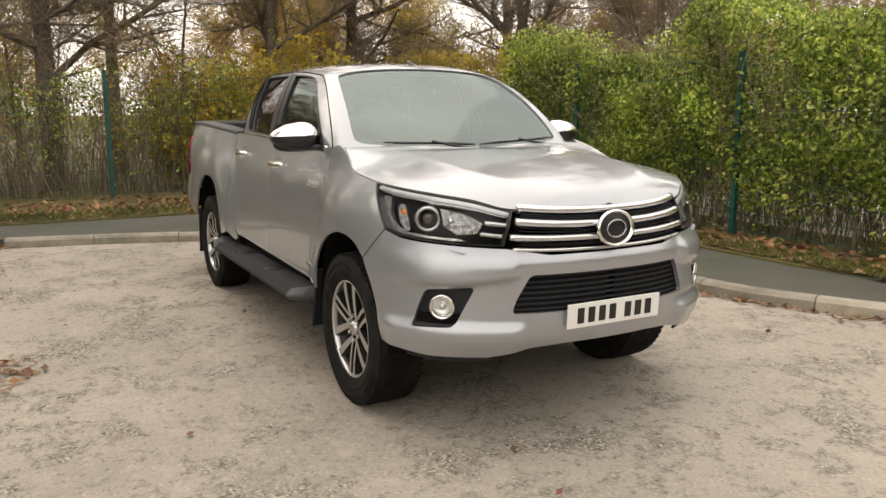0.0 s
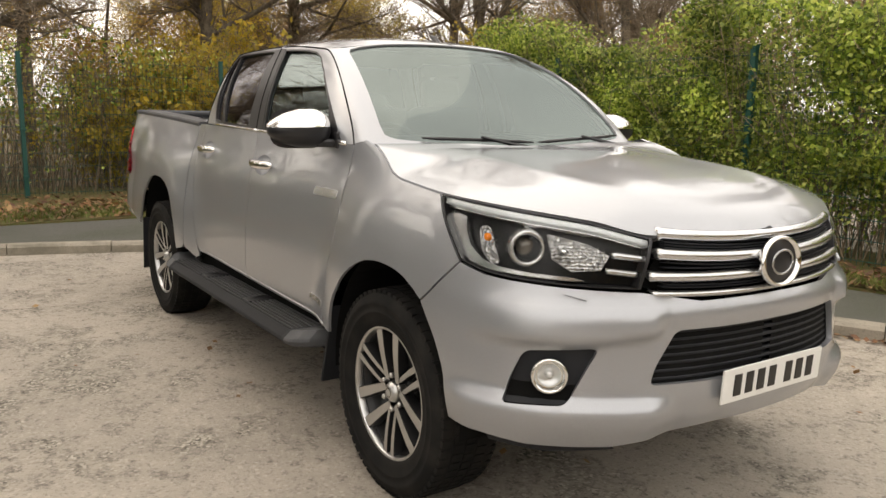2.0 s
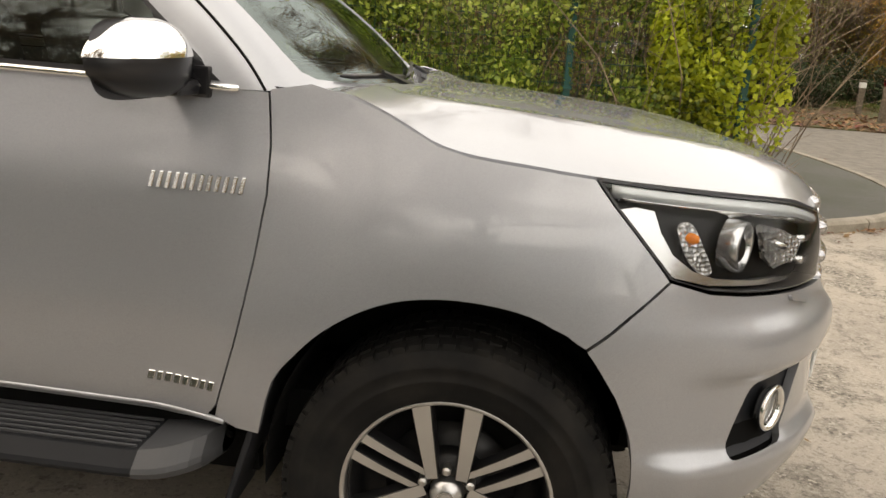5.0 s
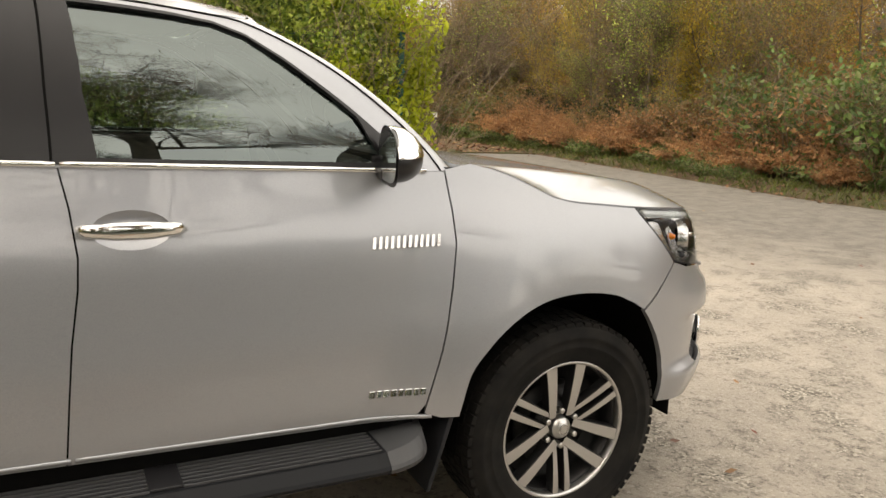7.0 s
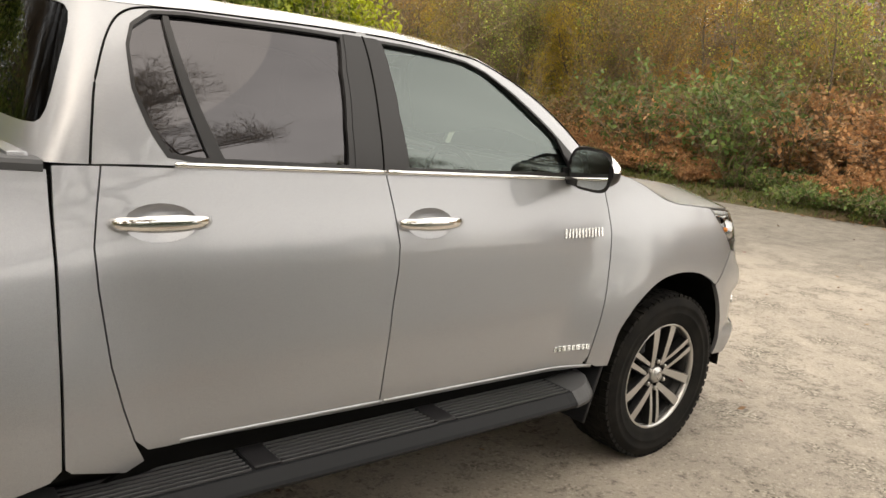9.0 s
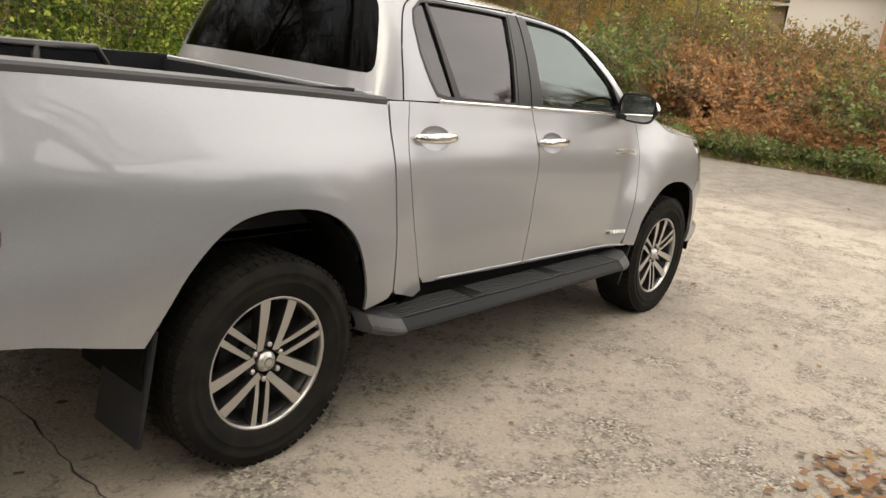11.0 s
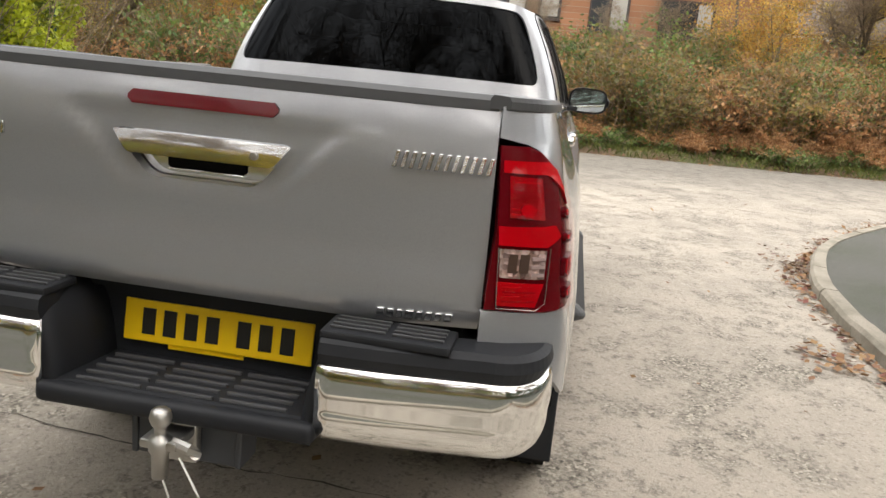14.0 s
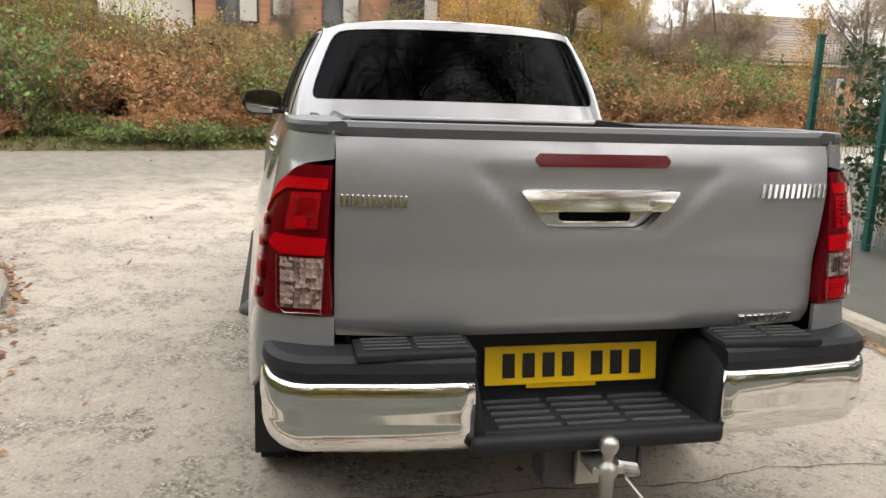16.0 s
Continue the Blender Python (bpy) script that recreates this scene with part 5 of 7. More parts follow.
# black tube frame on the far side of the bed
frame_bars = [[(-3.62, 0.60, 1.08), (-3.50, 0.60, 1.335), (-2.98, 0.60, 1.335), (-2.80, 0.60, 1.08)], [(-3.24, 0.60, 1.335), (-3.24, 0.60, 1.08)]]
for line in frame_bars:
    part("bed_frame_tube", tube(line, 0.02, 8), SATIN, truck, "black tube frame inside the load bed", True)

# cab back wall below the rear window
part("cab_back", join(box((0.05, 1.46, 0.75), (-2.565, 0, 0.95), 0.01)), PAINT, truck)

# rear bumper: chrome corners, dark step pads, recessed middle
def corner_path(off=0.0):
    """The bumper's plan from its side end round the corner to its middle."""
    pts = [(x, -0.862 - off) for x in np.linspace(-4.05, -4.13, 4)]
    for i in range(1, 13):
        t = i / 12 * math.pi / 2
        pts.append((-4.13 - (0.185 + off) * math.sin(t) ** 0.85, -0.715 - (0.147 + off) * math.cos(t) ** 0.85))
    for i in range(1, 11):
        g = i / 10
        pts.append((-4.315 - off - 0.034 * math.sin(g * math.pi / 2), -0.715 + 0.370 * g))
    return pts


def sweep(section, flip):
    """A wall swept round the bumper's corner; section of (outwards, z)."""
    bm = bmesh.new()
    rows = []
    for off, z in section:
        rows.append([bm.verts.new((x, y, z)) for x, y in corner_path(off)])
    for p, q in zip(rows, rows[1:]):
        for i in range(len(p) - 1):
            bm.faces.new((p[i], p[i + 1], q[i + 1], q[i]))
    bm.faces.new([r[0] for r in rows])
    bm.faces.new([r[-1] for r in rows][::-1])
    bmesh.ops.recalc_face_normals(bm, faces=bm.faces)
    return flip_y(bm) if flip else bm


rb = part("rear_bumper", box((0.24, 0.70, 0.05), (-4.22, 0, 0.575), 0.012), PLASTIC, truck, "black step bumper with chrome corners")
part("recess_wall", box((0.03, 0.70, 0.28), (-4.095, 0, 0.70), 0.005), PLASTIC, rb)
part("step_edge", box((0.05, 0.70, 0.05), (-4.345, 0, 0.572), 0.02, None, 3), PLASTIC, rb, "", True)
for flip in (False, True):
    sg = 1 if flip else -1
    part("chrome_corner", sweep([(-0.06, 0.552), (-0.034, 0.551), (-0.016, 0.558), (-0.003, 0.574), (0.004, 0.596), (0.007, 0.615), (0.006, 0.628), (0.006, 0.640), (0.010, 0.665), (0.011, 0.69), (0.009, 0.715), (0.007, 0.730), (0.002, 0.741), (-0.010, 0.746), (-0.05, 0.747)], flip), CHROME, rb, "polished chrome bumper corner", True)
    part("corner_pad", sweep([(-0.04, 0.74), (-0.006, 0.745), (0.004, 0.77), (-0.002, 0.795), (-0.02, 0.807), (-0.11, 0.808)], flip), PLASTIC, rb, "black plastic bumper top")
    part("step_pad", box((0.13, 0.30, 0.02), (-4.27, sg * 0.49, 0.81), 0.006), PLASTIC, rb)
    for i in range(4):
        part("tread_rib", box((0.008, 0.13, 0.006), (-4.225 - 0.026 * i, sg * 0.42, 0.823), 0.002), RAIL, rb)
        part("tread_rib", box((0.008, 0.12, 0.006), (-4.225 - 0.026 * i, sg * 0.56, 0.823), 0.002), RAIL, rb)
    # the pad's inner end sweeps down into the recess
    wallb = bmesh.new()
    rows = []
    for i in range(11):
        f = i / 10
        a = f * math.pi / 2
        y = 0.405 - 0.085 * math.sin(a) ** 0.8 - 0.015 * f
        z = 0.812 - 0.245 * (1 - math.cos(a) ** 0.9) if f < 1 else 0.567
        rows.append([wallb.verts.new(v) for v in ((-4.08, sg * (y - 0.02), z), (-4.20, sg * (y - 0.01), z), (-4.30, sg * y, z - 0.004), (-4.338, sg * (y + 0.004), z - 0.016), (-4.345, sg * (y + 0.03), z - 0.03))])
    for p, q in zip(rows, rows[1:]):
        for k in range(4):
            wallb.faces.new((p[k], p[k + 1], q[k + 1], q[k]))
    bmesh.ops.recalc_face_normals(wallb, faces=wallb.faces)
    bmesh.ops.solidify(wallb, geom=wallb.faces[:], thickness=0.008)
    part("side_wall", wallb, PLASTIC, rb, "", True)
for i in range(5):
    for y in (-0.185, 0.0, 0.185):
        part("tread_rib", box((0.010, 0.168, 0.012), (-4.150 - 0.042 * i, y, 0.603), 0.004), RAIL, rb)
number_plate("rear_number_plate", (-4.118, 0.697), 8, -1, PLATE_Y, truck)
part("plate_label", box((0.004, 0.21, 0.016), (-4.122, 0.03, 0.637), 0.001), PLATE_Y, truck)

# tow bar
tow = part("tow_bar", join(box((0.016, 0.26, 0.13), (-4.285, -0.01, 0.485), 0.006), box((0.5, 0.07, 0.07), (-4.03, 0, 0.50), 0.01), box((0.10, 0.016, 0.12), (-4.25, 0.125, 0.48), 0.005), box((0.10, 0.016, 0.12), (-4.25, -0.145, 0.48), 0.005)),
           TOWGREY, truck, "tow bar with a bright steel ball")
ballb = spin([(0.0, 0.645 - 0.04), (0.013, 0.603), (0.022, 0.596), (0.0255, 0.583), (0.025, 0.575), (0.02, 0.562), (0.014, 0.556), (0.014, 0.535), (0.026, 0.53), (0.026, 0.50), (0.02, 0.49), (0.018, 0.43), (0.0, 0.43)], 24, "z")
bmesh.ops.translate(ballb, verts=ballb.verts, vec=(-4.405, 0, 0))
part("tow_ball", ballb, STEEL, tow, "bright steel tow ball", True)
part("ball_bracket", join(box((0.10, 0.09, 0.022), (-4.37, 0, 0.515), 0.006), box((0.03, 0.10, 0.10), (-4.31, 0, 0.48), 0.008), tube([(-4.40, -0.03, 0.52), (-4.41, -0.075, 0.515), (-4.40, -0.085, 0.50), (-4.385, -0.06, 0.49)], 0.014, 8)), STEEL, tow)
part("safety_cable", tube([(-4.41, -0.05, 0.49), (-4.43, -0.10, 0.43), (-4.42, -0.12, 0.38), (-4.40, -0.09, 0.35), (-4.39, -0.02, 0.36), (-4.38, 0.01, 0.42)], 0.003, 6), WHITE, tow, "thin pale cable", True)


# side steps
def side_step(flip):
    """A running board: a swept section that narrows and lifts at both ends, with ribbed treads and dark pads."""
    sg = 1 if flip else -1
    def board(f0, f1, count, grow):
        bm = bmesh.new()
        rows = []
        for f in np.linspace(f0, f1, count):
            x = -0.535 - 2.13 * f
            end = min(f, 1 - f) * 2.13
            yo = 0.80 + 0.200 * (0.34 + 0.66 * math.sqrt(max(0.0, 1 - (1 - min(1.0, end / 0.12)) ** 2))) + grow
            up = 0.030 * (1 - ease(end / 0.20))
            prof = ((0.795, 0.457 + grow + up), (yo - 0.050, 0.456 + grow + up), (yo - 0.040, 0.455 + grow + up), (yo - 0.006, 0.428 + up * 0.8), (yo, 0.418 + up * 0.7), (yo - 0.004, 0.408 - grow + up * 0.6), (yo - 0.028, 0.395 - grow + up * 0.7), (0.795, 0.392 - grow + up))
            rows.append([bm.verts.new((x, sg * y, z)) for y, z in prof])
        for p, q in zip(rows, rows[1:]):
            for k in range(8):
                bm.faces.new((p[k], p[(k + 1) % 8], q[(k + 1) % 8], q[k]))
        bm.faces.new(rows[0])
        bm.faces.new(rows[-1])
        bmesh.ops.recalc_face_normals(bm, faces=bm.faces)
        return bm

    st = part("side_step", board(0, 1, 45, 0.0), STEP, truck, "black ribbed side step")
    for f0, f1 in ((0.0, 0.075), (0.925, 1.0)):
        part("end_cap", board(f0, f1, 9, 0.0025), STEPCAP, st, "grey moulded end cap")
    for i in range(7):
        for x0, w in ((-0.985, 0.56), (-1.64, 0.58), (-2.275, 0.50)):
            part("tread_rib", box((w, 0.0055, 0.008), (x0, sg * (0.818 + 0.0215 * i), 0.460), 0.002), RIB, st)
    for x0 in (-1.308, -1.972):
        part("tread_pad", box((0.085, 0.135, 0.012), (x0, sg * 0.880, 0.459), 0.005), SATIN, st)
    for x0 in (-0.95, -1.70, -2.45):
        part("bracket", box((0.06, 0.25, 0.03), (x0, sg * 0.72, 0.40), 0.008), VOID, st)


side_step(False)
side_step(True)

# mud flaps
for x, w, z0, z1 in ((-0.475, 0.20, 0.27, 0.62), (-3.535, 0.27, 0.22, 0.60)):
    for sg in (-1, 1):
        fl = box((0.016, w, z1 - z0), (x, sg * (0.905 - w / 2), (z0 + z1) / 2), 0.006)
        for v in fl.verts:
            v.co.x -= 0.05 * (z1 - v.co.z) / (z1 - z0)
            if x > -1:
                v.co.x += 0.06 * ease((v.co.z - 0.4) / 0.25)
        part("mud_flap", fl, PLASTIC, truck, "black plastic mud flap")

# door mirrors
for flip in (False, True):
    f = flip_y if flip else (lambda b: b)

    def shell_part(z_lo, z_hi, grow):
        bm = bmesh.new()
        rows = []
        for i in range(13):
            t = z_lo + (z_hi - z_lo) * i / 12
            row = []
            for j in range(21):
                a = math.pi * (j / 20) + math.pi * 0
                # nose of the shell points forwards
                cy = math.cos(a)
                h = max(0.0, 1 - abs(t) ** 2.2) ** (1 / 2.2)
                y = -0.922 - 0.136 * grow * (abs(cy) ** 0.8) * (1 if cy > 0 else -1) * h
                depth = 0.10 * grow * max(0.0, math.sin(a)) ** 0.7 * h * (1 - 0.25 * (cy > 0) * cy)
                lift = (0.088 if t > 0 else 0.074) * grow * t * (1 + 0.24 * (y + 0.922) / 0.136)
                row.append(bm.verts.new((-0.675 + depth, y, 1.313 + lift)))
            rows.append(row)
        for p, q in zip(rows, rows[1:]):
            for j in range(20):
                bm.faces.new((p[j], p[j + 1], q[j + 1], q[j]))
        bmesh.ops.remove_doubles(bm, verts=bm.verts, dist=1e-4)
        bmesh.ops.recalc_face_normals(bm, faces=bm.faces)
        if sum(fc.normal.x for fc in bm.faces) < 0:
            bmesh.ops.reverse_faces(bm, faces=bm.faces)
        return bm

    base_part = part("door_mirror", f(shell_part(-1, 0.25, 0.97)), SATIN, truck, "door mirror with a chrome cap", True)
    part("cap", f(shell_part(0.16, 1, 1.0)), CHROME, base_part, "chrome mirror cap", True)
    rim = bmesh.new()
    ringv = [rim.verts.new((-0.672, -0.918 + 0.123 * abs(math.cos(a)) ** 0.55 * (1 if math.cos(a) > 0 else -1), 1.318 + 0.080 * abs(math.sin(a)) ** 0.55 * (1 if math.sin(a) > 0 else -1))) for a in [2 * math.pi * k / 40 for k in range(40)]]
    rim.faces.new(ringv)
    bmesh.ops.recalc_face_normals(rim, faces=rim.faces)
    part("backing", f(rim), SATIN, base_part)
    gl = bmesh.new()
    gv = [gl.verts.new((-0.677 - 0.0 * k, -0.918 + 0.112 * abs(math.cos(a)) ** 0.55 * (1 if math.cos(a) > 0 else -1), 1.318 + 0.069 * abs(math.sin(a)) ** 0.55 * (1 if math.sin(a) > 0 else -1))) for k, a in enumerate([2 * math.pi * k / 40 for k in range(40)])]
    gl.faces.new(gv)
    if gl.faces[:][0].normal.x > 0:
        bmesh.ops.reverse_faces(gl, faces=gl.faces)
    part("mirror_glass", f(gl), MIRROR, base_part, "mirror glass")
    swing = Matrix.Translation((-0.66, -0.80 if not flip else 0.80, 0)) @ Matrix.Rotation(radians(-11 if not flip else 11), 4, "Z") @ Matrix.Translation((0.66, 0.80 if not flip else -0.80, 0))
    base_part.matrix_basis = swing
    part("mirror_arm", f(join(box((0.07, 0.12, 0.035), (-0.645, -0.80, 1.262), 0.012), box((0.11, 0.02, 0.07), (-0.64, -0.775, 1.275), 0.008))), SATIN, base_part)


# wheels


def build_wheel():
    """One wheel, its outer face towards -y, its centre at the origin."""
    R = 0.383
    prof = [(0.236, -0.098), (0.246, -0.112), (0.27, -0.121), (0.296, -0.127), (0.300, -0.130), (0.304, -0.130), (0.308, -0.128), (0.325, -0.128), (0.332, -0.132), (0.340, -0.132), (0.346, -0.127), (0.362, -0.121), (0.374, -0.112), (0.381, -0.095), (R, -0.06), (R, 0.06), (0.381, 0.095),
            (0.374, 0.112), (0.352, 0.127), (0.32, 0.13), (0.27, 0.121), (0.236, 0.10)]
    tyre = part("wheel", spin(prof, 72), TYRE, truck, "eighteen-inch alloy wheel with all-terrain tyre", True)
    verts, faces = [], []

    def block(r0, r1, a0, a1, y0, y1):
        n = len(verts)
        for r in (r0, r1):
            for a, y in ((a0, y0), (a1, y0), (a1, y1), (a0, y1)):
                verts.append((r * math.cos(a), y, r * math.sin(a)))
        faces.extend([(n + 4, n + 5, n + 6, n + 7), (n, n + 1, n + 5, n + 4), (n + 1, n + 2, n + 6, n + 5), (n + 2, n + 3, n + 7, n + 6), (n + 3, n, n + 4, n + 7)])

    for i in range(64):
        a = 2 * math.pi * i / 64
        d = 2 * math.pi / 64
        for y0, y1, sh in ((-0.116, -0.078, 0.0), (-0.070, -0.028, 0.35), (-0.020, 0.020, 0.1), (0.028, 0.070, 0.6), (0.078, 0.116, 0.2)):
            block(0.366 if abs(y0) > 0.1 or y1 > 0.1 else 0.378, 0.3875 if abs(y0 + y1) < 0.15 else 0.3835, a + sh * d, a + (sh + 0.72) * d, y0, y1)
    raw("tread", verts, faces, TYRE, tyre)
    rim = part("rim", spin([(0.234, -0.075), (0.235, -0.106), (0.241, -0.113), (0.248, -0.112), (0.251, -0.104), (0.244, -0.094)], 72), ALLOY, tyre, "machined alloy rim", True)
    part("barrel", spin([(0.05, -0.02), (0.10, -0.01), (0.205, 0.0), (0.214, -0.04), (0.228, -0.076), (0.236, -0.085), (0.236, 0.1)], 48), ALLOY_DARK, rim, "", True)
    part("brake_disc", spin([(0.06, -0.025), (0.155, -0.025), (0.155, -0.015)], 40), ALLOY_DARK, rim, "", True)

    def spoke(a, w0, w1, r0, r1, swing):
        bm = bmesh.new()
        rings = []
        p0 = Vector((r0 * math.cos(a + swing), r0 * math.sin(a + swing)))
        p1 = Vector((r1 * math.cos(a), r1 * math.sin(a)))
        d = (p1 - p0).normalized()
        t = Vector((-d.y, d.x))
        for i in range(7):
            f = i / 6
            p = p0.lerp(p1, f)
            w = w0 + (w1 - w0) * f
            y = -0.086 - 0.014 * math.sin(f * math.pi * 0.55) - 0.006 * f
            rings.append([bm.verts.new((p.x + s * w / 2 * t.x, yy, p.y + s * w / 2 * t.y)) for s, yy in ((-1.1, y + 0.04), (-1, y + 0.002), (-0.9, y), (0.9, y), (1, y + 0.002), (1.1, y + 0.04))])
        for p, q in zip(rings, rings[1:]):
            for k in range(5):
                bm.faces.new((p[k], p[k + 1], q[k + 1], q[k]))
        bmesh.ops.recalc_face_normals(bm, faces=bm.faces)
        if sum(fc.normal.y for fc in bm.faces) > 0:
            bmesh.ops.reverse_faces(bm, faces=bm.faces)
        return bm

    def two_tone(bm, name):
        """A spoke with a machined face and dark painted flanks."""
        ob = part(name, bm, ALLOY, rim)
        ob.data.materials.append(ALLOY_DARK)
        for face in ob.data.polygons:
            face.material_index = 1 if abs(face.normal.y) < 0.75 else 0

    for k in range(3):
        a = radians(92 + 120 * k)
        for s in (-1, 1):
            two_tone(spoke(a + s * 0.255, 0.030, 0.046, 0.052, 0.236, s * 0.46), "spoke")
            two_tone(spoke(a + radians(60) + s * 0.105, 0.016, 0.026, 0.070, 0.236, s * 0.22), "thin_spoke")
    hub = part("hub", spin([(0.0, -0.106), (0.018, -0.105), (0.026, -0.102), (0.030, -0.097), (0.035, -0.094), (0.039, -0.086), (0.041, -0.066)], 40), ALLOY, rim, "", True)
    part("hub_mark", spin([(0.012, -0.1045), (0.016, -0.106), (0.020, -0.1045)], 24), MARK, hub, "", True)
    part("nut_ring", spin([(0.046, -0.070), (0.080, -0.066), (0.094, -0.052), (0.096, -0.02)], 40), ALLOY_DARK, rim, "", True)
    for k in range(6):
        a = radians(92 + 60 * k)
        nut = spin([(0.0, -0.098), (0.006, -0.098), (0.0105, -0.093), (0.0105, -0.055)], 10)
        bmesh.ops.translate(nut, verts=nut.verts, vec=(0.064 * math.cos(a), 0, 0.064 * math.sin(a)))
        part("wheel_nut", nut, STEEL, rim)
    part("valve", tube([(0.19, -0.07, 0.06), (0.185, -0.095, 0.058)], 0.004, 6), VOID, rim)
    return tyre


first = build_wheel()
for n, (x, sg, turn) in enumerate(((0.0, -1, 0), (-3.085, -1, 9), (0.0, 1, 20), (-3.085, 1, 50))):
    m = Matrix.Translation((x, sg * 0.775, 0.381)) @ Matrix.Rotation(math.pi if sg > 0 else 0, 4, "Z") @ Matrix.Rotation(radians(turn), 4, "Y")
    if n == 0:
        first.matrix_basis = m
    else:
        copy_thing(first, m)


# interior: dashboard, steering wheel, seats, lining
dash = part("dashboard", join(box((0.42, 1.36, 0.22), (-0.62, 0, 1.13), 0.06), box((0.2, 0.4, 0.08), (-0.72, -0.36, 1.25), 0.03)), DASH, truck, "", True)
ringp = [(-0.86 - 0.19 * 0.35 * math.sin(a), -0.36 + 0.185 * math.cos(a), 1.16 + 0.185 * 0.93 * math.sin(a)) for a in np.linspace(0, 2 * math.pi, 33)]
sw = part("steering_wheel", tube(ringp, 0.015, 8), SATIN, truck, "", True)
part("steering_hub", join(box((0.05, 0.14, 0.12), (-0.85, -0.36, 1.15), 0.02), box((0.02, 0.34, 0.03), (-0.85, -0.36, 1.17), 0.008)), SATIN, sw)
for x, w, ys in ((-1.18, 0.50, (-0.37, 0.37)), (-2.02, 0.58, (-0.35, 0.35))):
    for y in ys:
        seat = part("seat", join(box((0.5, w, 0.16), (x, y, 0.84), 0.05), box((0.15, w - 0.04, 0.62), (x - 0.31, y, 1.12), 0.06, (0, -14, 0))), CLOTH, truck, "dark cloth seat", True)
        part("headrest", box((0.10, 0.26, 0.17), (x - 0.40, y, 1.50 if x > -1.5 else 1.43), 0.05, (0, -10, 0)), CLOTH, seat, "", True)
part("cab_floor", box((2.0, 1.40, 0.06), (-1.6, 0, 0.62)), VOID, truck)
part("roof_lining", box((1.25, 1.06, 0.012), (-1.72, 0, 1.685), 0.004), LINING, truck)
for sg in (-1, 1):
    part("door_card", box((1.72, 0.04, 0.66), (-1.58, sg * 0.735, 0.93), 0.01), DASH, truck)
part("rear_view_mirror", box((0.03, 0.22, 0.065), (-1.02, 0, 1.60), 0.012), SATIN, truck)

# ---- the place: ground, road, kerbs, pavements ----
rng = np.random.default_rng(7)


def smooth_line(points, step=0.5):
    out = []
    n = len(points)
    for i in range(n - 1):
        p, a, b, q = points[max(0, i - 1)], points[i], points[i + 1], points[min(n - 1, i + 2)]
        k = max(1, int(math.hypot(b[0] - a[0], b[1] - a[1]) / step))
        for j in range(k):
            f = j / k
            out.append(tuple(0.5 * (2 * a[c] + f * (b[c] - p[c] + f * (2 * p[c] - 5 * a[c] + 4 * b[c] - q[c] + f * (3 * (a[c] - b[c]) + q[c] - p[c])))) for c in (0, 1)))
    return out + [points[-1]]


def flat(points, z, name, mat, label, category, thick=0.0):
    """A level sheet with this outline, with sides that far down."""
    tris = geometry.tessellate_polygon([[Vector((x, y, 0)) for x, y in points]])
    verts = [(x, y, z) for x, y in points]
    faces = []
    for a, b, c in tris:
        n = (Vector(verts[b]) - Vector(verts[a])).cross(Vector(verts[c]) - Vector(verts[a]))
        faces.append((a, b, c) if n.z > 0 else (c, b, a))
    if thick:
        n = len(points)
        verts += [(x, y, z - thick) for x, y in points]
        faces += [(i, (i + 1) % n, (i + 1) % n + n, i + n) for i in range(n)]
    ob = raw(name, verts, faces, mat)
    return tagged(ob, label, category, kind="structure")


tagged(raw("ground", [(-300, -300, -0.03), (300, -300, -0.03), (300, 300, -0.03), (-300, 300, -0.03)], [(0, 1, 2, 3)], EARTH), "leaf-strewn earth reaching to the horizon", "ground", kind="structure")
road = flat([(-6.2, -40), (16, -40), (16, 40), (-6.2, 40)], 0.0, "road", TAR, "worn pale asphalt with loose grit and cracks", "road")

KERB_R = smooth_line([(-6.1, -2.75), (-4, -2.76), (-1.4, -2.77), (-0.5, -2.77), (0.4, -2.85), (1.55, -3.13), (2.75, -3.62), (4.6, -4.85), (5.9, -6.0), (6.9, -7.1), (8.0, -8.8), (9, -11), (9.6, -14), (10, -20), (10.2, -32)])
KERB_L = smooth_line([(-5.28, 0.1), (-4.85, 1.0), (-4.2, 1.72), (-3.2, 2.22), (-2.2, 2.42), (-1.2, 2.47), (-0.5, 2.60), (0.05, 2.86), (0.45, 3.08), (1.1, 3.5), (2.0, 4.0), (3.3, 4.9), (3.9, 5.9), (4.1, 7.2), (4.0, 9), (3.6, 11), (2.5, 14), (0, 20), (-3, 32)])
KERB_B = smooth_line([(-6.1, -2.75), (-5.8, -1.4), (-5.53, -0.55), (-5.28, 0.1)])


def offset(line, d):
    out = []
    for i, (x, y) in enumerate(line):
        a, b = line[max(0, i - 1)], line[min(len(line) - 1, i + 1)]
        l = math.hypot(b[0] - a[0], b[1] - a[1])
        out.append((x - d * (b[1] - a[1]) / l, y + d * (b[0] - a[0]) / l))
    return out


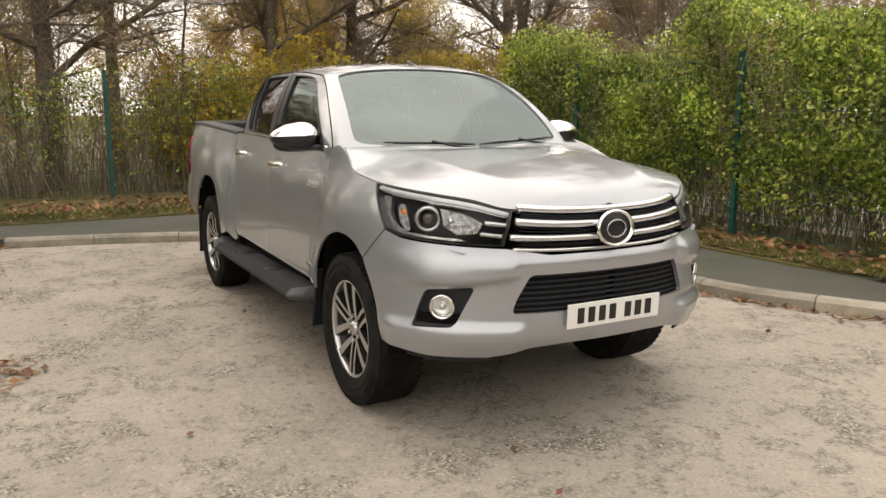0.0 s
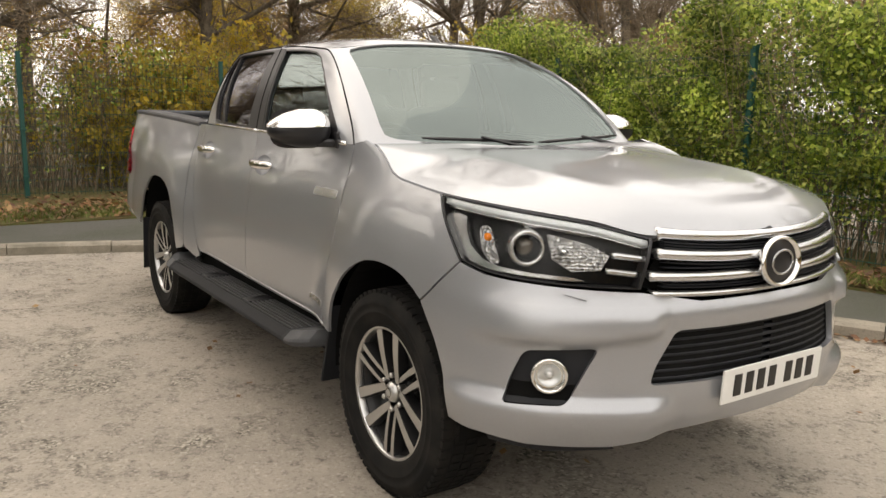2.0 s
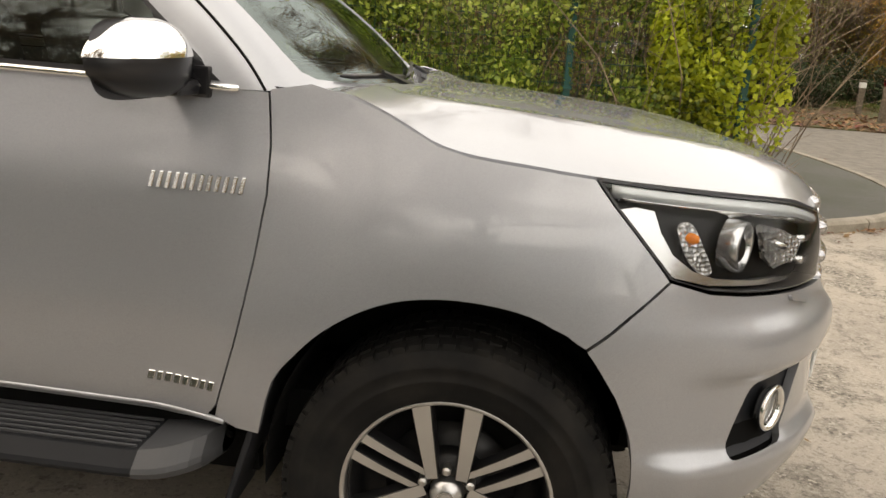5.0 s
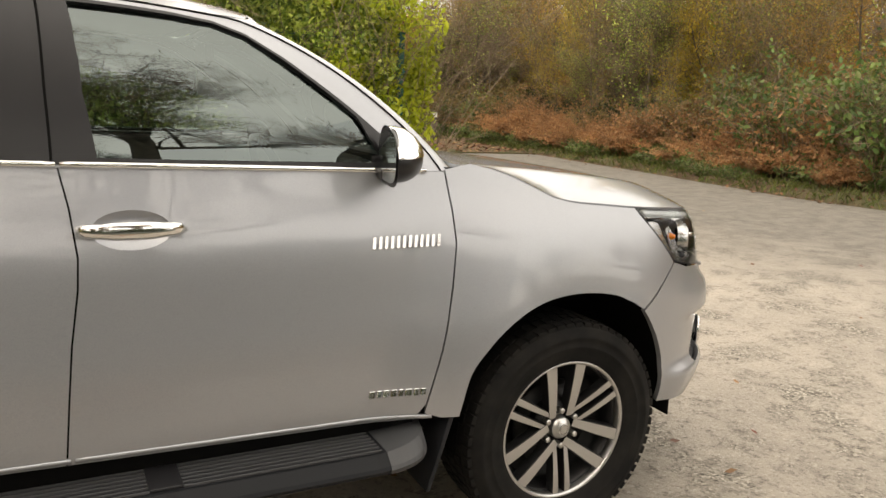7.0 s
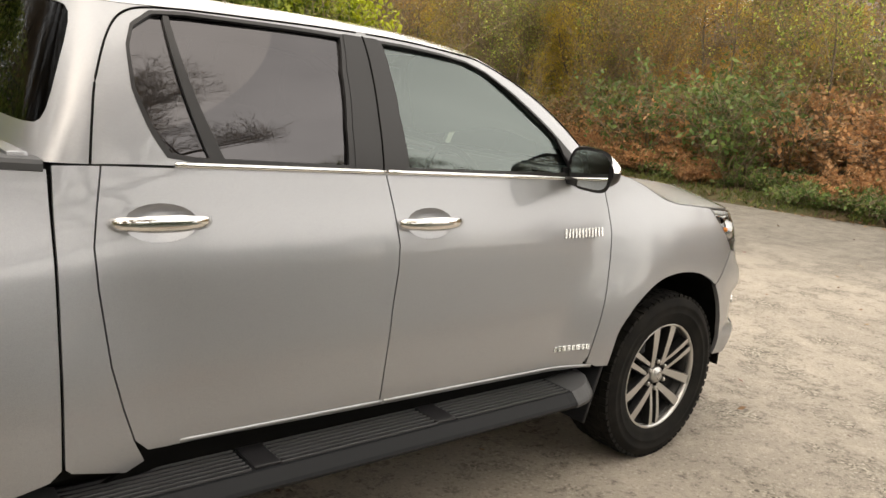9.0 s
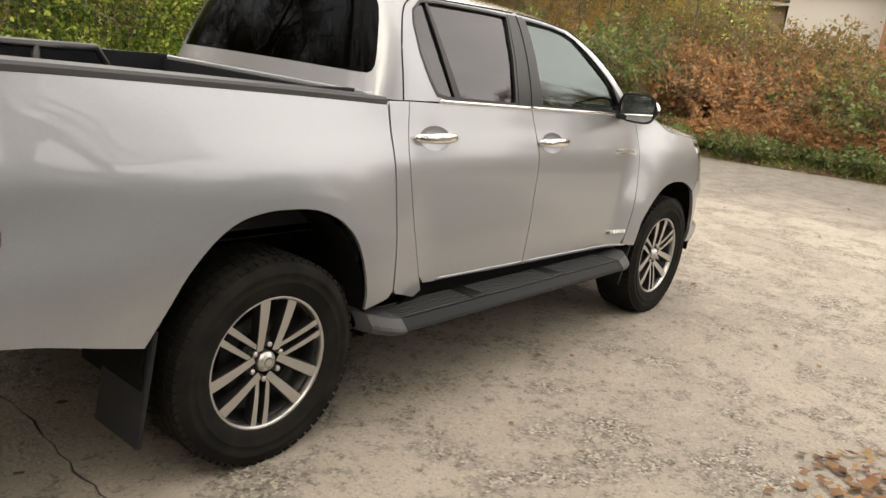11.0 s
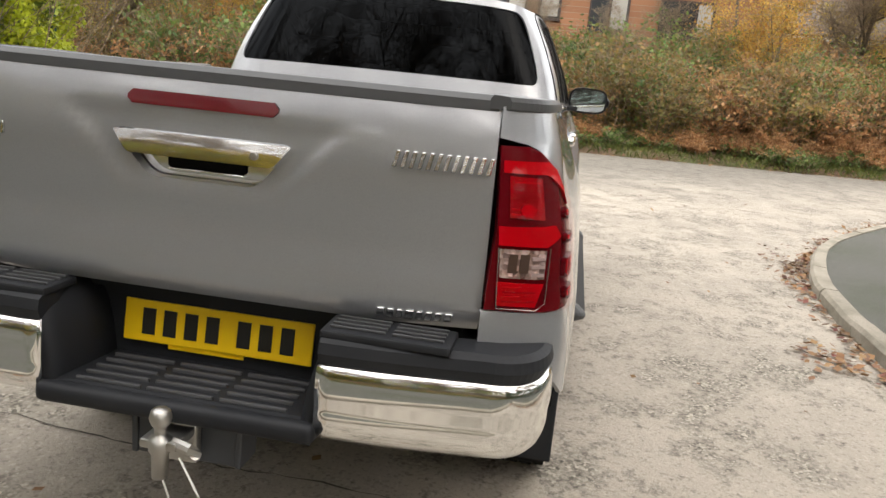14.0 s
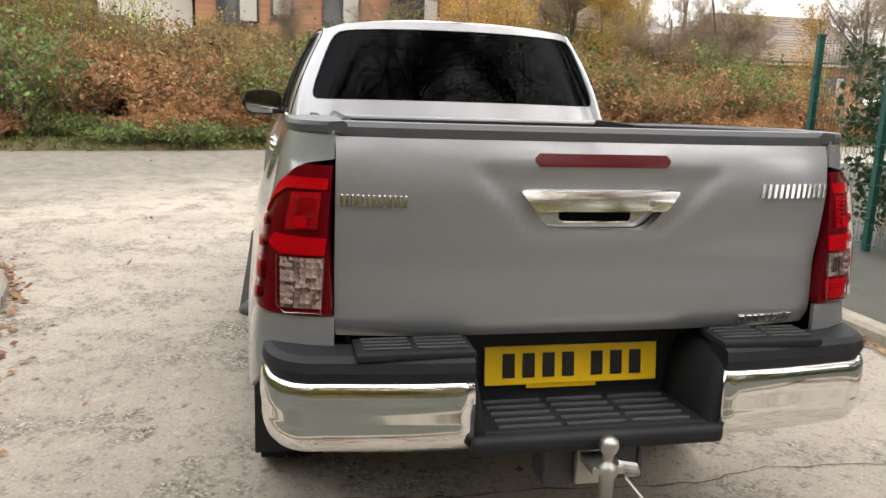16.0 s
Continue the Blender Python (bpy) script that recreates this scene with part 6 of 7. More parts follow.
ZP = 0.085
back_r, back_l, back_b = offset(KERB_R, -0.12), offset(KERB_L, 0.12), offset(KERB_B, 0.12)
flat(back_r + [(10.2, -40), (-6.22, -40), (-6.22, -2.87)], ZP, "pavement_right", PAVE, "dark mossy tarmac pavement", "pavement", 0.12)
flat(back_l[::-1] + [(-7.3, 0.1), (-7.3, 3.74), (-0.9, 3.74), (0.2, 4.1), (1.0, 4.6), (1.9, 5.4), (1.9, 32), (-3, 40)], ZP, "pavement_left", PAVE, "dark mossy tarmac pavement", "pavement", 0.12)
flat([(-6.22, -40), (-6.22, -2.75)] + back_b + [(-7.3, 0.1), (-7.3, -40)], ZP, "pavement_back", PAVE, "dark mossy tarmac pavement", "pavement", 0.12)
flat([(-7.3, -40), (-7.3, 3.74), (-11.5, 3.74), (-11.5, -40)], ZP + 0.02, "verge_back", MOSS, "mossy verge strewn with leaves", "verge", 0.14)
flat([(-11.5, 3.74), (-0.9, 3.74), (0.2, 4.1), (1.0, 4.6), (1.9, 5.4), (1.9, 5.6), (-11.5, 5.6)], ZP + 0.02, "verge_left", MOSS, "mossy verge strewn with leaves", "verge", 0.14)


def kerb_run(line, side, name):
    """Kerb stones about 0.9 m long along a line; side: to which hand the stones lie."""
    top = tagged(new(name), "weathered concrete kerb stones", "kerb", kind="structure")
    pts, at, need = [line[0]], 0.0, 0.9
    stones = []
    dist = [0.0]
    for a, b in zip(line, line[1:]):
        dist.append(dist[-1] + math.hypot(b[0] - a[0], b[1] - a[1]))

    def place(d):
        return (float(np.interp(d, dist, [p[0] for p in line])), float(np.interp(d, dist, [p[1] for p in line])))

    n = int(min(dist[-1], 24) / need)
    for i in range(n):
        d0, d1 = i * need + 0.004, (i + 1) * need - 0.004
        bm = bmesh.new()
        rows = []
        lift = random.uniform(-0.004, 0.004)
        push = random.uniform(-0.006, 0.006)
        for k in range(5):
            d = d0 + (d1 - d0) * k / 4
            p, q = place(d - 0.05), place(d + 0.05)
            l = math.hypot(q[0] - p[0], q[1] - p[1]) or 1
            nx, ny = -(q[1] - p[1]) / l * side, (q[0] - p[0]) / l * side
            x, y = place(d)
            wob = 0.003 * math.sin(9 * d + i)
            rows.append([bm.verts.new((x + nx * w, y + ny * w, z)) for w, z in
                         ((push, -0.03), (push + wob, 0.07 + lift), (0.022 + push, 0.096 + lift + wob), (0.04 + push, 0.1 + lift), (0.125, 0.098 + lift), (0.125, -0.03))])
        for p, q in zip(rows, rows[1:]):
            for k in range(5):
                bm.faces.new((p[k], p[k + 1], q[k + 1], q[k]))
        bm.faces.new(rows[0])
        bm.faces.new(rows[-1][::-1])
        bmesh.ops.recalc_face_normals(bm, faces=bm.faces)
        part("kerb_stone", bm, KERB, top)




def crack(points, seed, wide):
    """A ragged dark crack in the road."""
    r = random.Random(seed)
    pts = smooth_line(points, 0.06)
    verts, faces = [], []
    for i, (x, y) in enumerate(pts):
        a, b = pts[max(0, i - 1)], pts[min(len(pts) - 1, i + 1)]
        l = math.hypot(b[0] - a[0], b[1] - a[1]) or 1
        nx, ny = -(b[1] - a[1]) / l, (b[0] - a[0]) / l
        sway = r.uniform(-0.014, 0.014)
        w = wide * r.uniform(0.25, 1.0)
        verts += [(x + nx * (sway + w), y + ny * (sway + w), 0.004), (x + nx * (sway - w), y + ny * (sway - w), 0.004)]
        if i:
            faces.append((2 * i - 2, 2 * i - 1, 2 * i + 1, 2 * i))
    return raw("crack", verts, faces, CRACK, road)


crack([(-3.35, 2.3), (-3.45, 1.4), (-3.57, 0.5), (-3.59, 0.1), (-3.59, -0.15), (-3.61, -0.5), (-3.62, -0.8), (-3.55, -1.1), (-3.62, -1.87), (-3.8, -2.5), (-3.83, -2.74)], 3, 0.0055)
kerb_run(KERB_R, -1, "kerb_right")
kerb_run(KERB_L, 1, "kerb_left")
kerb_run(KERB_B[::-1], -1, "kerb_back")

flat([(-4, 16.5), (2, 16.0), (7, 15.6), (10.6, 15.0), (12, 24), (8, 40), (-4, 40)], 0.03, "leafy_ground", EARTH, "leaf-covered ground at the end of the road", "ground", 0.1)

# the bank beyond the cross road
BANK = smooth_line([(7, 31), (10.3, 21), (10.4, 15.5), (10.2, 11), (10.0, 8.2), (9.9, 5.7), (10.5, 3.0), (11.3, 0), (11.9, -3.7), (12.6, -7), (13.8, -11), (16, -17), (20, -28)], 1.0)


def bank_height(d):
    return 0.10 * ease(d / 0.4) + 0.9 * ease((d - 0.3) / 7.0) + 0.5 * ease((d - 8) / 12)


verts, faces = [], []
DS = (-0.1, 0.0, 0.25, 0.6, 1.2, 2.0, 3.0, 4.5, 6.5, 9, 13, 20, 40, 90)
for i, (x, y) in enumerate(BANK):
    a, b = BANK[max(0, i - 1)], BANK[min(len(BANK) - 1, i + 1)]
    l = math.hypot(b[0] - a[0], b[1] - a[1])
    nx, ny = -(b[1] - a[1]) / l, (b[0] - a[0]) / l
    for d in DS:
        wob = 0.12 * noise.noise((x * 0.7, y * 0.7, d)) if d > 0.2 else 0.06 * noise.noise((x * 2, y * 2, 0))
        px, py = x + nx * d * (1 if d < 21 else 1), y + ny * d
        verts.append((px, py, (bank_height(d) + wob) if d > 0 else -0.02))
n = len(DS)
for i in range(len(BANK) - 1):
    for k in range(n - 1):
        faces.append((i * n + k, i * n + k + 1, (i + 1) * n + k + 1, (i + 1) * n + k))
bank = raw("bank", verts, faces, EARTH, smooth=True)
if bank.data.polygons[0].normal.z < 0:
    bank.data.flip_normals()
tagged(bank, "earth bank rising behind the road, covered in leaf litter", "bank", kind="structure")


def bank_place(t, d):
    """A place on the bank: t metres along its foot, d metres up from it."""
    i = max(0, min(len(BANK) - 2, int(t * (len(BANK) - 1))))
    f = t * (len(BANK) - 1) - i
    a, b = BANK[i], BANK[i + 1]
    l = math.hypot(b[0] - a[0], b[1] - a[1])
    nx, ny = -(b[1] - a[1]) / l, (b[0] - a[0]) / l
    return (a[0] + (b[0] - a[0]) * f + nx * d, a[1] + (b[1] - a[1]) * f + ny * d, bank_height(d) - 0.03)


# ---- leaves, twigs, bushes and trees ----
def leaf_mesh(centres, sizes, aspect=0.55, droop=0.0, upright=0.0):
    """Folded leaf blades, one at each centre, turned at random."""
    n = len(centres)
    a = rng.normal(size=(n, 3))
    a[:, 2] = a[:, 2] * (1 - upright) + upright * 1.5
    a[:, 2] -= droop
    a /= np.linalg.norm(a, axis=1)[:, None]
    b = np.cross(a, rng.normal(size=(n, 3)))
    b /= np.linalg.norm(b, axis=1)[:, None] + 1e-9
    c = np.cross(a, b)
    s = np.asarray(sizes)[:, None]
    v = np.empty((n, 4, 3))
    v[:, 0] = centres - a * s * 0.5
    v[:, 1] = centres + b * s * aspect * 0.5 + c * s * 0.1
    v[:, 2] = centres + a * s * 0.5
    v[:, 3] = centres - b * s * aspect * 0.5 + c * s * 0.1
    f = (np.arange(n) * 4)[:, None, None] + np.array([[0, 1, 2], [0, 2, 3]])
    return v.reshape(-1, 3), f.reshape(-1, 3)


def arrays(name, v, f, mat, parent=None):
    me = bpy.data.meshes.new(name)
    me.vertices.add(len(v))
    me.vertices.foreach_set("co", np.ascontiguousarray(v, dtype=np.float32).ravel())
    k = f.shape[1]
    me.loops.add(f.size)
    me.loops.foreach_set("vertex_index", np.ascontiguousarray(f, dtype=np.int32).ravel())
    me.polygons.add(len(f))
    me.polygons.foreach_set("loop_start", np.arange(0, f.size, k, dtype=np.int32))
    me.update(calc_edges=True)
    me.validate()
    me.materials.append(mat)
    ob = new(name, me)
    ob.parent = parent
    return ob


def rods(segments, sides=3):
    """Thin tapered rods: rows of start, end, start radius, end radius."""
    seg = np.array(segments, float)
    n = len(seg)
    p, q, r0, r1 = seg[:, :3], seg[:, 3:6], seg[:, 6], seg[:, 7]
    d = q - p
    d /= np.linalg.norm(d, axis=1)[:, None] + 1e-9
    up = np.where(np.abs(d[:, 2:3]) < 0.9, np.array([[0, 0, 1.0]]), np.array([[1.0, 0, 0]]))
    a = np.cross(d, up)
    a /= np.linalg.norm(a, axis=1)[:, None] + 1e-9
    b = np.cross(d, a)
    v = np.empty((n, 2 * sides, 3))
    for k in range(sides):
        t = 2 * math.pi * k / sides
        o = a * math.cos(t) + b * math.sin(t)
        v[:, k] = p + o * r0[:, None]
        v[:, sides + k] = q + o * r1[:, None]
    f = np.array([[k, (k + 1) % sides, sides + (k + 1) % sides, sides + k] for k in range(sides)])
    return v.reshape(-1, 3), ((np.arange(n) * 2 * sides)[:, None, None] + f).reshape(-1, 4)


def tree_segments(height, seed, spread=0.5, levels=4, trunk=0.14, lean=0.05, kids=(3, 5), start=0.3):
    """A trunk that forks into limbs and twigs: rod rows and the tips of the twigs."""
    r = random.Random(seed)
    segs, tips = [], []

    def grow(p, d, length, rad, level):
        parts = 5 if level == 0 else 3
        q = p
        for i in range(parts):
            d = (d + Vector((r.gauss(0, 1), r.gauss(0, 1), r.gauss(0, 0.6))) * (0.06 if level == 0 else 0.16)).normalized()
            if level:
                d = (d + Vector((0, 0, 0.07))).normalized()
            e = q + d * length / parts
            ra, rb = rad * (1 - 0.65 * i / parts), rad * (1 - 0.65 * (i + 1) / parts)
            segs.append((*q, *e, ra, rb))
            if level < levels and (level > 0 or (i + 1) / parts > start):
                for _ in range(r.randint(*kids) if level else r.randint(1, 3)):
                    side = Vector((r.gauss(0, 1), r.gauss(0, 1), r.gauss(0.2, 0.5))).normalized()
                    dd = (d * (1 - spread) + side * spread * 1.3).normalized()
                    grow(q.lerp(e, r.random()), dd, length * r.uniform(0.42, 0.68) * (0.9 if level else 0.75), rb * r.uniform(0.42, 0.7), level + 1)
            if level >= levels - 1:
                tips.append(tuple(e))
            q = e
        if level == levels:
            tips.append(tuple(q))

    grow(Vector((0, 0, -0.1)), Vector((r.gauss(0, lean), r.gauss(0, lean), 1)).normalized(), height, trunk, 0)
    return segs, tips


def make_tree(name, label, seed, height, leaf_mat=None, count=0, size=0.09, stout=0.012, **how):
    t = thing(name, label, "tree", group="trees round the parking place")
    segs, tips = tree_segments(height, seed, **how)
    big = [s for s in segs if s[6] > stout]
    small = [s for s in segs if s[6] <= stout]
    v, f = rods(big, 6)
    ob = arrays("trunk", v, f, BARK, t)
    ob.data.shade_smooth()
    if small:
        small = [(*s[:6], max(s[6], 0.0035), max(s[7], 0.003)) for s in small]
        v, f = rods(small, 3)
        tagged(arrays("branchwork", v, f, TWIG, t), kind="stuff")
    if leaf_mat:
        tips = np.array(tips)
        pick = tips[rng.integers(0, len(tips), count)] + rng.normal(size=(count, 3)) * 0.16
        v, f = leaf_mesh(pick, rng.uniform(0.6, 1.3, count) * size, 0.6, 0.3)
        tagged(arrays("crown", v, f, leaf_mat, t), kind="stuff")
    return t


def bush(name, label, category, seed, radius, height, mat, count, size, stems=40, group="", droop=0.0, aspect=0.55):
    """A shrub of arching stems with small leaves along them."""
    r = random.Random(seed)
    t = thing(name, label, category, group=group)
    segs, pts = [], []
    for i in range(stems):
        a = r.uniform(0, 2 * math.pi)
        reach = radius * math.sqrt(r.random())
        h = height * r.uniform(0.5, 1.0) * (1 - 0.35 * reach / radius)
        p = Vector((0.3 * reach * math.cos(a), 0.3 * reach * math.sin(a), -0.05))
        q = p
        for k in range(1, 6):
            f = k / 5
            e = Vector((math.cos(a) * reach * (0.3 + 0.7 * f ** 1.4), math.sin(a) * reach * (0.3 + 0.7 * f ** 1.4), h * (f - 0.25 * f ** 4))) + Vector((r.gauss(0, 0.04), r.gauss(0, 0.04), r.gauss(0, 0.03)))
            segs.append((*q, *e, 0.007 * (1.2 - f) + 0.002, 0.006 * (1.1 - f) + 0.002))
            for _ in range(3):
                side = Vector((r.gauss(0, 1), r.gauss(0, 1), r.gauss(0.3, 0.7))).normalized() * radius * r.uniform(0.08, 0.25)
                segs.append((*e, *(e + side), 0.003, 0.0015))
                pts += [tuple(e + side * g) for g in (0.3, 0.6, 1.0)]
            q = e
    v, f = rods(segs, 3)
    tagged(arrays("stalkwork", v, f, TWIG, t), kind="stuff")
    pts = np.array(pts)
    pick = pts[rng.integers(0, len(pts), count)] + rng.normal(size=(count, 3)) * 0.05 * max(0.6, radius)
    pick[:, 2] = np.maximum(pick[:, 2], 0.01)
    v, f = leaf_mesh(pick, rng.uniform(0.5, 1.4, count) * size, aspect, droop)
    tagged(arrays("foliage", v, f, mat, t), kind="stuff")
    return t


def bracken(seed, height):
    """Dead bracken: arching fronds with rows of leaflets on either hand."""
    r = random.Random(seed)
    t = thing("bracken_clump", "rust-brown dead bracken fronds bent over on the bank", "bracken", group="bracken on the bank")
    segs, cs, sz = [], [], []
    vv = []
    for i in range(26):
        a = r.uniform(0, 2 * math.pi)
        L = height * r.uniform(0.6, 1.15)
        lean = r.uniform(0.3, 0.9)
        p = Vector((r.gauss(0, 0.12), r.gauss(0, 0.12), 0))
        d = Vector((math.cos(a) * lean * 0.5, math.sin(a) * lean * 0.5, 1)).normalized()
        side = Vector((-math.sin(a), math.cos(a), 0))
        for k in range(9):
            e = p + d * L / 9
            segs.append((*p, *e, 0.005 * (1 - k / 10), 0.005 * (1 - (k + 1) / 10)))
            d = (d + Vector((math.cos(a) * 0.16 * lean, math.sin(a) * 0.16 * lean, -0.17 * lean))).normalized()
            if k > 1:
                w = 0.26 * height * (1 - (k - 2) / 8) * r.uniform(0.7, 1.1)
                for s in (-1, 1):
                    tip = e + (side * s + d * 0.35 + Vector((0, 0, r.uniform(-0.5, 0.1)))) * w
                    for g in range(5):
                        f = (g + 0.5) / 5
                        cs.append(tuple(e.lerp(tip, f) + Vector((r.gauss(0, 0.008), r.gauss(0, 0.008), r.gauss(0, 0.012)))))
                        sz.append(w * (0.52 - 0.28 * f))
            p = e
    v, f = rods(segs, 3)
    tagged(arrays("stalkwork", v, f, RUST, t), kind="stuff")
    v, f = leaf_mesh(np.array(cs), np.array(sz), 0.5, 0.2)
    tagged(arrays("foliage", v, f, RUST, t), kind="stuff")
    return t


def scatter(templates, spots):
    """Set the templates, then copies of them, on the spots: (x, y, z, scale, turn)."""
    used = set()
    for i, (x, y, z, s, a) in enumerate(spots):
        t = templates[i % len(templates)]
        m = Matrix.Translation((x, y, z)) @ Matrix.Rotation(a, 4, "Z") @ Matrix.Diagonal((s, s, s * random.uniform(0.85, 1.1), 1))
        if t in used:
            copy_thing(t, m)
        else:
            used.add(t)
            pending.append((t, m))


pending = []

# ---- fences of green welded mesh ----
def mesh_fence(name, a, b, posts, label):
    """Square posts and mesh panels along the line from a to b; posts: distances along it."""
    f = tagged(new(name), label, "fence")
    L = math.hypot(b[0] - a[0], b[1] - a[1])
    ux, uy = (b[0] - a[0]) / L, (b[1] - a[1]) / L
    ang = math.atan2(uy, ux)
    for d in posts:
        p = part("post", join(box((0.06, 0.06, 1.98), (0, 0, 1.04), 0.006), box((0.07, 0.07, 0.02), (0, 0, 2.035), 0.004)), FENCE, f)
        p.matrix_basis = pose(a[0] + ux * d, a[1] + uy * d, 0.05, 0, 0, math.degrees(ang))
        for z in (0.35, 1.0, 1.65):
            c = part("clip", box((0.08, 0.02, 0.03), (0, -0.04, z), 0.004), FENCE, p)
    for d0, d1 in zip(posts, posts[1:]):
        segs = []
        w = d1 - d0
        k = int(w / 0.055)
        for i in range(k + 1):
            x = 0.04 + (w - 0.08) * i / k
            segs.append((x, -0.035, 0.08, x, -0.035, 1.98, 0.0022, 0.0022))
        for j in range(11):
            z = 0.12 + 0.183 * j
            for y in (-0.031, -0.039):
                segs.append((0.03, y, z, w - 0.03, y, z, 0.0028, 0.0028))
        v, fc = rods(segs, 4)
        ob = arrays("mesh_panel", v, fc, FENCE, f)
        ob.matrix_basis = pose(a[0] + ux * d0, a[1] + uy * d0, 0.05, 0, 0, math.degrees(ang))
    return f


mesh_fence("mesh_fence", (-10.9, 4.65), (1.79, 4.65), (0.0, 2.8, 5.57, 8.4, 11.2, 12.69), "dark green welded mesh fence overgrown by a hedge")
mesh_fence("mesh_fence", (-9.9, -12.2), (-9.9, 4.65), (0.0, 2.8, 5.6, 8.4, 11.22, 14.0, 16.8), "dark green welded mesh fence before thin shrubs")
mesh_fence("mesh_fence", (1.05, -4.5), (-9.9, -4.5), (0.0, 1.0, 3.4, 6.2, 9.0, 10.95), "dark green welded mesh fence beside the pavement")


# ---- hedges ----
def hedge(name, label, x0, x1, y0, y1, top, count, mat, size, front, seed, low=0.25, turn=None, twig=500):
    """A run of close leaves and stems; front: to which side the denser face lies."""
    r = np.random.default_rng(seed)
    x = r.uniform(x0, x1, count * 2)
    z = r.beta(1.5, 1.15, count * 2) * 1.0
    hz = np.array([top * (0.86 + 0.2 * noise.noise((a * 0.55, seed, 0)) + 0.08 * noise.noise((a * 2.1, seed, 3))) for a in x])
    depth = np.abs(r.normal(0, 0.32, count * 2))
    y = (y0 + depth * (y1 - y0)) if front < 0 else (y1 - depth * (y1 - y0))
    y += np.array([0.22 * noise.noise((a * 1.3, b * 1.9, seed)) for a, b in zip(x, z * top)])
    thick = np.array([noise.noise((a * 1.15, b * 1.6, seed + 5)) for a, b in zip(x, z * top)])
    keep = (r.random(count * 2) < np.clip(0.66 + 1.4 * thick, 0.2, 1)) & (r.random(count * 2) < np.clip((z * hz - 0.05) / low, 0.1, 1))
    c = np.stack([x, y, z * hz + 0.1], 1)[keep][:count]
    ob = tagged(new(name), label, "hedge", kind="stuff")
    v, f = leaf_mesh(c, r.uniform(0.55, 1.35, len(c)) * size, 0.62)
    tagged(arrays("foliage", v, f, mat, ob), kind="stuff")
    segs = []
    for i in range(twig):
        px, py = r.uniform(x0, x1), r.uniform(y0 + 0.25 * (y1 - y0), y1 - 0.25 * (y1 - y0))
        p = np.array([px, py, 0.0])
        d = np.array([r.normal(0, 0.25), r.normal(0, 0.15), 1.0])
        rad = r.uniform(0.004, 0.013)
        for k in range(6):
            q = p + d * top / 6 * r.uniform(0.6, 1.1)
            segs.append((*p, *q, rad * (1 - k / 7), rad * (1 - (k + 1) / 7)))
            for _ in range(2):
                segs.append((*q, *(q + r.normal(size=3) * 0.16), 0.003, 0.0015))
            d = d + r.normal(size=3) * (0.2, 0.2, 0.05)
            p = q
    v, f = rods(segs, 3)
    tagged(arrays("stalkwork", v, f, TWIG, ob), kind="stuff")
    return ob


hedge("hedge", "dense yellow-green hedge growing through the mesh fence", -7.2, 1.7, 4.52, 6.0, 2.75, 92000, IVY, 0.056, -1, 3, 0.8, twig=500)
hedge("ivy_hedge", "bright lime ivy on the fence's end post", 0.95, 2.2, 4.5, 5.4, 3.2, 9000, LIME, 0.065, -1, 9, 0.9, twig=90)
thin = hedge("thin_hedge", "thin green and yellow shrubs behind the mesh fence", -13.5, -7.0, 4.9, 6.5, 2.9, 14000, GOLD, 0.07, -1, 4, 0.6, twig=500)
thin.matrix_basis = pose(0, 0, 0)
thin2 = hedge("thin_hedge", "thin green and yellow shrubs behind the mesh fence", -12, 6, 0.0, 1.8, 2.6, 11000, IVY, 0.065, -1, 12, 1.3, twig=900)
thin2.matrix_basis = pose(-10.1, -1.0, 0, 0, 0, 90)
low = hedge("low_hedge", "dark evergreen hedge behind the mesh fence", -10, 0.9, -6.0, -4.65, 2.1, 20000, DARKLEAF, 0.08, 1, 15, 0.3, twig=250)

hedge("back_hedge", "brown-green shrubs behind the hedge", -8.0, 2.0, 6.3, 7.6, 2.9, 15000, SCRUB, 0.09, -1, 21, 0.4, twig=300)

golden = hedge("shrub_row", "golden and green shrubs behind the back fence", -14, 8, 0.0, 2.2, 2.2, 11000, GOLD, 0.08, -1, 33, 0.4, twig=500)
golden.matrix_basis = pose(-11.6, -1.0, 0, 0, 0, 90)

# ---- trees ----
bare = [make_tree("tree", "bare winter tree with spreading limbs", 11 + i, h, None, trunk=tr, spread=sp, start=st) for i, (h, tr, sp, st) in enumerate(((7.5, 0.16, 0.62, 0.2), (9.5, 0.17, 0.5, 0.3), (6.5, 0.12, 0.55, 0.2)))]
gold = [make_tree("tree", "slender tree with thin golden autumn leaves", 31 + i, 7.5, m, n, 0.10, trunk=0.09, spread=0.42, start=0.15, kids=(3, 4), levels=3) for i, (m, n) in enumerate(((GOLD, 11000), (AMBERLEAF, 14000), (AMBERLEAF, 9000)))]
green = [make_tree("tree", "tree with yellowing green leaves", 51 + i, 7.0, IVY, 9000, 0.09, trunk=0.11, spread=0.5, start=0.15) for i in range(2)]
pine = make_tree("tree", "tall dark evergreen tree behind the fence", 57, 8.0, DARKLEAF, 10000, 0.13, trunk=0.13, spread=0.5, start=0.1, kids=(3, 4), levels=3)
sapling = [make_tree("sapling", "thin upright sapling with a few yellow-green leaves on the bank", 61 + i, 5.2, m, n, 0.085, stout=0.0195, trunk=0.03, spread=0.3, start=0.2, kids=(2, 3), levels=3) for i, (m, n) in enumerate(((SCRUB, 1800), (IVY, 1600), (GOLD, 1100)))]
R = random.Random(5)
spots = []
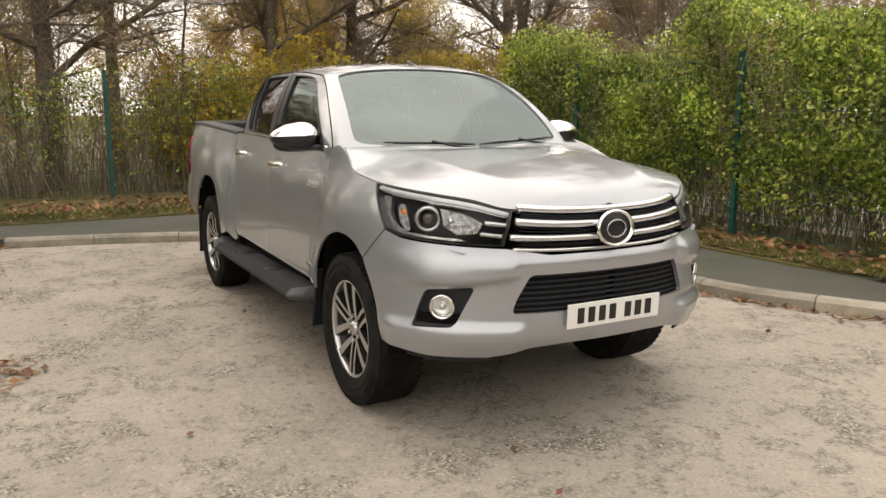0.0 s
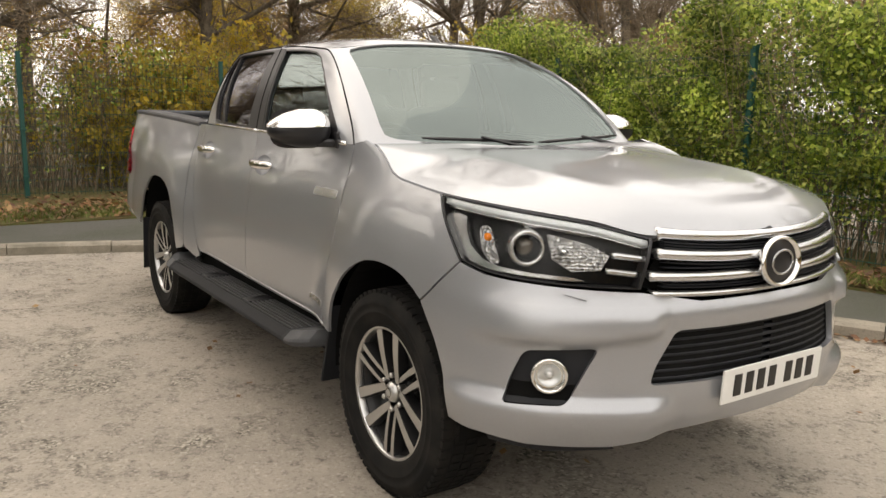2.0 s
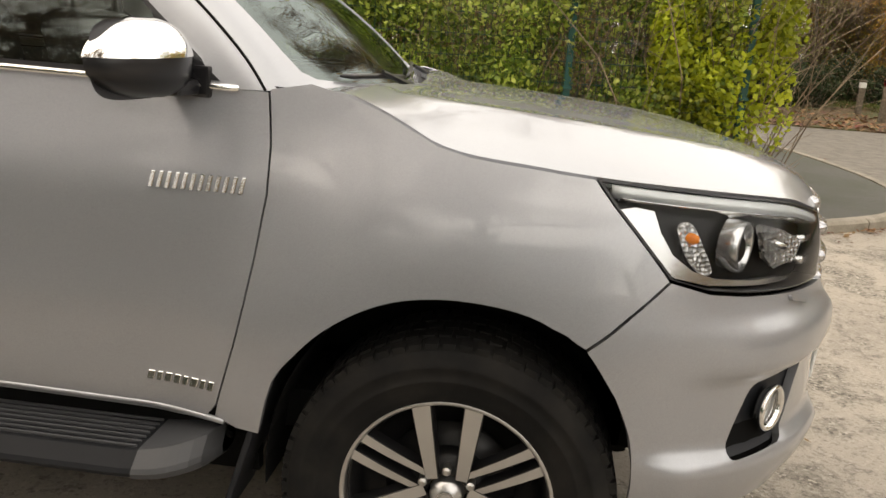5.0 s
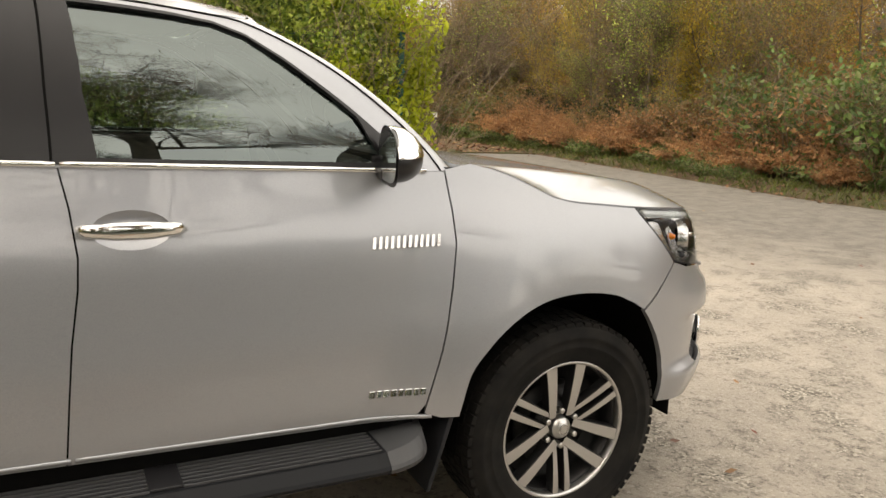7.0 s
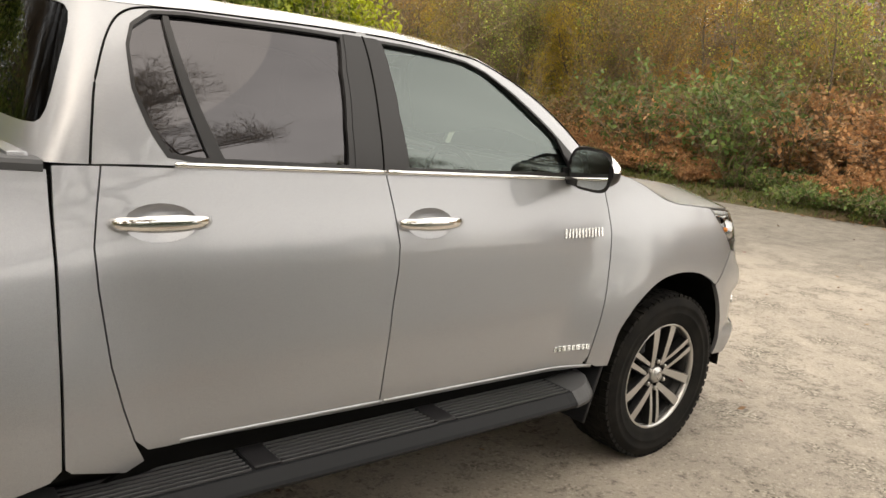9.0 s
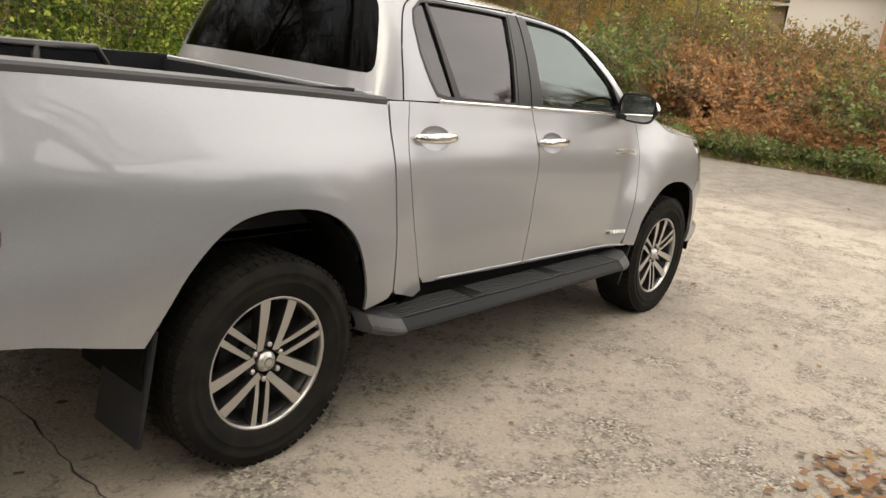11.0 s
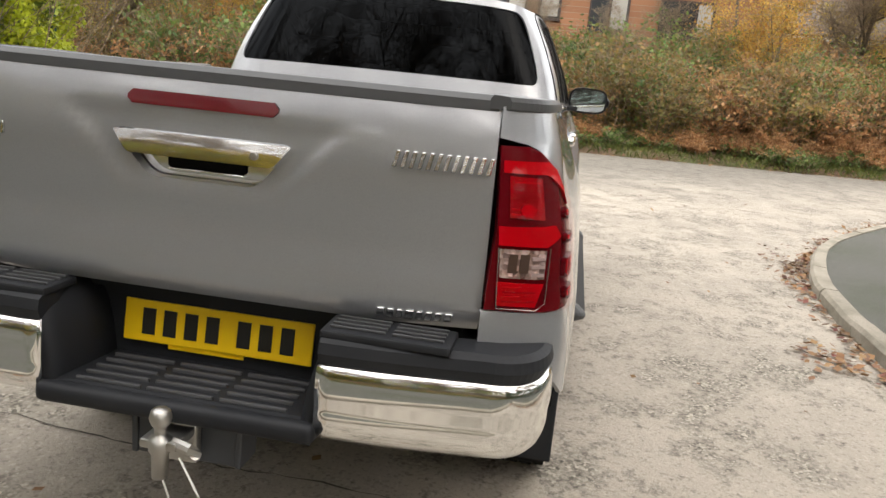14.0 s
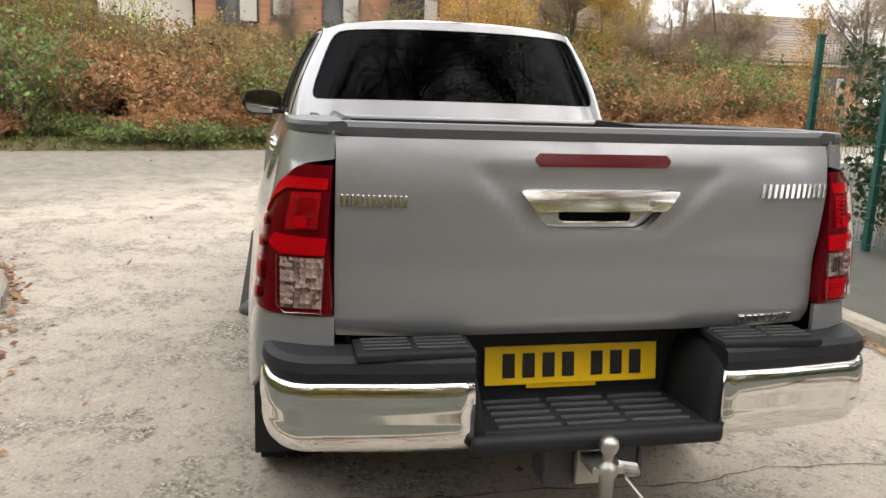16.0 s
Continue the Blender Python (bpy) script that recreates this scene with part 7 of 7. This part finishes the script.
# behind the left fence
for x, y, k, s in ((-14.5, 5.0, 0, 1.1), (-11.0, 7.9, 1, 0.85), (-8.6, 9.4, 2, 1.0), (-6.5, 14.0, 0, 0.9), (-12.0, 13.5, 1, 1.0), (-3.0, 15.5, 2, 1.0), (0.5, 17.0, 0, 0.9), (-17, 11, 0, 1.1), (-8, 18, 1, 1.0), (3.2, 19.5, 1, 0.9)):
    spots.append((bare[k], x, y, s))
for i in range(24):
    y = R.uniform(10.5, 22)
    spots.append(((gold + gold + green[:1])[i % 7], R.uniform(-22, 1.0), y, R.uniform(0.55, 0.8) * (0.8 if y < 13 else 1.1)))
# behind the back fence
for x, y, k, s in ((-12.2, -1.7, 0, 1.05), (-13.5, 2.6, 1, 1.0), (-15.5, -5.2, 0, 1.2), (-18, 0, 1, 1.2), (-12.5, -7, 2, 1.0)):
    spots.append((bare[k], x, y, s))
for i in range(8):
    spots.append(((gold + green)[i % 5], R.uniform(-30, -16), R.uniform(-12, 9), R.uniform(0.5, 0.85)))
for i in range(11):
    spots.append(((gold[:2] + gold[:1] + green[:1])[i % 4], R.uniform(-34, -18), R.uniform(-14, 12), R.uniform(0.6, 0.9)))
for i in range(16):
    spots.append(((gold + gold[:2])[i % 5], R.uniform(-44, -26), R.uniform(-16, 20), R.uniform(0.7, 1.0)))
for x, y, k, s in ((-16.0, 1.2, 1, 0.75), (-15.2, 3.2, 0, 0.66), (-16.5, 5.2, 2, 0.8)):
    spots.append((gold[k], x, y, s))
# a dark belt of trees beyond the right fence
for i in range(14):
    spots.append((pine if i % 4 else green[0], -15 + 2.0 * i + R.uniform(-0.8, 0.8), R.uniform(-22, -16), R.uniform(0.6, 0.85)))
# behind the right fence, seen in the glass
for x, y, k, s in ((-0.5, -9.6, 1, 1.45), (-4.6, -11.0, 0, 1.5), (-8.0, -9.5, 2, 1.2), (-9.5, -13, 1, 1.1)):
    spots.append((bare[k], x, y, s))
# closing the road's end
for i in range(34):
    spots.append(((green + gold + [green[0]])[i % 6], R.uniform(-4, 14), R.uniform(24, 38), R.uniform(0.8, 1.3)))
# on and behind the bank
for i in range(110):
    x, y, z = bank_place(R.uniform(0.0, 0.37), R.uniform(3.0, 18))
    spots.append(((gold + [green[1], bare[2]])[i % 5], x, y, R.uniform(0.5, 0.85)))
for i in range(40):
    x, y, z = bank_place(R.uniform(0.0, 0.26), R.uniform(10, 26))
    spots.append(((gold + green)[i % 5], x, y, R.uniform(0.9, 1.35)))
for i in range(7):
    x, y, z = bank_place(R.uniform(0.46, 0.95), R.uniform(3.5, 8))
    spots.append(((bare + gold)[i % 6], x, y, R.uniform(0.3, 0.5)))
for i in range(26):
    x, y, z = bank_place(R.uniform(0.60, 0.98), R.uniform(4, 16))
    spots.append(((gold + bare)[i % 6], x, y, R.uniform(0.5, 0.9)))
for i in range(46):
    x, y, z = bank_place(R.uniform(0.16, 0.46), R.uniform(2.4, 6.5))
    spots.append((sapling[i % 3], x, y, R.uniform(0.6, 1.1)))
placed = set()
for t, x, y, s in spots:
    m = Matrix.Translation((x, y, 0.0)) @ Matrix.Rotation(R.uniform(0, 6.28), 4, "Z") @ Matrix.Diagonal((s, s, s, 1))
    if t in placed:
        copy_thing(t, m)
    else:
        placed.add(t)
        t.matrix_basis = m

# ---- undergrowth of the bank ----
fern = [bracken(70 + i, h) for i, h in enumerate((0.95, 1.15, 0.8))]
brambles = [bush("bramble_bush", "low green bramble bush at the foot of the bank", "bramble", 80 + i, 0.8, 0.65, BRAMBLE, 1500, 0.075, 34, "brambles on the bank") for i in range(3)]
scrub = [bush("shrub", "leggy brown-green shrub on the bank", "shrub", 90 + i, 1.1, h, m, 2600, 0.07, 46, "shrubs on the bank") for i, (h, m) in enumerate(((2.0, SCRUB), (2.2, BRAMBLE), (1.8, RUST), (2.1, SCRUB), (1.7, RUST)))]
dark = [bush("evergreen_bush", "dark evergreen bush on the bank", "bush", 99, 0.9, 1.7, DARKLEAF, 3200, 0.08, 40, "bushes on the bank")]
yellow = bush("golden_bush", "tall golden-leaved bush behind the back fence", "bush", 104, 1.25, 3.1, GOLD, 9000, 0.085, 80, "golden bushes behind the back fence")
yellow.matrix_basis = pose(-12.3, 1.45, 0) @ Matrix.Diagonal((1.15, 1.15, 1.2, 1))
for x, y, k in ((-10.7, 1.75, 0.95), (-11.5, 2.9, 1.1), (-11.3, 0.6, 0.9)):
    copy_thing(yellow, pose(x, y, 0, 0, 0, 70 * y) @ Matrix.Diagonal((k, k, k, 1)))
lists = {"fern": [], "bramble": [], "scrub": [], "dark": []}
for i in range(300):
    t = R.uniform(0.18, 0.85)
    x, y, z = bank_place(t, R.uniform(0.75, 3.2))
    if noise.noise((t * 22, 1, 0)) > -0.15:
        lists["fern"].append((x, y, z, R.uniform(0.8, 1.35), R.uniform(0, 6.28)))
for i in range(170):
    t = R.uniform(0.15, 0.78)
    x, y, z = bank_place(t, R.uniform(0.45, 2.6))
    if noise.noise((t * 22, 1, 0)) < 0.16 or i % 3 == 0:
        lists["bramble"].append((x, y, z, R.uniform(0.55, 1.1), R.uniform(0, 6.28)))
for i in range(300):
    t = R.uniform(0.1, 0.82)
    x, y, z = bank_place(t, R.uniform(1.7, 7.5))
    if t > 0.37 or i % 2:
        lists["scrub"].append((x, y, z, R.uniform(0.75, 1.05) * (1.25 if t < 0.37 else 1.7), R.uniform(0, 6.28)))
for i in range(60):
    x, y, z = bank_place(R.uniform(0.12, 0.5) if i % 4 else R.uniform(0.5, 0.85), R.uniform(2.6, 7))
    lists["dark"].append((x, y, z, R.uniform(0.7, 1.2), R.uniform(0, 6.28)))
for i in range(16):
    lists["dark"].append((R.uniform(2, 11), R.uniform(23, 27), 0.02, R.uniform(1.0, 1.6), R.uniform(0, 6.28)))
scatter(fern, lists["fern"])
scatter(brambles, lists["bramble"])
scatter(scrub, lists["scrub"])
scatter(dark, lists["dark"])
for t, m in pending:
    t.matrix_basis = m


# ---- fallen leaves and grass ----
def litter(name, label, spots, size, mat=LITTER, lift=0.012):
    c = np.array(spots)
    n = len(c)
    ang = rng.uniform(0, 2 * math.pi, n)
    s = rng.uniform(0.6, 1.3, n) * size
    tilt = rng.normal(0, 0.25, (n, 2))
    a = np.stack([np.cos(ang), np.sin(ang), tilt[:, 0]], 1)
    b = np.stack([-np.sin(ang), np.cos(ang), tilt[:, 1]], 1)
    v = np.empty((n, 5, 3))
    v[:, 0] = c - a * s[:, None] * 0.5
    v[:, 1] = c + b * s[:, None] * 0.34
    v[:, 2] = c + a * s[:, None] * 0.5
    v[:, 3] = c - b * s[:, None] * 0.34
    v[:, 4] = c + np.array([0, 0, 0.006])
    v[:, :, 2] += lift + np.abs(v[:, :, 2] - c[:, None, 2]).max(1)[:, None]
    v[:, 4, 2] -= 0.008
    f = (np.arange(n) * 5)[:, None, None] + np.array([[4, 0, 1], [4, 1, 2], [4, 2, 3], [4, 3, 0]])
    return tagged(arrays(name, v.reshape(-1, 3), f.reshape(-1, 3), mat), label, "leaves", kind="stuff")


spots = []
for line, side, n, reach in ((KERB_R, 1, 3600, 14), (KERB_L, -1, 2200, 14), (KERB_B, 1, 1100, 9)):
    for i in range(n):
        j = rng.integers(0, len(line) - 1)
        a, b = line[j], line[j + 1]
        if math.hypot(a[0], a[1]) > reach:
            continue
        f = rng.random()
        l = math.hypot(b[0] - a[0], b[1] - a[1])
        d = 0.02 + abs(rng.normal(0, 0.13)) * (0.35 + 1.3 * max(0, noise.noise((a[0] * 0.9, a[1] * 0.9, 2)) + 0.35))
        nx, ny = -(b[1] - a[1]) / l * side, (b[0] - a[0]) / l * side
        spots.append((a[0] + (b[0] - a[0]) * f + nx * d, a[1] + (b[1] - a[1]) * f + ny * d, 0.0))
spots += [(rng.normal(-1.3, 0.16), rng.normal(-2.48, 0.1), 0.0) for i in range(90)] + [(rng.normal(1.2, 0.5), rng.normal(-2.95, 0.12) - 0.0, 0.0) for i in range(160)]
litter("fallen_leaves", "brown fallen leaves gathered in the gutter", spots, 0.055)
spots = [(rng.uniform(-6, 9), rng.uniform(-2.6, 2.8) if i % 2 else rng.uniform(-6, 6), 0.0) for i in range(150)]
litter("fallen_leaves", "single dry leaves scattered on the asphalt", [s for s in spots if -2.6 < s[1] < 2.8 or s[0] > 5], 0.045)
spots = [(rng.uniform(-10.5, 1.9), 3.8 + abs(rng.normal(0.35, 0.35)), ZP + 0.02) for i in range(4200)] + [(-7.35 - abs(rng.normal(0.9, 0.9)), rng.uniform(-8, 4.3), ZP + 0.02) for i in range(5200)]
litter("fallen_leaves", "deep brown leaf litter along the fence foot", spots, 0.085)
litter("fallen_leaves", "golden leaves carpeting the road's end", [(rng.uniform(1, 10.5), 15.2 + abs(rng.normal(0, 3.2)), 0.03) for i in range(3000)], 0.11)
spots = []
for i in range(3000):
    x, y, z = bank_place(rng.uniform(0.05, 0.95), 0)
    d = rng.normal(0.25, 0.28)
    x, y, z = bank_place(rng.uniform(0.05, 0.95), d)
    spots.append((x, y, max(0.0, z + 0.03)))
litter("fallen_leaves", "orange leaf litter along the foot of the bank", spots, 0.08)
c = np.array([(-7.3 - abs(rng.normal(0, 0.5)), rng.uniform(-9, 4.3), ZP + 0.06) for i in range(5000)] + [(rng.uniform(-10, 1.9), 3.76 + abs(rng.normal(0, 0.25)), ZP + 0.06) for i in range(3500)])
v, f = leaf_mesh(c, rng.uniform(0.05, 0.13, len(c)), 0.1, 0, 1.0)
tagged(arrays("grass", v, f, GRASS), "short rough grass along the fence foot", "grass", kind="stuff")
sp = []
for i in range(9000):
    x, y, z = bank_place(rng.uniform(0.05, 0.95), abs(rng.normal(0.45, 0.35)))
    sp.append((x, y, z + 0.09))
v, f = leaf_mesh(np.array(sp), rng.uniform(0.12, 0.26, len(sp)), 0.07, 0, 0.9)
tagged(arrays("grass", v, f, GRASS), "rough grass along the foot of the bank", "grass", kind="stuff")


# ---- posts at the end of the road ----
for x, y, h, cap, word in ((8.4, 18.6, 1.1, RED_DARK, "red"), (10.0, 20.4, 0.95, WHITE, "white"), (8.9, 21.6, 0.95, WHITE, "white")):
    bol = thing("bollard", f"weathered wooden bollard with a {word} band at the road's end", "bollard", (x, y, 0.02), "posts at the road's end")
    part("post", box((0.15, 0.15, h), (0, 0, h / 2), 0.02), BARK, bol)
    part("band", box((0.158, 0.158, 0.16), (0, 0, h - 0.14), 0.015), cap, bol, f"{word} band")

# ---- houses beyond the bank ----
def window(parent, x, y, z, w, h, panes=3):
    """A window in a wall that faces -x."""
    wd = part("window", box((0.06, w, 0.07), (0, 0, h / 2), 0.008), BROWN, parent)
    wd.matrix_basis = pose(x - 0.03, y, z)
    part("rail", box((0.06, w, 0.07), (0, 0, -h / 2), 0.008), BROWN, wd)
    for i in range(panes + 1):
        part("mullion", box((0.055, 0.06, h), (0, -w / 2 + w * i / panes, 0), 0.008), BROWN, wd)
    for i in range(panes):
        pn = part("pane", box((0.012, w / panes - 0.05, h - 0.06), (0.012, -w / 2 + w * (i + 0.5) / panes, 0)), HOUSEGLASS, wd)
    for i in (0,):
        bl = part("blind", box((0.006, w / panes * 0.8, h * 0.85), (0.002, -w / 2 + w * (i + 0.5) / panes, 0.03)), LINING, wd)
    part("sill", box((0.14, w + 0.1, 0.05), (-0.03, 0, -h / 2 - 0.05), 0.01), BROWN, wd)
    return wd


def house(x, y0, y1, base_z, eaves, ridge, depth, windows, label, face=BRICK):
    """A house with its long wall towards -x."""
    h = thing("house", label, "house", (0, 0, 0), "houses beyond the bank")
    w = y1 - y0
    part("wall", box((0.3, w, eaves - base_z), (x + 0.15, (y0 + y1) / 2, (eaves + base_z) / 2)), face, h)
    for yy in (y0 + 0.15, y1 - 0.15):
        g = bmesh.new()
        pts = [(x + 0.3, base_z), (x + depth, base_z), (x + depth, eaves), (x + depth / 2, ridge - 0.1), (x + 0.3, eaves)]
        vs = [g.verts.new((px, yy - 0.14, pz)) for px, pz in pts]
        g.faces.new(vs)
        ext = bmesh.ops.extrude_face_region(g, geom=g.faces[:])
        bmesh.ops.translate(g, verts=[v for v in ext["geom"] if isinstance(v, bmesh.types.BMVert)], vec=(0, 0.28, 0))
        bmesh.ops.recalc_face_normals(g, faces=g.faces)
        part("gable_wall", g, face, h)
    slope = math.hypot(depth / 2 + 0.35, ridge - eaves)
    ang = math.atan2(ridge - eaves, depth / 2 + 0.35)
    roof_part = part("roof", box((slope, w + 0.5, 0.06), (x - 0.35 + math.cos(ang) * slope / 2, (y0 + y1) / 2, eaves - 0.05 + math.sin(ang) * slope / 2), 0, (0, -math.degrees(ang), 0)), SLATE, h, "brown-grey tiled roof")
    n = int(slope / 0.3)
    for i in range(n):
        d = (i + 0.5) * slope / n
        part("tile_course", box((slope / n + 0.05, w + 0.5, 0.025), (x - 0.35 + math.cos(ang) * d, (y0 + y1) / 2, eaves - 0.005 + math.sin(ang) * d), 0, (0, -math.degrees(ang) + 3, 0)), SLATE, roof_part)
    part("back_roof", box((slope, w + 0.5, 0.06), (x + depth + 0.35 - math.cos(ang) * slope / 2, (y0 + y1) / 2, eaves - 0.05 + math.sin(ang) * slope / 2), 0, (0, math.degrees(ang), 0)), SLATE, h)
    part("fascia", box((0.04, w + 0.5, 0.18), (x - 0.36, (y0 + y1) / 2, eaves - 0.1), 0.006), WHITE, h)
    part("gutter", box((0.1, w + 0.5, 0.07), (x - 0.42, (y0 + y1) / 2, eaves - 0.03), 0.02), BROWN, h)
    for y, z, ww, hh, k in windows:
        window(h, x, y, z, ww, hh, k)
    return h


house(25, -7.0, 3.7, 0.8, 5.6, 8.0, 8, ((-4.4, 4.1, 1.9, 1.3, 3), (0.6, 4.2, 0.8, 0.9, 1), (2.2, 4.1, 1.5, 1.3, 2), (-1.6, 4.1, 1.4, 1.3, 2), (-4.4, 1.8, 1.9, 1.2, 3)), "orange brick house with dark-framed windows behind the bank")
house(27, 7.6, 17, 0.8, 4.6, 7.0, 8, ((10, 3.5, 1.6, 1.2, 3), (14, 3.5, 1.2, 1.2, 2)), "brick house with a brown tiled roof behind the bank")
house(28, -15, -7.5, 0.4, 4.2, 7.2, 7, ((-9.8, 2.6, 1.4, 1.1, 2),), "low brick house with a brown tiled roof")
house(29, -28, -21.5, 0.4, 3.2, 5.7, 8, ((-23, 2.0, 1.6, 1.1, 3), (-26, 2.0, 1.6, 1.1, 3)), "low brick house with a brown tiled roof")
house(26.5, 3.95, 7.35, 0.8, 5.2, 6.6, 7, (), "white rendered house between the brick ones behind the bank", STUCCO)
